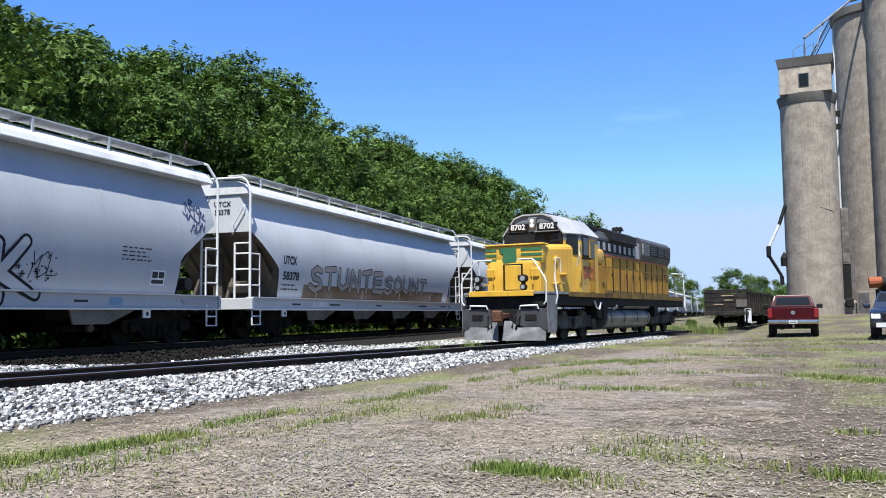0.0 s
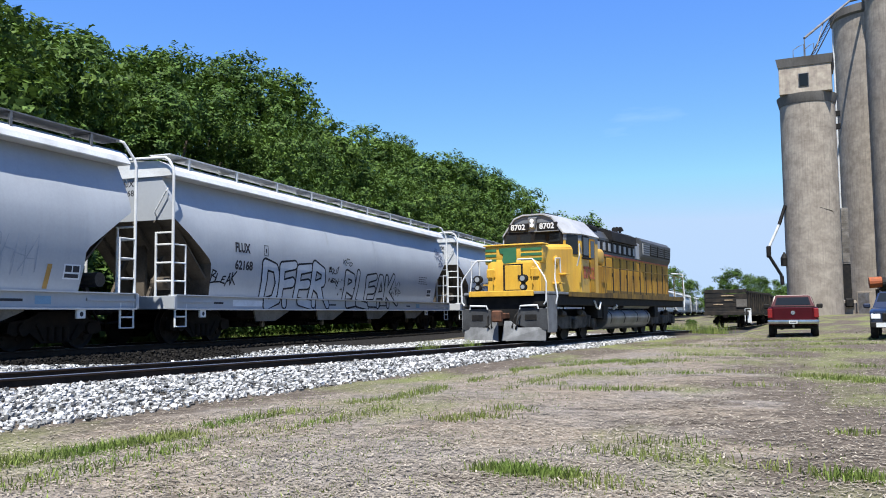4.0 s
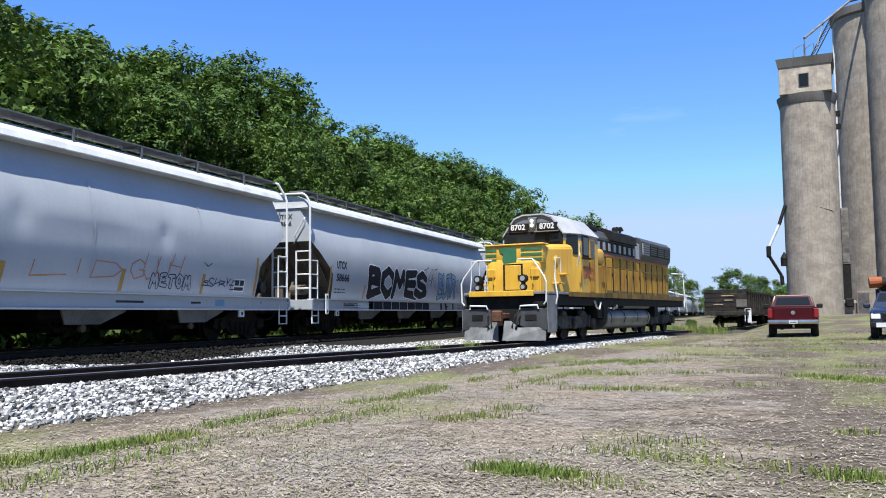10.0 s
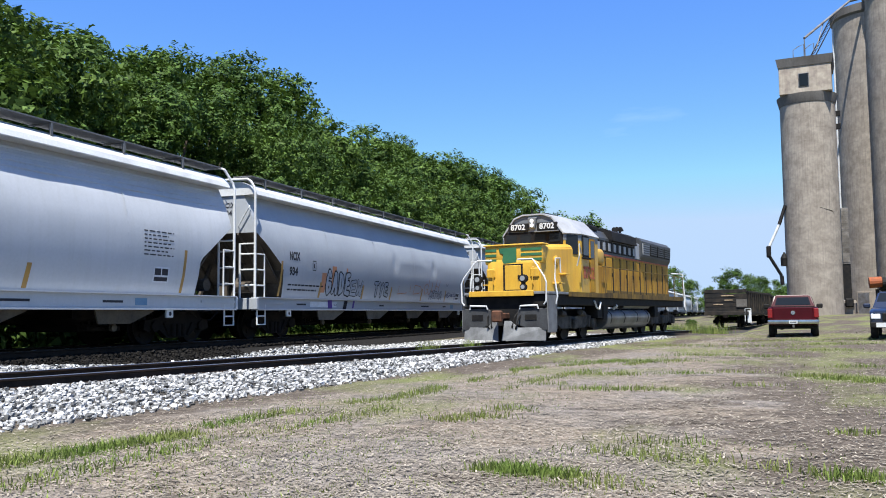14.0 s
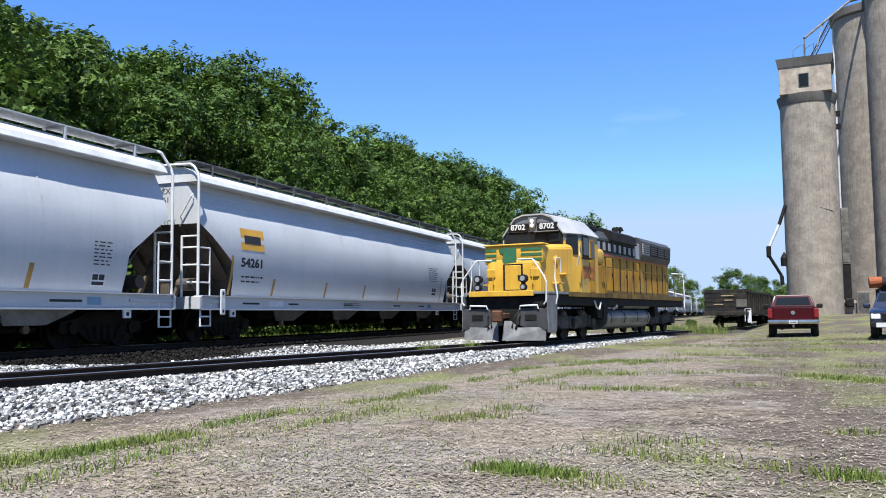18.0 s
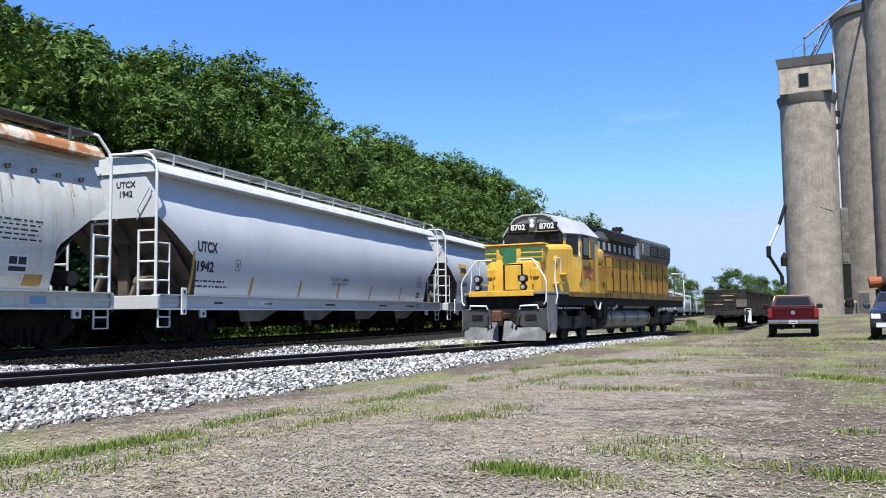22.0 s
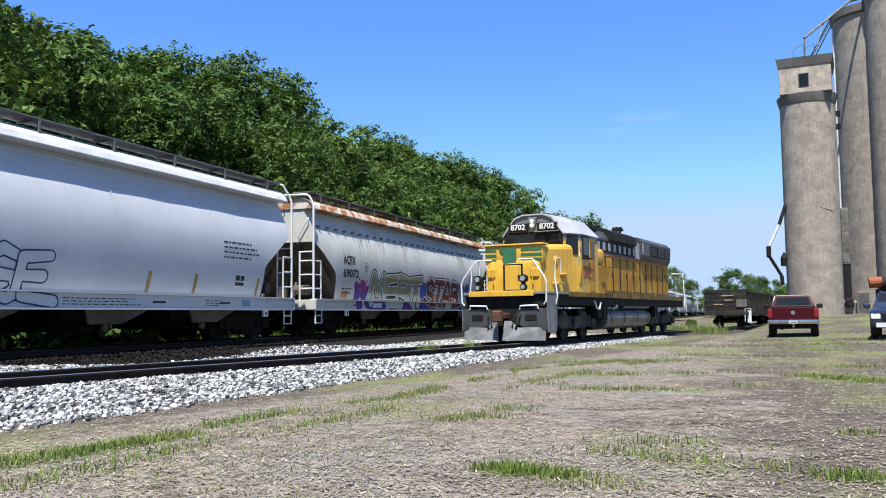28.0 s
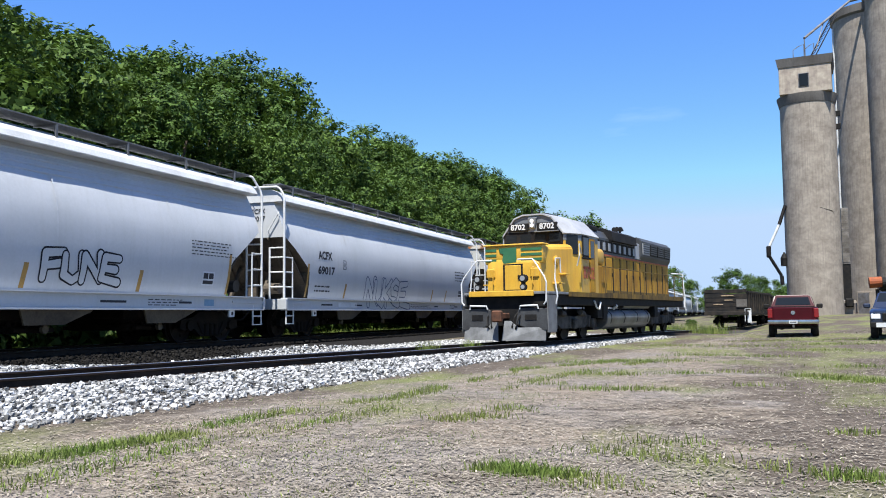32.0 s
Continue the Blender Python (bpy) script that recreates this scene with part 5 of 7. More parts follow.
# sill stencils, placards and the round plates on every car
for i in range(9):
    car, o = dress(i)
    rng = np.random.default_rng(70 + i)
    for u in (2.2, 4.6, 8.2, 12.4, 15.0):
        patch(car, o + u, o + u + rng.uniform(0.25, 0.9), 0.95, 1.00, M_BLACK, "sill_stencil", "", 0.003)
    patch(car, o + rng.uniform(3.0, 4.0), o + rng.uniform(4.3, 4.9), 0.90, 1.06, G_WHITE, "sill_placard", "small white placard", 0.003)
    patch(car, o + 16.0, o + 16.4, 0.90, 1.06, G_SKY, "sill_placard", "small pale blue placard", 0.003)
    for u in (1.75, 17.2):
        part("hanging_bracket", box(B(), 1.50, 1.56, o + u - 0.12, o + u + 0.12, 0.62, 0.81, 0.01), M_WHITE, car)
        part("bracket_hole", rod(B(), (1.56, o + u, 0.71), (1.564, o + u, 0.71), 0.05, 10), M_BLACK, car)

for i, u0, u1 in ((2, 2.2, 3.6), (2, 13.9, 15.2), (4, 8.2, 9.6), (7, 9.7, 12.2), (7, 14.4, 15.2), (8, 8.0, 9.2), (8, 13.9, 15.2)):
    car, o = dress(i)
    small_print(car, o + u0, o + u1, 0.88, 1.06, 3, 80 + i)

# the rest of the train ahead, out beyond the locomotive
lead = 39.2
for k in range(13):
    src, _ = CARS[(5, 1, 7, 3, 8)[k % 5]]
    far = copy_thing(src, pose(TX, lead + 9.9, TZ))
    CARS.append((far, lead + 9.9))
    lead += 20.6

# ---- locomotive ----
def face(bm, pts):
    bm.faces.new([bm.verts.new(p) for p in pts])
    return bm


def locomotive():
    root = thing("locomotive", pose(-7.66, 27.04, 0.22, 0, 0, -8.6), "yellow and grey six-axle diesel locomotive, weathered, on the siding", "locomotive")
    DK = 1.66
    # underframe and walkways
    part("underframe", box(B(), -1.45, 1.45, 0.5, 19.4, 1.22, 1.58, 0.02), M_DARK, root)
    part("walkway", box(B(), -1.53, 1.53, 0.35, 19.5, 1.58, DK, 0.01), M_LGREY, root)
    for s in (-1, 1):
        part("side_skirt", prism(B(), [(2.2, 1.52), (19.2, 1.52), (19.2, DK + 0.05), (6.4, DK + 0.05), (5.9, DK + 0.02), (2.2, DK + 0.02)], "x", s * 1.535, s * 1.55), M_SKIRT, root, "grimy brown-yellow walkway skirt")
    part("front_sill", box(B(), -1.30, 1.02, 0.28, 0.36, 1.52, 1.70, 0.012), M_YELLOW, root, "orange-yellow anticlimber strip")
    part("rear_sill", box(B(), -1.45, 1.45, 19.5, 19.6, 1.20, 1.70, 0.012), M_LGREY, root)
    # pilot: drop steps on both sides and the plough
    part("pilot_plate", box(B(), -1.35, 1.35, 0.45, 0.52, 0.55, 1.5, 0.01), M_DARK, root)
    for s in (-1, 1):
        bm = prism(B(), [(s * 0.42, 0.62), (s * 0.50, 1.06), (s * 0.60, 1.12), (s * 1.50, 1.12), (s * 1.52, 0.42), (s * 1.0, 0.40)], "y", 0.22, 0.32, 0.015)
        panel = part("step_panel", bm, M_PILOT, root)
        part("step_opening", box(B(), min(s * 0.75, s * 1.15), max(s * 0.75, s * 1.15), 0.205, 0.222, 0.74, 0.92), M_DARK, panel)
        part("step_side", prism(B(), [(0.25, 0.35), (1.0, 0.35), (1.1, 1.55), (0.25, 1.55)], "x", s * 1.50, s * 1.54), M_PLOUGH, root, "pale grey step side")
        for zz in (0.42, 0.80, 1.18):
            part("step_tread", box(B(), min(s * 1.1, s * 1.5), max(s * 1.1, s * 1.5), 0.33, 0.60, zz, zz + 0.03), M_DARK, root)
        part("panel_rail", tube(B(), [(s * 0.58, 0.20, 1.10), (s * 0.60, 0.18, 1.20), (s * 1.2, 0.18, 1.22), (s * 1.22, 0.2, 1.10)], 0.028, 6), M_WHITE, root)
        # plough half
        bm = B()
        lo = [(s * 0.06, -0.12, 0.09), (s * 1.45, 0.20, 0.09), (s * 1.45, 0.26, 0.52), (s * 0.55, 0.10, 0.50), (s * 0.30, 0.06, 0.72), (s * 0.12, 0.0, 0.72)]
        hi = [(a, b + 0.04, c) for a, b, c in lo]
        la, ha = [bm.verts.new(v) for v in lo], [bm.verts.new(v) for v in hi]
        bm.faces.new(la)
        bm.faces.new(ha[::-1])
        for i in range(6):
            bm.faces.new((la[i], ha[i], ha[(i + 1) % 6], la[(i + 1) % 6]))
        part("plough_blade", bm, M_PLOUGH, root, "pale grey plough blade")
        # corner grab rails up from the steps
        part("corner_rail", tube(B(), [(s * 1.42, 0.18, 1.24), (s * 1.50, 0.18, 1.34), (s * 1.52, 0.18, 1.95), (s * 1.44, 0.20, 2.14), (s * 1.06, 0.30, 2.66), (s * 0.98, 0.32, 2.72), (s * 0.46, 0.34, 2.72)], 0.026, 7), M_WHITE, root)
        part("corner_rail", tube(B(), [(s * 1.54, 0.95, 1.25), (s * 1.60, 0.95, 1.5), (s * 1.52, 0.95, 2.1), (s * 1.54, 0.98, 2.75), (s * 1.50, 1.5, 2.78), (s * 1.50, 1.55, 2.3)], 0.026, 7), M_WHITE, root)
    bm = B()
    box(bm, -0.10, 0.10, -0.35, 0.5, 0.78, 0.98, 0.03)
    box(bm, -0.17, 0.17, -0.42, -0.18, 0.68, 1.06, 0.05)
    part("coupler", bm, mat("rusty_coupler", (0.13, 0.06, 0.036), 0.85, 0.1, (0.06, 0.035, 0.026), 0.5, 5, 40, 0.25), root, "rust-brown front coupler")
    for sx in (-0.4, -0.55, 0.42, 0.58):
        part("air_hose", tube(B(), [(sx, 0.42, 1.0), (sx, 0.15, 0.85), (sx * 0.9, 0.02, 0.55), (sx * 0.8, 0.1, 0.42)], 0.028, 6), M_DARK, root)
    bm = B()
    box(bm, -0.11, 0.11, 19.55, 20.25, 0.74, 0.96, 0.03)
    part("rear_coupler", bm, M_DARK, root)
    # wide nose
    NF, NT = 1.05, 3.27
    bm = B()
    sec = [(NF, 0.96, 1.66, 2.75), (NF + 0.35, 1.02, 1.66, NT), (2.95, 1.46, 1.66, NT + 0.08)]
    rows = []
    for y, w, lo, hi in sec:
        ch = 0.14
        rows.append([bm.verts.new(v) for v in ((-w, y, lo), (-w, y, hi - ch), (-w + ch, y, hi), (w - ch, y, hi), (w, y, hi - ch), (w, y, lo))])
    for a, b in zip(rows, rows[1:]):
        for i in range(6):
            bm.faces.new((a[i], b[i], b[(i + 1) % 6], a[(i + 1) % 6]))
    bm.faces.new(rows[0][::-1])
    bm.faces.new(rows[-1])
    bmesh.ops.bevel(bm, geom=[e for e in bm.edges], offset=0.035, segments=2, affect="EDGES")
    nose = part("nose", bm, M_YELLOW, root, smooth=True)
    # raised brow with stripes and a green plate
    part("nose_brow", box(B(), -1.06, 1.06, NF + 0.02, NF + 0.36, 2.62, NT - 0.02, 0.05, 2), M_YELLOW, nose, smooth=True)
    part("nose_cap", box(B(), -1.10, 1.10, NF - 0.03, NF + 0.5, NT - 0.03, NT + 0.03, 0.02), M_YELLOW, nose)
    for zz in (2.72, 2.89, 3.06):
        for a, b in ((-1.03, -0.62), (0.28, 1.03)):
            part("nose_stripe", box(B(), a, b, NF + 0.005, NF + 0.025, zz, zz + 0.085), M_GREEN, nose, "dark green painted stripe")
    part("nose_plate", prism(B(), [(-0.52, 3.16), (0.12, 3.18), (0.12, 2.68), (-0.34, 2.64), (-0.40, 2.74), (-0.36, 2.95), (-0.48, 3.02)], "y", NF - 0.005, NF + 0.03), M_GREEN, nose, "dark green state-shaped plate")
    part("door_gap", box(B(), -0.37, 0.35, NF - 0.012, NF + 0.01, 1.70, 2.62), M_DARK, nose, "dark gap round the nose door")
    part("nose_door", box(B(), -0.31, 0.29, NF - 0.025, NF + 0.02, 1.74, 2.58, 0.02), M_YELLOW, nose)
    part("door_latch", box(B(), 0.18, 0.24, NF - 0.06, NF - 0.02, 2.1, 2.25, 0.01), M_DARK, nose)
    for a in (-0.72, 0.72):
        part("nose_grab", tube(B(), [(a, NF, 1.9), (a, NF - 0.07, 1.95), (a, NF - 0.07, 2.45), (a, NF, 2.5)], 0.018, 6), M_YELLOW, nose)
    part("sand_filler", box(B(), -0.98, -0.66, NF - 0.05, NF + 0.02, 2.15, 2.48, 0.04), M_YELLOW, nose)
    part("sand_filler", box(B(), 0.62, 0.94, NF - 0.05, NF + 0.02, 2.15, 2.48, 0.04), M_YELLOW, nose)
    part("round_vent", lathe(B(), [(0.16, 1.15), (0.17, 1.20), (0.10, 1.23)], 14, "x", (0, 2.0, 2.75)), M_YELLOW, nose)
    for a in (-1.02, 0.62):
        lamp = part("ditch_light", rod(B(), (a, 0.55, 2.10), (a, 0.36, 2.10), 0.135, 14), M_DARK, root)
        part("lens", rod(B(), (a, 0.36, 2.10), (a, 0.345, 2.10), 0.085, 14), M_DIM, lamp, "dim glass lens")
        part("lower_lamp", rod(B(), (a, 0.52, 1.82), (a, 0.37, 1.82), 0.11, 14), M_DARK, lamp)
        part("lens", rod(B(), (a, 0.37, 1.82), (a, 0.357, 1.82), 0.07, 14), M_DIM, lamp, "dim glass lens")
        part("lamp_post", box(B(), a - 0.06, a + 0.06, 0.40, 0.50, 1.66, 2.02, 0.01), M_DARK, lamp)
    for zz, y in ((1.98, 1.75), (2.30, 2.15)):
        for s in (-1, 1):
            part("nose_step", box(B(), min(s * 1.12, s * 1.46), max(s * 1.12, s * 1.46), y, y + 0.35, zz - 0.04, zz, 0.008), M_YELLOW, root)
    # cab
    C0, C1 = 2.9, 5.55
    def loft(outline, stations):
        """Closed outlines (x, z), narrowed towards the front: stations of (y, share of the width)."""
        bm = B()
        rows = [[bm.verts.new((x * k, y, z)) for x, z in outline] for y, k in stations]
        n = len(outline)
        for a, b in zip(rows, rows[1:]):
            for i in range(n):
                bm.faces.new((a[i], b[i], b[(i + 1) % n], a[(i + 1) % n]))
        bm.faces.new(rows[0][::-1])
        bm.faces.new(rows[-1])
        return bm

    part("cab_body", loft([(-1.50, 1.66), (-1.50, 3.52), (1.50, 3.52), (1.50, 1.66)], [(C0, 0.76), (C0 + 0.75, 1.0), (C1, 1.0)]), M_YELLOW, root)
    outl = [(-1.50, 3.52), (-1.50, 3.74), (-0.92, 4.32), (-0.5, 4.44), (0.5, 4.44), (0.92, 4.32), (1.50, 3.74), (1.50, 3.52)]
    part("cab_upper", loft(outl, [(C0 - 0.02, 0.76), (C0 + 0.75, 1.0), (C1, 1.0)]), M_LGREY, root)
    ro = [(-1.54, 3.76), (-0.95, 4.37), (-0.5, 4.49), (0.5, 4.49), (0.95, 4.37), (1.54, 3.76), (1.50, 3.72), (0.92, 4.32), (0.5, 4.44), (-0.5, 4.44), (-0.92, 4.32), (-1.50, 3.72)]
    part("cab_roof", loft(ro, [(C0 - 0.08, 0.76), (C0 + 0.72, 1.0), (C1 + 0.08, 1.0)]), M_ROOFGREY, root, "pale grey cab roof")
    for s in (-1, 1):
        part("corner_window", face(B(), [(s * 1.185, C0 + 0.08, 3.02), (s * 1.455, C0 + 0.58, 3.02), (s * 1.455, C0 + 0.58, 3.72), (s * 1.185, C0 + 0.08, 3.76)]), M_GLASS, root)
    for a, b in ((-1.08, -0.58), (-0.52, -0.03), (0.03, 0.52), (0.58, 1.08)):
        fr = part("windscreen", box(B(), a, b, C0 - 0.05, C0 - 0.015, 3.42, 3.80, 0.02), M_DARK, root)
        part("pane", box(B(), a + 0.05, b - 0.05, C0 - 0.062, C0 - 0.05, 3.47, 3.75), M_GLASS, fr)
    part("windscreen_band", box(B(), -1.12, 1.12, C0 - 0.04, C0 - 0.01, 3.36, 3.86, 0.02), M_DARK, root, "black band round the windscreens")
    part("visor", box(B(), 0.1, 1.0, C0 - 0.18, C0 - 0.02, 3.83, 3.86), M_LGREY, root)
    for a in (-0.55, 0.55):
        nb = part("number_board", box(B(), a - 0.39, a + 0.39, C0 - 0.10, C0 - 0.01, 3.88, 4.17, 0.03), M_DARK, root)
        words("8702", 0.28, M_WHITE, "board_number", nb, Matrix.Translation((a, C0 - 0.104, 4.025)) @ pose(0, 0, 0, 90, 0, 0), "white road number", bold=0.008)
    hl = part("headlight", prism(B(), [(-0.17, 4.36), (0.17, 4.36), (0.10, 3.98), (-0.10, 3.98)], "y", C0 - 0.13, C0 - 0.01, 0.02), M_LGREY, root)
    for zz in (4.24, 4.08):
        part("lens", rod(B(), (0, C0 - 0.13, zz), (0, C0 - 0.145, zz), 0.075, 12), M_CLEAR, hl)
    for s in (-1, 1):
        f = part("side_window", box(B(), min(s * 1.5, s * 1.53), max(s * 1.5, s * 1.53), C0 + 0.86, C0 + 1.56, 2.95, 3.72, 0.015), M_DARK, root)
        part("pane", box(B(), min(s * 1.53, s * 1.536), max(s * 1.53, s * 1.536), C0 + 0.93, C0 + 1.49, 3.02, 3.65), M_GLASS, f)
        part("mirror", tube(B(), [(s * 1.54, C0 + 0.2, 2.6), (s * 1.66, C0 + 0.12, 2.95), (s * 1.66, C0 + 0.12, 3.35), (s * 1.66, C0 + 0.3, 3.05), (s * 1.60, C0 + 0.5, 3.03)], 0.028, 6), M_WHITE, root)
        d = part("cab_door", box(B(), min(s * 1.5, s * 1.525), max(s * 1.5, s * 1.525), C0 + 1.65, C0 + 2.25, 1.7, 3.66, 0.012), M_YELLOWOLD, root)
        part("door_window", box(B(), min(s * 1.525, s * 1.532), max(s * 1.525, s * 1.532), C0 + 1.75, C0 + 2.15, 2.95, 3.58), M_GLASS, d)
        part("armrest", box(B(), min(s * 1.5, s * 1.60), max(s * 1.5, s * 1.60), C0 + 0.8, C0 + 1.6, 2.88, 2.94, 0.01), M_DARK, root)
    words("8702", 0.62, M_RED, "cab_number", root, pose(1.534, C0 + 1.5, 2.38, 90, 0, 90), "faded red road number", bold=0.012)
    # roof gear
    part("antenna_plate", box(B(), -0.35, 0.35, C0 + 0.5, C0 + 1.7, 4.48, 4.57, 0.03), M_DARK, root)
    part("antenna", rod(B(), (-0.2, C0 + 0.4, 4.47), (-0.2, C0 + 0.4, 4.74), 0.03, 8), M_DARK, root)
    part("antenna", rod(B(), (0.1, C0 + 0.35, 4.47), (0.1, C0 + 0.35, 4.68), 0.03, 8), M_DARK, root)
    # blower housing behind the cab
    part("blower_duct", box(B(), 0.55, 1.40, 5.75, 6.75, 2.75, 3.42, 0.18, 3), M_YELLOW, root, "pale yellow rounded blower housing", smooth=True)
    part("blower_base", box(B(), 0.85, 1.40, 5.72, 6.9, 1.66, 2.75, 0.03), M_YELLOWOLD, root)
    # long hood
    HW, H1 = 0.98, 18.45
    part("hood_lower", box(B(), -HW, HW, 5.6, H1, 1.66, 3.28, 0.02), M_YELLOWOLD, root)
    part("hood_upper", prism(B(), [(-HW, 3.28), (HW, 3.28), (HW, 3.95), (HW - 0.22, 4.26), (-HW + 0.22, 4.26), (-HW, 3.95)], "y", 5.6, 13.0), M_SOOT, root)
    part("radiator_hood", prism(B(), [(-HW, 3.28), (HW, 3.28), (HW + 0.12, 3.5), (HW + 0.16, 4.18), (HW - 0.05, 4.36), (-HW + 0.05, 4.36), (-HW - 0.16, 4.18), (-HW - 0.12, 3.5)], "y", 13.0, H1), M_SOOT, root)
    part("hood_stripe", box(B(), HW, HW + 0.012, 5.6, H1, 3.25, 3.31), M_RED, root, "thin red dividing line")
    for i, y in enumerate(np.arange(7.0, H1 - 0.6, 1.02)):
        d = part("hood_door", box(B(), HW, HW + 0.022, y, y + 0.94, 1.86, 3.16, 0.01), M_YELLOWOLD, root)
        part("latch", box(B(), HW + 0.022, HW + 0.045, y + 0.85, y + 0.89, 2.42, 2.58), M_DARK, d)
        part("hinge", box(B(), HW + 0.012, HW + 0.03, y - 0.085, y + 0.03, 1.72, 3.2), M_DARK, d)
    for y in np.arange(5.9, 12.4, 1.1):
        part("air_grille", box(B(), HW, HW + 0.018, y, y + 0.95, 3.40, 3.86, 0.01), M_DARK, root)
    for y in np.arange(13.2, 17.5, 1.3):
        g = part("radiator_shutter", box(B(), HW + 0.14, HW + 0.175, y, y + 1.15, 3.58, 4.10, 0.01), M_ROOFGREY if y < 14 else M_DARK, root)
        for zz in np.arange(3.64, 4.06, 0.10):
            part("slat", box(B(), HW + 0.175, HW + 0.19, y + 0.05, y + 1.1, zz, zz + 0.05), M_SOOT, g)
    for k, y in enumerate(np.arange(6.3, 12.2, 0.72)):
        part("letter_bar", box(B(), HW + 0.018, HW + 0.026, y, y + 0.34, 3.46, 3.78), M_ROOFGREY, root, "worn pale lettering bar")
    part("sill_grime", box(B(), HW, HW + 0.03, 5.7, H1, 1.66, 1.86, 0.008), M_SKIRT, root, "brown grime along the hood foot")
    part("filter_housing", box(B(), HW, HW + 0.05, 12.3, 13.25, 3.34, 4.05, 0.02), M_ROOFGREY, root, "pale grey housing")
    part("inertial_hatch", box(B(), -0.85, 0.85, 5.9, 7.6, 4.2, 4.40, 0.04), M_DARK, root)
    part("dynamic_brake_blister", prism(B(), [(-1.16, 3.90), (1.16, 3.90), (1.10, 4.26), (0.86, 4.38), (-0.86, 4.38), (-1.10, 4.26)], "y", 8.6, 12.2), M_DARK, root)
    for y in (9.4, 11.2):
        part("roof_fan", lathe(B(), [(0.62, 4.37), (0.62, 4.47), (0.5, 4.50)], 20, "z", (0, y, 0)), M_DARK, root)
    for y in (14.0, 15.5, 17.0):
        part("roof_fan", lathe(B(), [(0.66, 4.35), (0.66, 4.43), (0.5, 4.46)], 20, "z", (0, y, 0)), M_LGREY, root)
    hb = B()
    for dx, ln in ((-0.14, 0.42), (0.0, 0.5), (0.14, 0.42)):
        rod(hb, (dx + 0.3, 12.5, 4.66), (dx + 0.3, 12.5 - ln, 4.68), 0.035, 8, 0.12)
    rod(hb, (0.3, 12.5, 4.3), (0.3, 12.5, 4.66), 0.05, 8)
    part("horn", hb, M_DARK, root)
    part("exhaust", box(B(), -0.3, 0.3, 10.0, 10.6, 4.38, 4.56, 0.03), M_DARK, root)
    # walkway handrail
    for s in (-1, 1):
        for y in np.arange(6.4, 19.4, 1.85):
            part("stanchion", rod(B(), (s * 1.50, y, DK), (s * 1.50, y, DK + 1.05), 0.017, 6), M_SKIRT, root)
        part("handrail", rod(B(), (s * 1.50, 6.0, DK + 1.05), (s * 1.50, 19.4, DK + 1.05), 0.017, 6), M_SKIRT, root)
        part("rear_rail", tube(B(), [(s * 1.52, 19.45, 1.2), (s * 1.54, 19.55, 1.7), (s * 1.46, 19.5, 2.9), (s * 0.9, 19.5, 2.95)], 0.03, 6), M_WHITE, root)
    for zz in (0.5, 0.9, 1.3):
        part("rear_step", box(B(), 1.1, 1.5, 19.0, 19.55, zz, zz + 0.04), M_PILOT, root)
    # fuel tank and air tank
    tk = [(-1.05, 1.12), (1.05, 1.12), (1.28, 1.05), (1.43, 0.90), (1.46, 0.74), (1.40, 0.54), (1.24, 0.38), (1.0, 0.30), (-1.0, 0.30), (-1.24, 0.38), (-1.40, 0.54), (-1.46, 0.74), (-1.43, 0.90), (-1.28, 1.05)]
    tank = part("fuel_tank", prism(B(), tk, "y", 6.75, 13.0, 0.03), M_TANK, root)
    for y in (7.2, 9.0, 10.9, 12.6):
        part("tank_strap", prism(B(), [(1.06, 1.13), (1.285, 1.06), (1.44, 0.91), (1.47, 0.74), (1.41, 0.535), (1.39, 0.545), (1.45, 0.74), (1.42, 0.90), (1.27, 1.04), (1.05, 1.11)], "y", y, y + 0.06), M_DARK, tank)
    part("fuel_filler", rod(B(), (1.3, 7.9, 1.1), (1.48, 7.9, 1.25), 0.06, 8), M_WHITE, tank)
    part("air_reservoir", rod(B(), (1.22, 9.2, 1.27), (1.22, 13.2, 1.27), 0.17, 14), M_TANK, root)
    # trucks
    for c in (3.65, 16.1):
        bog = part("bogie", B(), M_DUST, root)
        bm = B()
        for s in (-1, 1):
            out = [(-2.55, 0.62), (-2.5, 0.80), (-1.4, 0.90), (0, 0.82), (1.4, 0.90), (2.5, 0.80), (2.55, 0.62), (1.5, 0.55), (1.2, 0.42), (-1.2, 0.42), (-1.5, 0.55)]
            prism(bm, [(c + a, b) for a, b in out], "x", s * 1.02, s * 1.16)
        me = bog.data
        bm.to_mesh(me)
        bm.free()
        for dy in (-2.05, 0.0, 2.05):
            w = B()
            for s in (-1, 1):
                lathe(w, [(0.2, s * 0.80), (0.42, s * 0.79), (0.508, s * 0.81), (0.508, s * 0.70), (0.54, s * 0.69), (0.54, s * 0.665), (0.2, s * 0.68)], 26, "x")
            rod(w, (-0.9, 0, 0), (0.9, 0, 0), 0.1, 10)
            part("wheelset", w, M_TREAD, bog, at=pose(0, c + dy, 0.508), smooth=True)
            for s in (-1, 1):
                part("journal_box", box(B(), s * 1.18 - 0.1, s * 1.18 + 0.1, c + dy - 0.2, c + dy + 0.2, 0.40, 0.76, 0.04), M_DUST, bog)
                part("spring", rod(B(), (s * 1.12, c + dy - 0.42, 0.45), (s * 1.12, c + dy - 0.42, 0.86), 0.09, 10), M_DUST, bog)
                part("brake_cylinder", rod(B(), (s * 1.22, c + dy + 0.55, 0.98), (s * 1.22, c + dy + 0.95, 0.92), 0.10, 12), M_DUST, bog)
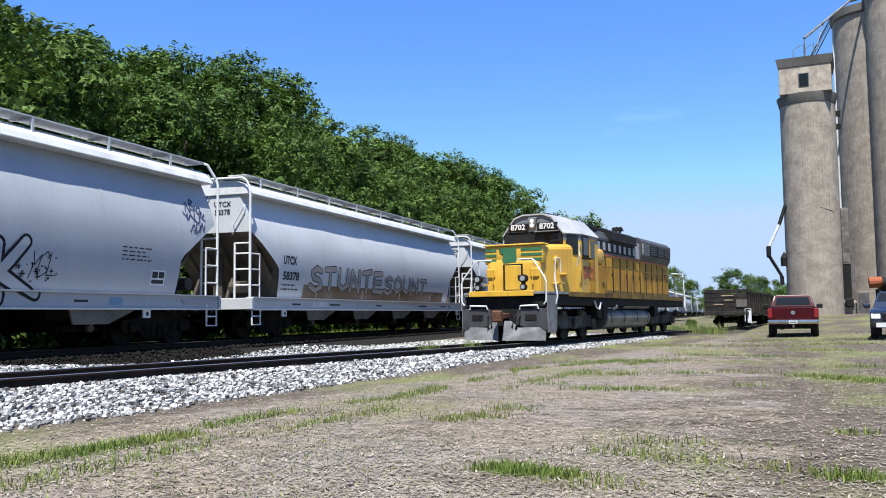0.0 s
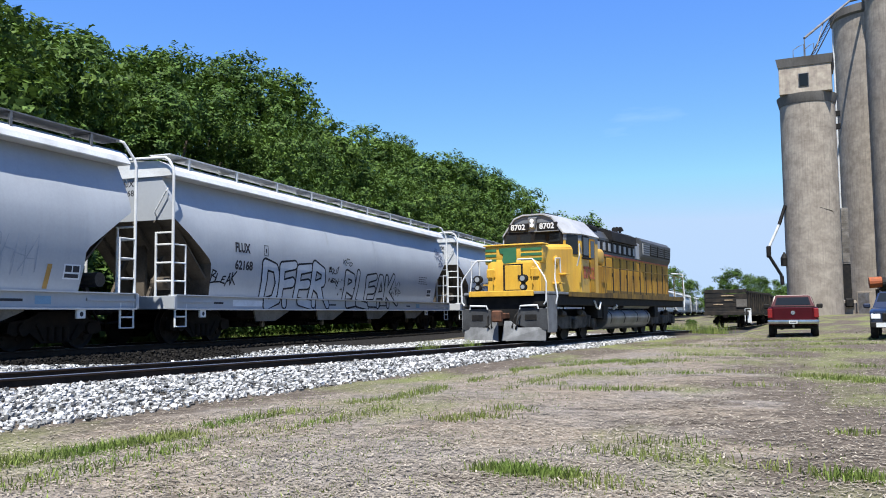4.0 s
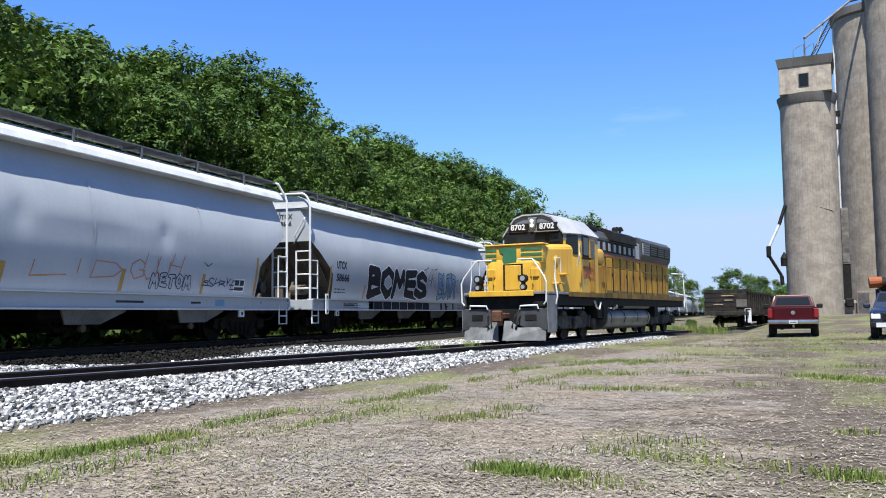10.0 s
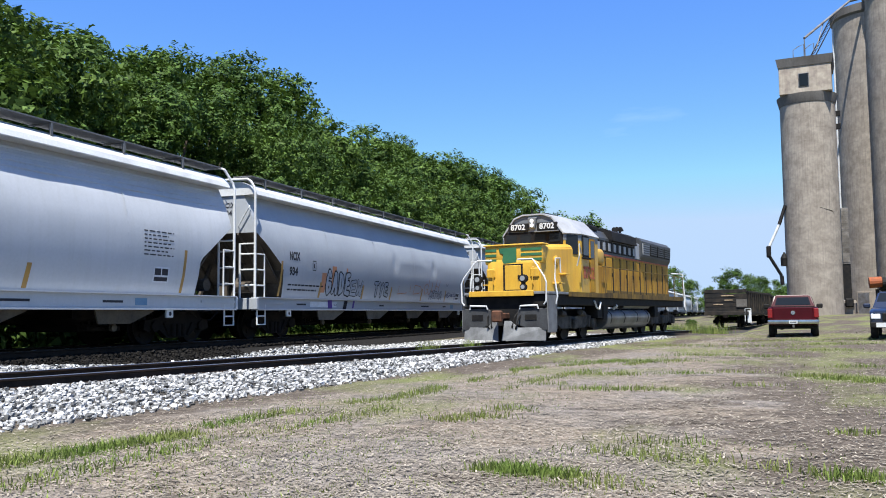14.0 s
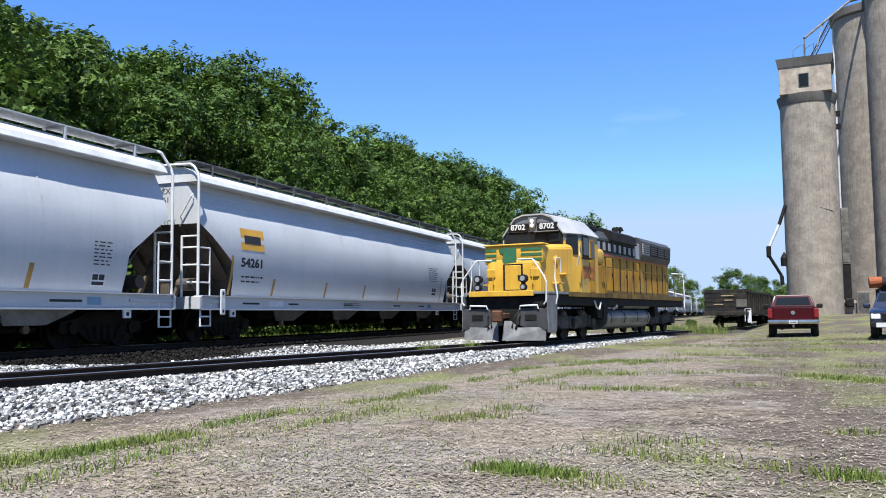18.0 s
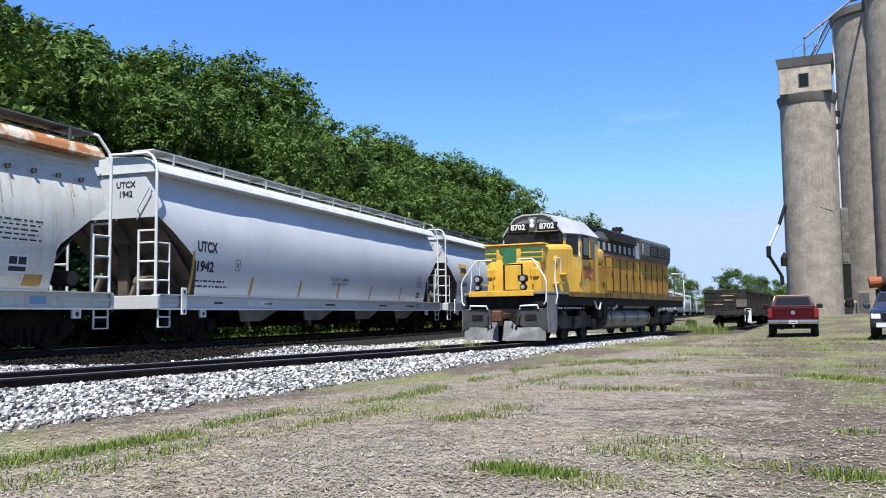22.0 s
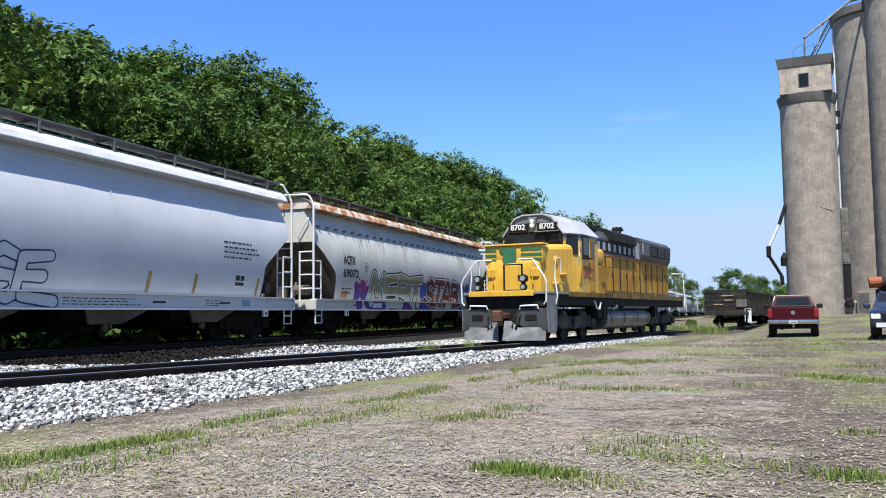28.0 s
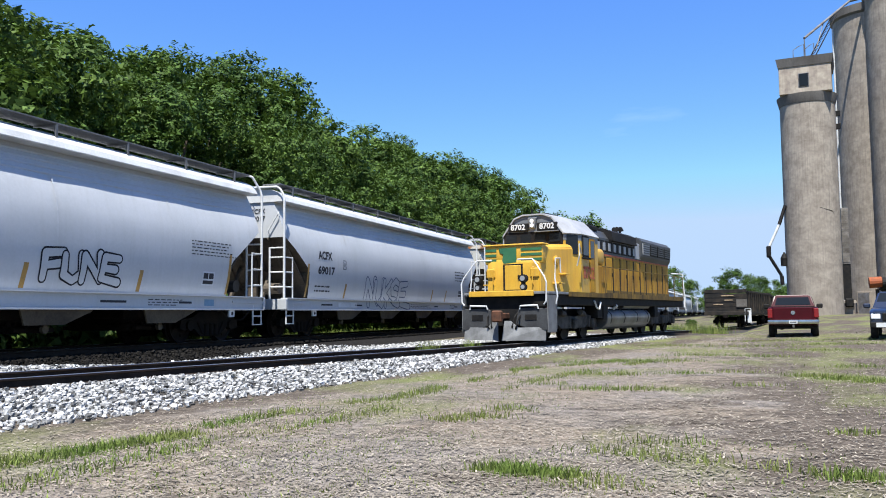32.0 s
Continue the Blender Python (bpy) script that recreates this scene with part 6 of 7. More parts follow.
                part("brake_shoe", prism(B(), [(c + dy + 0.52, 0.3), (c + dy + 0.62, 0.3), (c + dy + 0.66, 0.75), (c + dy + 0.56, 0.75)], "x", s * 0.75, s * 1.0), M_TRUCK, bog)
                part("sand_pipe", tube(B(), [(s * 1.05, c + dy - 0.7, 1.2), (s * 1.05, c + dy - 0.75, 0.6), (s * 0.85, c + dy - 0.6, 0.15)], 0.022, 6), M_TRUCK, bog)
    for y, zz in ((5.9, 1.3), (6.6, 1.25), (14.2, 1.3)):
        part("underframe_box", box(B(), 0.9, 1.42, y - 0.3, y + 0.3, zz - 0.55, zz + 0.25, 0.03), M_DARK, root)
    part("hanging_hose", tube(B(), [(1.5, 5.0, 1.4), (1.52, 5.2, 1.15), (1.52, 5.5, 1.08), (1.5, 5.75, 1.35)], 0.035, 6), M_WHITE, root)
    return root


locomotive()

# ---- grain elevator ----
def ring_bands(parent, r, z0, z1, step):
    """Slightly proud pour lines of the sliding form."""
    first = None
    for z in np.arange(z0, z1, step):
        if first is None:
            first = part("pour_line", lathe(B(), [(r - 0.05, 0), (r + 0.005, 0.02), (r + 0.005, 0.04), (r - 0.05, 0.065)], 64), M_CONC, parent, at=pose(0, 0, z))
        else:
            share("pour_line", first.data, parent, pose(0, 0, z))


def flare(a, b, z0, z1):
    """A square band that leans outwards to its top edge."""
    bm = B()
    lo = [bm.verts.new((x * a, y * a, z0)) for x, y in ((-1, -1), (1, -1), (1, 1), (-1, 1))]
    hi = [bm.verts.new((x * b, y * b, z1)) for x, y in ((-1, -1), (1, -1), (1, 1), (-1, 1))]
    for i in range(4):
        bm.faces.new((lo[i], lo[(i + 1) % 4], hi[(i + 1) % 4], hi[i]))
    bm.faces.new(lo[::-1])
    bm.faces.new(hi)
    return bm


def elevator():
    tx, ty = 6.0, 92.6
    tz = 0.75
    tower = thing("headhouse_tower", pose(tx, ty, tz), "round slip-formed concrete tower with a square headhouse and cornice", "tower")
    R = 2.57
    part("shaft", lathe(B(), [(R, -0.6), (R, 20.9)], 64), M_CONC, tower, smooth=True)
    ring_bands(tower, R, 1.2, 20.5, 1.22)
    part("cornice", lathe(B(), [(R - 0.1, 20.85), (R + 0.05, 20.87), (R + 0.26, 21.70), (R + 0.26, 21.78), (R - 0.1, 21.80)], 64), M_CORN, tower, smooth=True)
    rot = Matrix.Rotation(radians(-6), 4, "Z")
    hh = part("headhouse", box(B(), -2.38, 2.38, -2.38, 2.38, 21.8, 24.55, 0.03), M_CONCL, tower, at=rot)
    part("parapet", flare(2.45, 2.62, 24.5, 25.35), M_CORN, tower, at=rot)
    part("window", box(B(), -0.60, 0.38, -2.43, -2.382, 22.4, 23.75, 0.02), M_SPOUT, tower, at=rot)
    part("window_pane", box(B(), -0.52, 0.30, -2.46, -2.432, 22.48, 23.67), M_GLASS, tower, at=rot)
    part("crack", tube(B(), [(0.6, -R + 0.06, 10.4), (1.2, -R + 0.28, 10.2), (1.9, -R + 0.74, 10.0)], 0.02, 5), M_DARK, tower, "dark crack")
    # roof rail and hatch hoops
    for a, b, z in ((-1.2, -0.2, 25.35), (-0.1, 0.7, 25.35)):
        part("roof_hoop", tube(B(), [(a, -2.2, z), (a, -2.2, z + 0.8), ((a + b) / 2, -2.2, z + 1.15), (b, -2.2, z + 1.3), (b, -2.2, z)], 0.04, 6), M_SPOUT, tower)
    # side brackets on the cornice and a spout clamp
    for dz in (20.2, 18.9):
        part("bracket", box(B(), R - 0.05, R + 0.42, -0.15, 0.15, dz - 0.55, dz, 0.03), M_DARK, tower)
    part("hopper_cone", lathe(B(), [(0.05, 5.1), (0.34, 4.9), (0.36, 5.7), (0.05, 6.3)], 10, "z", (-R - 0.15, -0.4, 0)), M_DARK, tower)

    # bins
    bins = []
    for k, (bx, by, br, top) in enumerate(((13.7, 102.0, 4.2, 31.8), (15.6, 98.0, 3.3, 33.0), (21.0, 103.0, 3.3, 33.0))):
        s = thing("grain_silo", pose(bx, by, tz), "tall weathered concrete grain silo joined to its neighbour", "silo", "grain silos")
        part("shaft", lathe(B(), [(br, -0.6), (br, top)], 64), M_CONC, s, smooth=True)
        ring_bands(s, br, 1.0, top - 0.4, 1.22)
        part("cornice", lathe(B(), [(br - 0.1, top - 0.2), (br + 0.22, top + 0.1), (br + 0.22, top + 0.9), (br - 0.1, top + 0.95)], 64), M_CORN, s, smooth=True)
        bins.append(s)
    part("standpipe", rod(B(), (-4.2, -0.6, 0.0), (-4.2, -0.6, 31.2), 0.12, 10), M_WHITE, bins[0], "white vertical pipe")
    # conveyor bridge from headhouse to the bins
    br = thing("conveyor_bridge", Matrix(), "dark steel lattice conveyor sloping up to the silos", "conveyor")
    a0, a1 = Vector((5.87, 90.4, 28.0)), Vector((10.6, 95.2, 32.8))
    b0, b1 = Vector((6.55, 90.8, 26.1)), Vector((8.9, 93.2, 30.8))
    part("spout", rod(B(), a0, a1, 0.12, 10), M_SPOUT, br, "grey grain spout")
    for d in (-0.22, 0.22):
        part("chord", rod(B(), b0 + Vector((d, 0, 0)), b1 + Vector((d, 0, 0)), 0.06, 6), M_DARK, br)
    for t in np.linspace(0.05, 0.95, 12):
        p = b0.lerp(b1, t)
        part("rung", rod(B(), p + Vector((-0.22, 0, 0)), p + Vector((0.22, 0, 0.35)), 0.035, 5), M_DARK, br)
    part("brace", rod(B(), b0.lerp(b1, 0.15), a0.lerp(a1, 0.42), 0.045, 6), M_SPOUT, br)
    part("strut", rod(B(), a0, Vector((5.9, 90.5, 26.1)), 0.05, 6), M_SPOUT, br)
    part("upper_chord", rod(B(), a1, Vector((13.0, 98.5, 34.2)), 0.15, 8), M_SPOUT, br)
    # loading spout with an elbow on the track side of the tower
    sp = thing("loading_spout", pose(tx, ty, tz), "bent metal loading spout hanging off the tower", "spout")
    part("upper_pipe", rod(B(), (-2.46, -1.0, 10.9), (-3.1, -1.4, 9.0), 0.17, 10), M_DARK, sp)
    part("pipe", rod(B(), (-3.1, -1.4, 9.0), (-4.15, -1.6, 6.7), 0.13, 10), M_WHITE, sp)
    part("elbow", box(B(), -4.40, -3.95, -1.8, -1.4, 5.7, 6.9, 0.15, 2), M_DARK, sp)
    part("lower_pipe", rod(B(), (-4.15, -1.6, 5.9), (-3.05, -1.3, 3.9), 0.16, 10), M_DARK, sp)
    part("nozzle", rod(B(), (-3.05, -1.3, 3.9), (-3.0, -1.3, 3.0), 0.19, 10), M_DARK, sp)
    # shed between tower and silos
    sh = thing("elevator_annex", pose(tx + 3.05, ty + 1.6, tz), "narrow corrugated annex between tower and silos", "shed")
    part("siding", box(B(), -0.32, 0.32, -0.6, 2.5, 5.0, 10.6, 0.02), M_SPOUT, sh)
    for zz in np.arange(5.2, 10.5, 0.3):
        part("siding_board", box(B(), -0.33, 0.33, -0.63, -0.6, zz, zz + 0.26), M_WOOD, sh)
    part("door_opening", box(B(), -0.34, 0.36, -0.55, 2.4, 1.5, 5.0), M_DARK, sh)
    part("lintel", box(B(), -0.45, 0.7, -0.8, 2.4, 1.15, 1.4, 0.02), M_CONCL, sh)
    part("base", box(B(), -0.4, 0.5, -0.5, 2.4, -0.6, 1.15, 0.02), M_CONC, sh)
    part("rubber_chute", box(B(), -0.3, 0.45, -1.0, -0.55, 0.75, 1.6, 0.1), M_DARK, sh)
    dr = thing("silo_door", pose(11.0, 98.6, tz, 0, 0, -38), "grey steel door at the foot of the silo", "door")
    part("frame", box(B(), -0.75, 0.75, -0.05, 0.3, -0.3, 2.35, 0.02), M_CONC, dr)
    part("panel", box(B(), -0.6, 0.6, -0.08, -0.04, -0.3, 2.2, 0.01), M_SPOUT, dr)
    # auger motor beside the parked vehicle
    au = thing("auger_motor", pose(8.3, 66.6, 0.62), "orange auger motor on a dark steel stand", "auger")
    part("stand", rod(B(), (0, 0, -0.3), (0, 0, 2.0), 0.12, 8), M_DARK, au)
    part("housing", rod(B(), (-0.5, 0, 2.45), (0.3, 0, 2.5), 0.38, 14), mat("orange_paint", (0.26, 0.075, 0.03), 0.7, 0, (0.17, 0.06, 0.035), 0.4, 3, 30, 0.15), au)
    part("guard", rod(B(), (0.3, -0.1, 2.4), (1.3, -0.1, 2.4), 0.40, 14), M_DARK, au)
    part("cap", rod(B(), (0.65, -0.5, 2.45), (1.05, -0.5, 2.45), 0.26, 12), M_WHITE, au)
    part("tube", rod(B(), (0.2, 0, 2.1), (2.6, 0.4, 0.4), 0.16, 8), M_DARK, au)


elevator()

# ---- parked vehicles ----
def wheel(parent, x, y, r=0.38, w=0.25):
    s = 1 if x > 0 else -1
    ty = part("tyre", lathe(B(), [(r * 0.62, s * w), (r * 0.93, s * w), (r, s * w * 0.8), (r, s * w * 0.15), (r * 0.93, 0), (r * 0.62, 0)], 24, "x"), M_TYRE, parent, at=pose(x - s * w, y, r), smooth=True)
    part("rim", lathe(B(), [(r * 0.10, s * (w * 0.9)), (r * 0.62, s * (w * 0.8)), (r * 0.62, s * w * 0.3), (r * 0.1, s * w * 0.5)], 16, "x"), M_CHROME, ty)


def pickup():
    """Seen from behind: origin under the tailgate."""
    x, y = 1.62, 38.7
    t = thing("pickup_truck", pose(x, y, ground_z(x, y + 1) - 0.01, 0, 0, -2.5), "maroon crew-cab pickup truck with chrome bumper, parked on the grass", "pickup truck")
    bm = B()
    sec = [(0.0, 0.93, 0.52, 1.22), (0.10, 0.99, 0.50, 1.27), (1.0, 1.0, 0.48, 1.27), (3.8, 1.0, 0.48, 1.24), (5.2, 0.97, 0.5, 1.14), (5.65, 0.85, 0.55, 1.02)]
    rows = []
    for yy, w, lo, hi in sec:
        rows.append([bm.verts.new(v) for v in ((-w * 0.96, yy, lo), (-w, yy, (lo + hi) / 2), (-w * 0.97, yy, hi), (w * 0.97, yy, hi), (w, yy, (lo + hi) / 2), (w * 0.96, yy, lo))])
    for a, b in zip(rows, rows[1:]):
        for i in range(6):
            bm.faces.new((a[i], b[i], b[(i + 1) % 6], a[(i + 1) % 6]))
    bm.faces.new(rows[0][::-1])
    bm.faces.new(rows[-1])
    bmesh.ops.bevel(bm, geom=list(bm.edges), offset=0.03, segments=2, affect="EDGES")
    part("body", bm, M_MAROON, t, smooth=True)
    part("tailgate", box(B(), -0.78, 0.78, -0.025, 0.03, 0.68, 1.25, 0.03, 2), M_MAROON, t)
    part("tailgate_badge", rod(B(), (0, -0.04, 1.03), (0, -0.02, 1.03), 0.085, 14), M_CHROME, t)
    bm = B()
    lo = [(-0.90, 1.55, 1.25), (0.90, 1.55, 1.25), (0.90, 3.9, 1.24), (-0.90, 3.9, 1.24)]
    hi = [(-0.72, 1.80, 1.80), (0.72, 1.80, 1.80), (0.72, 3.2, 1.80), (-0.72, 3.2, 1.80)]
    a, b = [bm.verts.new(v) for v in lo], [bm.verts.new(v) for v in hi]
    for i in range(4):
        bm.faces.new((a[i], a[(i + 1) % 4], b[(i + 1) % 4], b[i]))
    bm.faces.new(b)
    bm.faces.new(a[::-1])
    bmesh.ops.bevel(bm, geom=list(bm.edges), offset=0.06, segments=3, affect="EDGES")
    cab = part("cab", bm, M_MAROON, t, smooth=True)
    back = lambda z: 1.55 + (z - 1.25) * 0.4545
    bm = face(B(), [(-0.72, back(1.36), 1.36), (0.72, back(1.36), 1.36), (0.63, back(1.69), 1.69), (-0.63, back(1.69), 1.69)])
    part("rear_window", bm, M_GLASS, t, at=pose(0, -0.012, 0.004))
    # dark slab added over the sunlit body top, standing for the shaded bed
    part("bed_cover", box(B(), -0.86, 0.86, 0.10, 1.50, 1.262, 1.285, 0.01), M_DARK, t)
    for s in (-1, 1):
        part("side_window", face(B(), [(s * 0.895, 1.85, 1.33), (s * 0.895, 3.6, 1.33), (s * 0.775, 3.1, 1.72), (s * 0.775, 1.95, 1.72)]), M_GLASS, t)
        part("mirror", box(B(), min(s * 0.98, s * 1.24), max(s * 0.98, s * 1.24), 3.25, 3.37, 1.22, 1.42, 0.04), M_DARK, t)
        part("tail_lamp", box(B(), min(s * 0.80, s * 0.985), max(s * 0.80, s * 0.985), -0.02, 0.06, 0.82, 1.20, 0.02), M_LAMP, t)
        for yy in (1.05, 4.7):
            wheel(t, s * 0.98, yy)
    bump = part("bumper", box(B(), -0.99, 0.99, -0.20, -0.03, 0.56, 0.74, 0.04, 2), M_CHROME, t, "chrome rear bumper", smooth=True)
    part("plate", box(B(), -0.16, 0.16, -0.222, -0.203, 0.585, 0.70), M_WHITE, bump)
    part("plate_bar", box(B(), -0.12, 0.12, -0.226, -0.222, 0.62, 0.665), M_BLACK, bump)
    part("tow_ball", rod(B(), (0, -0.30, 0.42), (0, -0.30, 0.54), 0.045, 10), M_CHROME, t)
    part("hitch", box(B(), -0.05, 0.05, -0.30, 0.3, 0.38, 0.44), M_DARK, t)
    part("underbody", box(B(), -0.80, 0.80, 0.1, 5.3, 0.36, 0.55, 0.03), M_DARK, t)
    part("muffler", rod(B(), (-0.45, 0.2, 0.40), (-0.45, 1.0, 0.40), 0.09, 10), M_DARK, t)


def parked_front():
    """Seen from the front: origin under the grille."""
    t = thing("parked_pickup", pose(4.92, 34.1, ground_z(6.5, 35) - 0.01, 0, 0, -9), "dark blue pickup truck with its nose towards the tracks", "pickup truck")
    bm = B()
    sec = [(0.0, 0.90, 0.5, 0.98), (0.15, 0.96, 0.45, 1.06), (1.3, 0.98, 0.45, 1.16), (5.2, 0.98, 0.45, 1.24)]
    rows = [[bm.verts.new(v) for v in ((-w, yy, lo), (-w, yy, hi - 0.08), (-w + 0.1, yy, hi), (w - 0.1, yy, hi), (w, yy, hi - 0.08), (w, yy, lo))] for yy, w, lo, hi in sec]
    for a, b in zip(rows, rows[1:]):
        for i in range(6):
            bm.faces.new((a[i], b[i], b[(i + 1) % 6], a[(i + 1) % 6]))
    bm.faces.new(rows[0][::-1])
    bm.faces.new(rows[-1])
    bmesh.ops.bevel(bm, geom=list(bm.edges), offset=0.03, segments=2, affect="EDGES")
    part("body", bm, M_NAVY, t, smooth=True)
    bm = B()
    a = [bm.verts.new(v) for v in ((-0.9, 1.3, 1.14), (0.9, 1.3, 1.14), (0.9, 3.6, 1.2), (-0.9, 3.6, 1.2))]
    b = [bm.verts.new(v) for v in ((-0.70, 2.0, 1.74), (0.70, 2.0, 1.74), (0.72, 3.3, 1.76), (-0.72, 3.3, 1.76))]
    for i in range(4):
        bm.faces.new((a[i], a[(i + 1) % 4], b[(i + 1) % 4], b[i]))
    bm.faces.new(b)
    bmesh.ops.bevel(bm, geom=list(bm.edges), offset=0.05, segments=2, affect="EDGES")
    part("cab", bm, M_NAVY, t, smooth=True)
    part("windscreen", face(B(), [(-0.80, 1.39, 1.215), (0.80, 1.39, 1.215), (0.66, 1.93, 1.685), (-0.66, 1.93, 1.685)]), M_GLASS, t)
    part("grille", box(B(), -0.55, 0.55, -0.03, 0.03, 0.66, 0.94, 0.02), M_DARK, t)
    part("bumper", box(B(), -0.95, 0.95, -0.12, 0.05, 0.42, 0.62, 0.04, 2), M_DARK, t)
    part("plate", box(B(), -0.75, -0.42, -0.135, -0.12, 0.44, 0.60), M_WHITE, t)
    for s in (-1, 1):
        part("headlamp", box(B(), min(s * 0.60, s * 0.92), max(s * 0.60, s * 0.92), -0.02, 0.05, 0.72, 0.92, 0.03), M_CLEAR, t)
        part("mirror", box(B(), min(s * 0.98, s * 1.22), max(s * 0.98, s * 1.22), 1.55, 1.66, 1.12, 1.30, 0.04), M_NAVY, t)
        for yy in (0.95, 4.3):
            wheel(t, s * 0.97, yy)


pickup()
parked_front()


def gondola(m, ln, label):
    """Old gondola, origin on the rail under its near end."""
    g = thing("gondola_car", m, label, "gondola car", "old gondolas")
    part("floor", box(B(), -1.5, 1.5, 0, ln, 1.05, 1.2), M_GONDOLA, g)
    for s in (-1, 1):
        part("side_wall", box(B(), s * 1.5 - 0.03, s * 1.5 + 0.03, 0.05, ln - 0.05, 1.2, 2.62), M_GONDOLA, g)
        part("top_chord", box(B(), s * 1.52 - 0.08, s * 1.52 + 0.08, 0, ln, 2.60, 2.74, 0.02), M_GONDOLA, g)
        part("side_sill", box(B(), s * 1.5 - 0.08, s * 1.5 + 0.08, 0, ln, 0.95, 1.22, 0.02), M_GONDOLA, g)
        for y in np.arange(0.5, ln, 1.25):
            part("side_post", box(B(), min(s * 1.53, s * 1.64), max(s * 1.53, s * 1.64), y - 0.06, y + 0.06, 1.0, 2.62, 0.01), M_GONDOLA, g)
    for y in (0.02, ln - 0.08):
        for k, zz in enumerate(np.arange(1.22, 2.6, 0.34)):
            part("end_board", box(B(), -1.48, 1.48, y, y + 0.06, zz, zz + 0.27, 0.01), M_GONDOLA, g)
    for a, b, zz in ((-0.35, 0.55, 2.35), (-0.1, 0.5, 2.02), (-0.9, -0.2, 1.7)):
        part("bare_wood_patch", box(B(), a, b, -0.012, 0.02, zz, zz + 0.07), mat("bleached_board", (0.42, 0.32, 0.20), 0.9, 0, (0.25, 0.18, 0.12), 0.5, 5, 30, 0.2), g)
    part("end_sill", box(B(), -1.6, 1.6, -0.12, 0.06, 0.92, 1.2, 0.02), M_GONDOLA, g)
    part("placard", box(B(), 0.75, 1.5, -0.06, -0.03, 1.55, 2.1), M_WOOD, g, "pale grey placard board")
    part("coupler", box(B(), -0.14, 0.14, -0.7, 0.0, 0.72, 0.98, 0.04), M_TRUCK, g)
    part("ladder", tube(B(), [(1.35, -0.1, 0.45), (1.35, -0.1, 1.4), (1.75, 0.05, 1.4), (1.75, 0.05, 0.45)], 0.03, 6), M_WHITE, g)
    part("drop_cloth", box(B(), 1.50, 1.78, 0.0, 0.04, 0.35, 1.25, 0.015), M_WHITE, g, "white plastic sheet on the corner")
    for c in (1.9, ln - 1.9):
        make_bogie(g, c)
        for d in (-0.89, 0.89):
            make_axle(g, c + d)
    return g


gx, gz, gh = siding(68.0)
gondola(pose(gx, 68.0, gz, 0, 0, -math.degrees(gh)), 15.5, "old dark rusty gondola car with boarded end on the siding")
gx, gz, gh = siding(86.0)
gondola(pose(gx, 86.0, gz, 0, 0, -math.degrees(gh)), 15.5, "old dark gondola car standing behind another")

# ---- ballast stones, straw and grass ----
def stones(name, centres, sizes, seed, material, label):
    rng = np.random.default_rng(seed)
    n = len(centres)
    cube = np.array([(-1, -1, -1), (1, -1, -1), (1, 1, -1), (-1, 1, -1), (-1, -1, 1), (1, -1, 1), (1, 1, 1), (-1, 1, 1)], float)
    V = cube[None] * rng.uniform(0.45, 1.0, (n, 8, 1)) * rng.uniform(0.6, 1.2, (n, 1, 3))
    a, b = rng.uniform(0, 6.28, n), rng.uniform(-0.6, 0.6, n)
    ca, sa, cb, sb = np.cos(a), np.sin(a), np.cos(b), np.sin(b)
    x = V[:, :, 0] * ca[:, None] - V[:, :, 1] * sa[:, None]
    y = V[:, :, 0] * sa[:, None] + V[:, :, 1] * ca[:, None]
    z = V[:, :, 2] * 0.75
    V = np.stack([x, y * cb[:, None] - z * sb[:, None], y * sb[:, None] + z * cb[:, None]], 2) * np.asarray(sizes)[:, None, None] + np.asarray(centres)[:, None, :]
    Q = np.array([(0, 3, 2, 1), (4, 5, 6, 7), (0, 1, 5, 4), (1, 2, 6, 5), (2, 3, 7, 6), (3, 0, 4, 7)])
    F = (np.arange(n)[:, None, None] * 8 + Q[None]).reshape(-1, 4)
    return tagged(raw(name, V.reshape(-1, 3).tolist(), F.tolist(), material), label, "ballast", kind="stuff")


def siding_table():
    ys = np.arange(-6, 66, 0.5)
    t = [siding(float(y)) for y in ys]
    return ys, np.array([p[0] for p in t]), np.array([p[1] for p in t]), np.array([p[2] for p in t])


SY, SX, SZ, SH = siding_table()


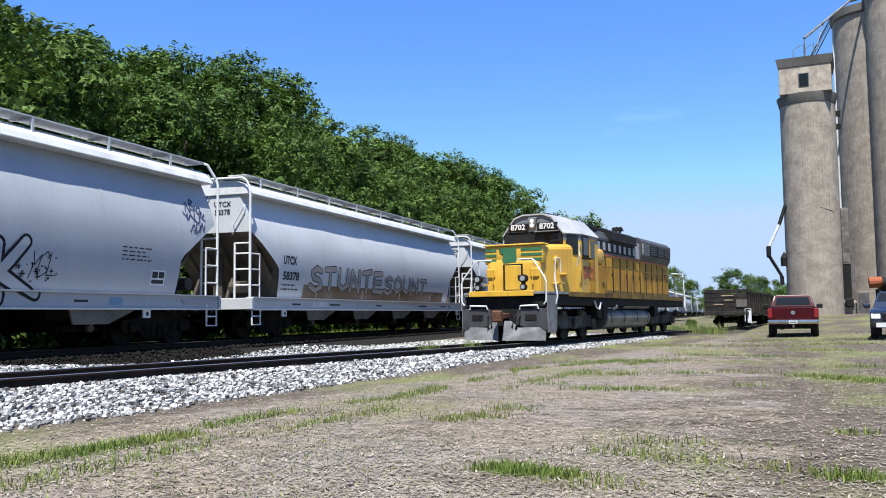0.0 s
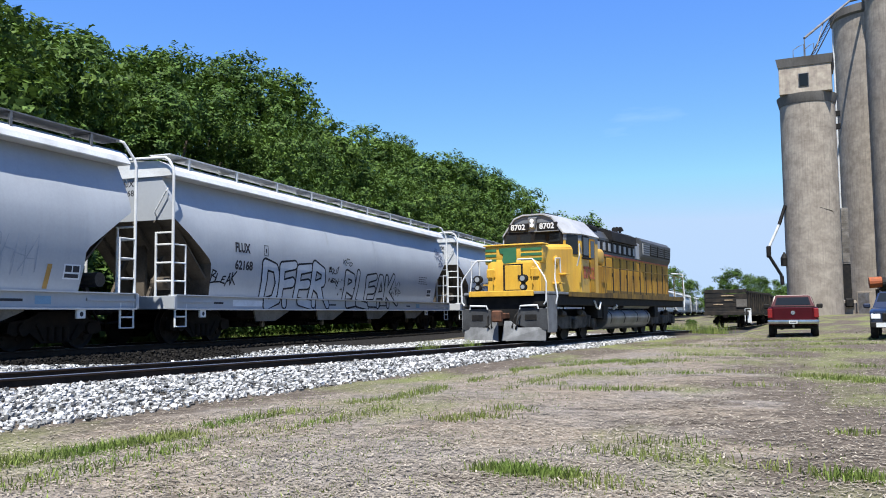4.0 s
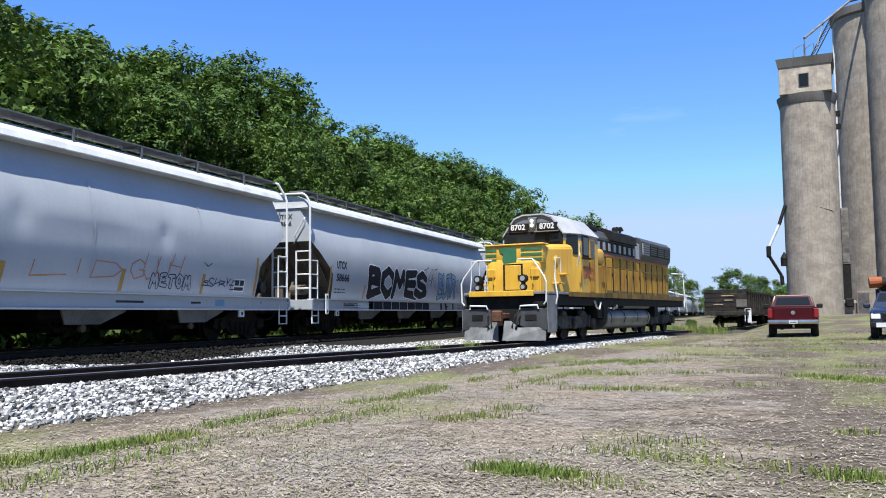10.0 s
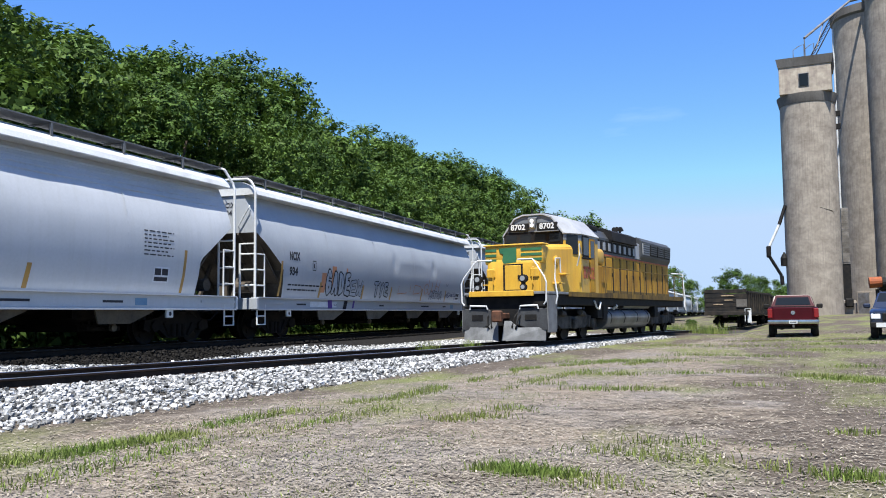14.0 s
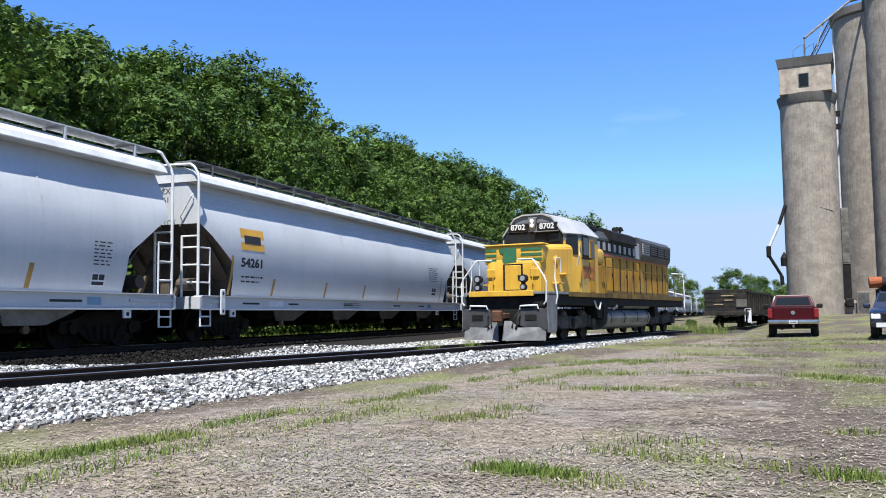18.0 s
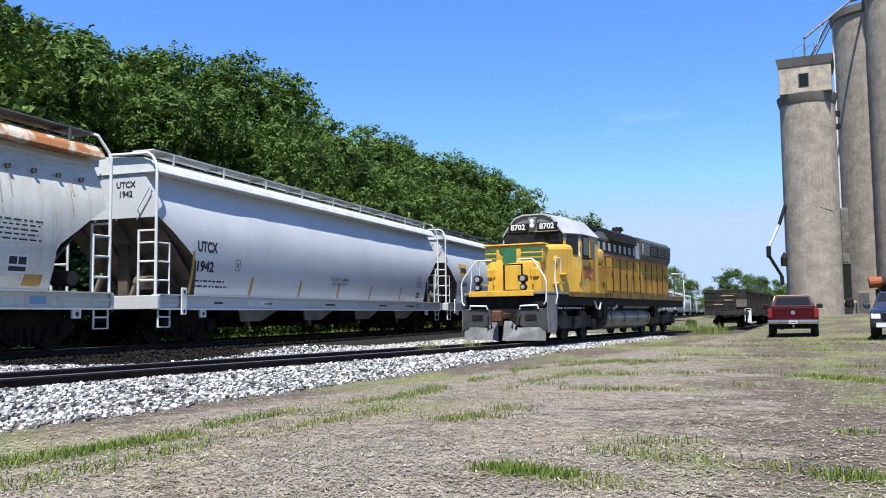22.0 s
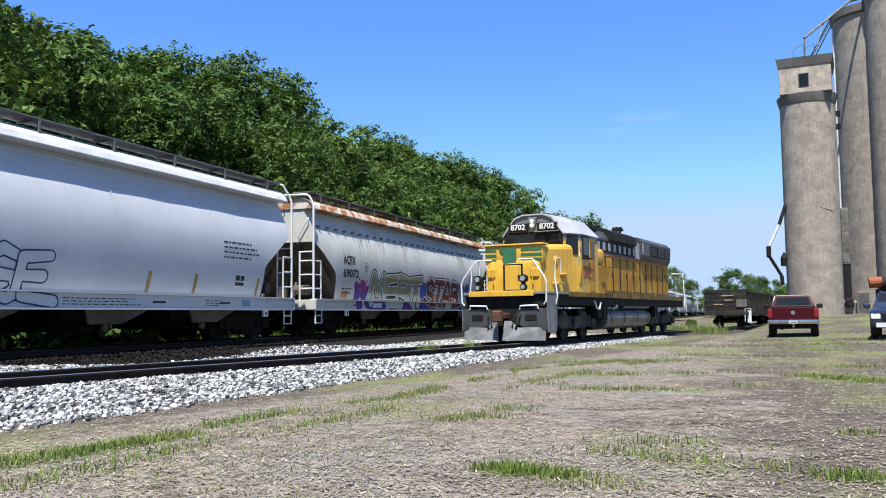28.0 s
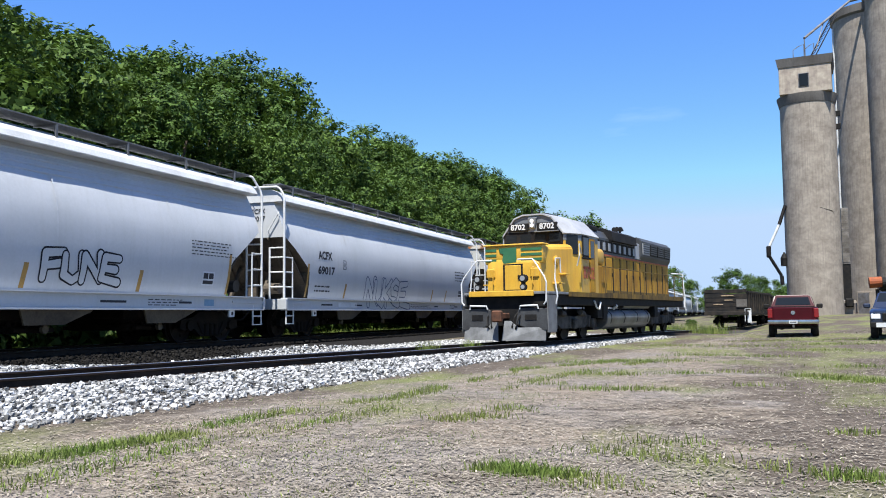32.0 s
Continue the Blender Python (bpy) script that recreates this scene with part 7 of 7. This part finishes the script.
def ballast():
    rng = np.random.default_rng(3)
    N = 52000
    y = 2 + 40 * rng.uniform(0, 1, N) ** 1.7
    cx, cz, ch = np.interp(y, SY, SX), np.interp(y, SY, SZ), np.interp(y, SY, SH)
    wide = np.interp(y, [2, 9, 14, 20, 27, 36, 44], [3.9, 3.9, 3.6, 2.9, 2.4, 2.3, 2.2])
    off = -1.9 + (wide + 1.9) * rng.uniform(0, 1, N) ** 0.9
    edge = rng.uniform(0, 1, N) < np.clip((wide - off) / 0.6, 0, 1)
    keep = edge & (np.abs(np.abs(off) - 0.7525) > 0.10) & ((np.abs(off) > 0.7) | (rng.uniform(0, 1, N) < 0.4))
    y, cx, cz, ch, off = y[keep], cx[keep], cz[keep], ch[keep], off[keep]
    px, py = cx + off * np.cos(ch), y - off * np.sin(ch)
    bed = np.where(np.abs(off) < 0.66, -0.165, np.where(np.abs(off) < 1.55, -0.165, -0.165 - (np.abs(off) - 1.55) * 0.10))
    gz = np.array([ground_z(a, b) for a, b in zip(px, py)])
    pz = np.maximum(cz + bed, gz + 0.01) + rng.uniform(-0.015, 0.03, len(px))
    size = rng.uniform(0.016, 0.043, len(px))
    big = rng.uniform(0, 1, len(px)) < 0.03
    size[big] *= 1.7
    stones("ballast_stones", np.stack([px, py, pz], 1), size, 4, M_STONE, "loose white limestone ballast along the siding")
    # between the two tracks
    N = 20000
    y = 8 + 40 * rng.uniform(0, 1, N) ** 1.5
    cx = np.interp(y, SY, SX)
    f = rng.uniform(0, 1, N)
    px = cx - 1.45 - np.interp(y, [10, 15, 18, 22, 30], [0.35, 0.60, 1.2, 2.3, 3.0]) * f
    gz = np.array([ground_z(a, b) for a, b in zip(px, y)])
    mine = np.interp(px - TX, [1.75, 2.85], [TZ - 0.16, TZ - 0.62])
    own = np.interp(y, SY, SZ) - 0.16 - np.clip(cx - 1.55 - px, 0, None) * 0.49
    pz = np.maximum(gz, np.maximum(mine, own)) + 0.005
    stones("ballast_stones_between", np.stack([px, y, pz + rng.uniform(0, 0.02, N)], 1), rng.uniform(0.018, 0.042, N), 5, M_STONE, "loose pale ballast between the tracks")
    # cinders on the shoulder of the main track, train shade in their colour
    N = 15000
    y = 8 + 40 * rng.uniform(0, 1, N) ** 1.5
    cx = np.interp(y, SY, SX)
    off = rng.uniform(0.95, 2.9, N)
    px = TX + off
    keep = (px < cx - 1.6) & ((off < 1.7) | (y < 19))
    px, y, off = px[keep], y[keep], off[keep]
    pz = np.where(off < 1.75, TZ - 0.155, TZ - 0.16 - (off - 1.75) * 0.418)
    pz = np.maximum(pz, np.array([ground_z(a, b) for a, b in zip(px, y)])) + rng.uniform(-0.01, 0.025, len(px))
    stones("cinder_stones", np.stack([px, y, pz], 1), rng.uniform(0.018, 0.045, len(px)), 12, M_CINDERSHADE, "cinders along the main track, darkened with the train's shade")


ballast()


def patchy(x, y, s, k):
    return noise.noise(Vector((x * s, y * s * 0.7, k)))


def blades(name, pts, hmin, hmax, wide, seed, material, label, category="grass"):
    rng = np.random.default_rng(seed)
    n = len(pts)
    p = np.asarray(pts)
    a = rng.uniform(0, 6.28, n)
    h = rng.uniform(hmin, hmax, n) * p[:, 3]
    lean = rng.uniform(0.1, 0.7, n) * h
    d = np.stack([np.cos(a), np.sin(a), np.zeros(n)], 1)
    b = a + rng.uniform(0, 6.28, n)
    side = np.stack([np.cos(b), np.sin(b), np.zeros(n)], 1) * (wide * rng.uniform(0.6, 1.3, n))[:, None]
    base = p[:, :3] - np.array([0, 0, 0.01])
    mid = base + d * (lean * 0.35)[:, None] + np.array([0, 0, 1.0]) * (h * 0.6)[:, None]
    tip = base + d * lean[:, None] + np.array([0, 0, 1.0]) * h[:, None]
    V = np.stack([base - side, base + side, mid + side * 0.7, mid - side * 0.7, tip], 1).reshape(-1, 3)
    i = np.arange(n)[:, None] * 5
    F = (i + np.array([[0, 1, 2, 3]])).tolist() + (i + np.array([[3, 2, 4]])).tolist()
    return tagged(raw(name, V.tolist(), F, material), label, category, kind="stuff")


def straw(n, seed):
    """Dry clippings lying on the yard."""
    rng = np.random.default_rng(seed)
    d = 3.6 + 42 * rng.uniform(0, 1, n) ** 2.0
    ang = radians(19.6) + np.where(rng.uniform(0, 1, n) < 0.85, rng.uniform(radians(-34), radians(34), n), rng.uniform(-math.pi, math.pi, n))
    x, y = -np.sin(ang) * d, np.cos(ang) * d
    line = np.interp(y, SY, SX) + 2.6
    keep = x > line + rng.uniform(0, 1.0, n)
    # sparse on the worn earth and at the foot of the ballast
    thin = np.where(x > -0.3, 0.45, np.where(x < line + 1.9, 0.3, np.where((x < -3.0) & (y < 7.5), 0.6, 1.0)))
    keep &= rng.uniform(0, 1, n) < thin
    x, y, d = x[keep], y[keep], d[keep]
    z = np.array([ground_z(a, b) for a, b in zip(x, y)])
    m = len(x)
    a = rng.uniform(0, 6.28, m)
    ln = rng.uniform(0.008, 0.027, m) * (1 + d * 0.045)
    w = rng.uniform(0.0016, 0.004, m) * (1 + d * 0.11)
    t = rng.uniform(-0.35, 0.35, m)
    dx, dy, dz = np.cos(a) * ln, np.sin(a) * ln, np.abs(t) * ln
    nx, ny = -np.sin(a) * w, np.cos(a) * w
    zz = z + 0.006 + rng.uniform(0, 0.012, m)
    V = np.stack([np.stack([x - dx - nx, y - dy - ny, zz], 1), np.stack([x - dx + nx, y - dy + ny, zz], 1),
                  np.stack([x + dx + nx, y + dy + ny, zz + dz], 1), np.stack([x + dx - nx, y + dy - ny, zz + dz], 1)], 1).reshape(-1, 3)
    F = np.arange(4 * m).reshape(-1, 4)
    return tagged(raw("dry_straw", V.tolist(), F.tolist(), M_STRAW), "dry mown grass clippings over the yard", "straw", kind="stuff")


straw(210000, 8)


def grass():
    rng = np.random.default_rng(6)
    pts = []
    # strips beside the wheel rut
    for line, spread, n in (([(-6.2, 2.6), (-5.6, 5.3), (-5.45, 6.0), (-5.35, 6.7), (-5.25, 7.3)], 0.13, 5200),
                            ([(-5.4, 7.7), (-5.36, 8.2), (-5.3, 8.9), (-5.18, 9.5), (-5.05, 10.2), (-4.72, 11.2), (-4.66, 12.6), (-4.75, 15.3), (-4.7, 17.4), (-3.9, 19.4), (-3.0, 21.5)], 0.13, 5200),
                            ([(-4.9, 3.6), (-4.75, 5.2), (-4.7, 6.6), (-4.55, 7.1), (-4.42, 7.7), (-4.3, 8.6), (-4.15, 9.9), (-4.0, 11.1), (-3.72, 12.8), (-3.5, 15.0), (-3.0, 18.0), (-2.3, 21.0)], 0.12, 3600)):
        ys = [p[1] for p in line]
        for _ in range(n):
            y = rng.uniform(ys[0], ys[-1])
            x = np.interp(y, ys, [p[0] for p in line]) + rng.normal() * spread
            if patchy(x, y, 0.9, 5.0) > -0.2 + 0.06 * (y > 12):
                pts.append((x, y, ground_z(x, y), rng.uniform(0.5, 1.1)))
    tufts = [(-2.86, 9.2, 0.30, 130), (-3.07, 8.85, 0.22, 110), (-2.77, 10.0, 0.30, 90), (-1.55, 6.03, 0.24, 330), (-1.3, 6.0, 0.2, 220), (-1.75, 6.1, 0.18, 190), (-2.57, 16.6, 0.7, 220), (-1.19, 16.9, 0.45, 130),
             (-2.2, 13.2, 0.55, 220), (-1.5, 13.35, 0.4, 130), (-2.06, 21.1, 0.9, 260), (-1.3, 23.9, 0.9, 260), (0.4, 23.5, 0.7, 170), (1.8, 27.0, 1.1, 260), (0.98, 16.4, 0.45, 200), (1.45, 15.7, 0.45, 230), (1.8, 15.1, 0.4, 170),
             (2.0, 19.5, 0.6, 150), (-1.02, 7.1, 0.4, 80), (-0.82, 7.7, 0.4, 80), (-0.57, 6.9, 0.35, 70), (-1.0, 5.7, 0.3, 80), (0.57, 6.5, 0.25, 130), (0.73, 6.4, 0.25, 130), (0.88, 8.7, 0.25, 60), (-0.04, 14.2, 0.4, 60), (-3.24, 14.0, 0.4, 60),
             (0.18, 6.65, 0.2, 30), (-2.97, 20.9, 0.9, 260), (-4.0, 20.8, 0.5, 110), (-0.34, 17.4, 0.4, 60), (0.4, 34.8, 1.4, 380), (3.8, 34.8, 1.5, 360), (-0.4, 29.5, 1.6, 360), (2.4, 31.0, 1.3, 280), (-2.6, 31.0, 1.2, 340)]
    for x0, y0, r, n in tufts:
        for _ in range(int(n * 1.6)):
            x, y = x0 + rng.normal() * r * 0.6, y0 + rng.normal() * r * 0.3
            pts.append((x, y, ground_z(x, y), rng.uniform(0.6, 1.25)))
    # thin scatter in green patches
    for _ in range(24000):
        d = 5 + 42 * rng.uniform(0, 1) ** 1.4
        a = radians(19.6) + rng.uniform(radians(-30), radians(30))
        x, y = -math.sin(a) * d, math.cos(a) * d
        if x > np.interp(y, SY, SX) + 2.8 and patchy(x, y, 0.33, 9.0) > 0.16 - 0.006 * d:
            pts.append((x, y, ground_z(x, y), rng.uniform(0.2, 0.5) * (1 + d * 0.012)))
    # low tired grass beside the rut
    for _ in range(9000):
        x, y = rng.uniform(-6.2, -2.4), rng.uniform(2.8, 8.2)
        if x > np.interp(y, SY, SX) + 3.4 and patchy(x, y, 0.8, 2.0) > -0.15:
            pts.append((x, y, ground_z(x, y), rng.uniform(0.15, 0.42)))
    blades("grass_tufts", pts, 0.045, 0.11, 0.006, 7, M_BLADE, "green grass tufts in the dry yard")
    far = []
    for _ in range(30000):
        x, y = rng.uniform(-20.5, -16.2), 26 + 54 * rng.uniform(0, 1) ** 1.1
        far.append((x, y, ground_z(x, y), rng.uniform(0.6, 1.6)))
    blades("meadow_grass", far, 0.12, 0.32, 0.014, 9, M_MEADOW, "tall bright grass behind the main track")
    weeds = []
    for x0, y0, r, n in ((-8.9, 23.4, 0.35, 240), (-8.2, 25.6, 0.3, 200), (-17.2, 14.0, 0.6, 240), (-2.6, 52.0, 1.4, 700), (-4.4, 56.0, 1.8, 900), (-6.0, 60.0, 2.0, 900), (-3.6, 66.0, 1.0, 300)):
        for _ in range(n):
            x, y = x0 + rng.normal() * r * 0.5, y0 + rng.normal() * r * 0.6
            weeds.append((x, y, ground_z(x, y) + 0.02, rng.uniform(0.7, 2.0) * (1.8 if y0 > 50 else 1.0)))
    blades("weeds", weeds, 0.10, 0.26, 0.012, 10, M_BLADE, "weeds beside the tracks", "weeds")


grass()


def motions():
    wheel_rows = [(k * 0.1, math.degrees(float(np.interp(k * 0.1, [m[0] for m in MOVED], [m[1] for m in MOVED])) / 0.42)) for k in range(321)]
    for i, (car, y0) in enumerate(CARS):
        walk(car, [(t, pose(TX, y0 + d, TZ)) for t, d in MOVED])
        if i < 9:
            for ob in car.children:
                if ob.name.startswith("wheelset"):
                    y = ob.matrix_basis.translation.y
                    walk(ob, [(t, pose(0, y, 0.42, -a)) for t, a in wheel_rows])


motions()
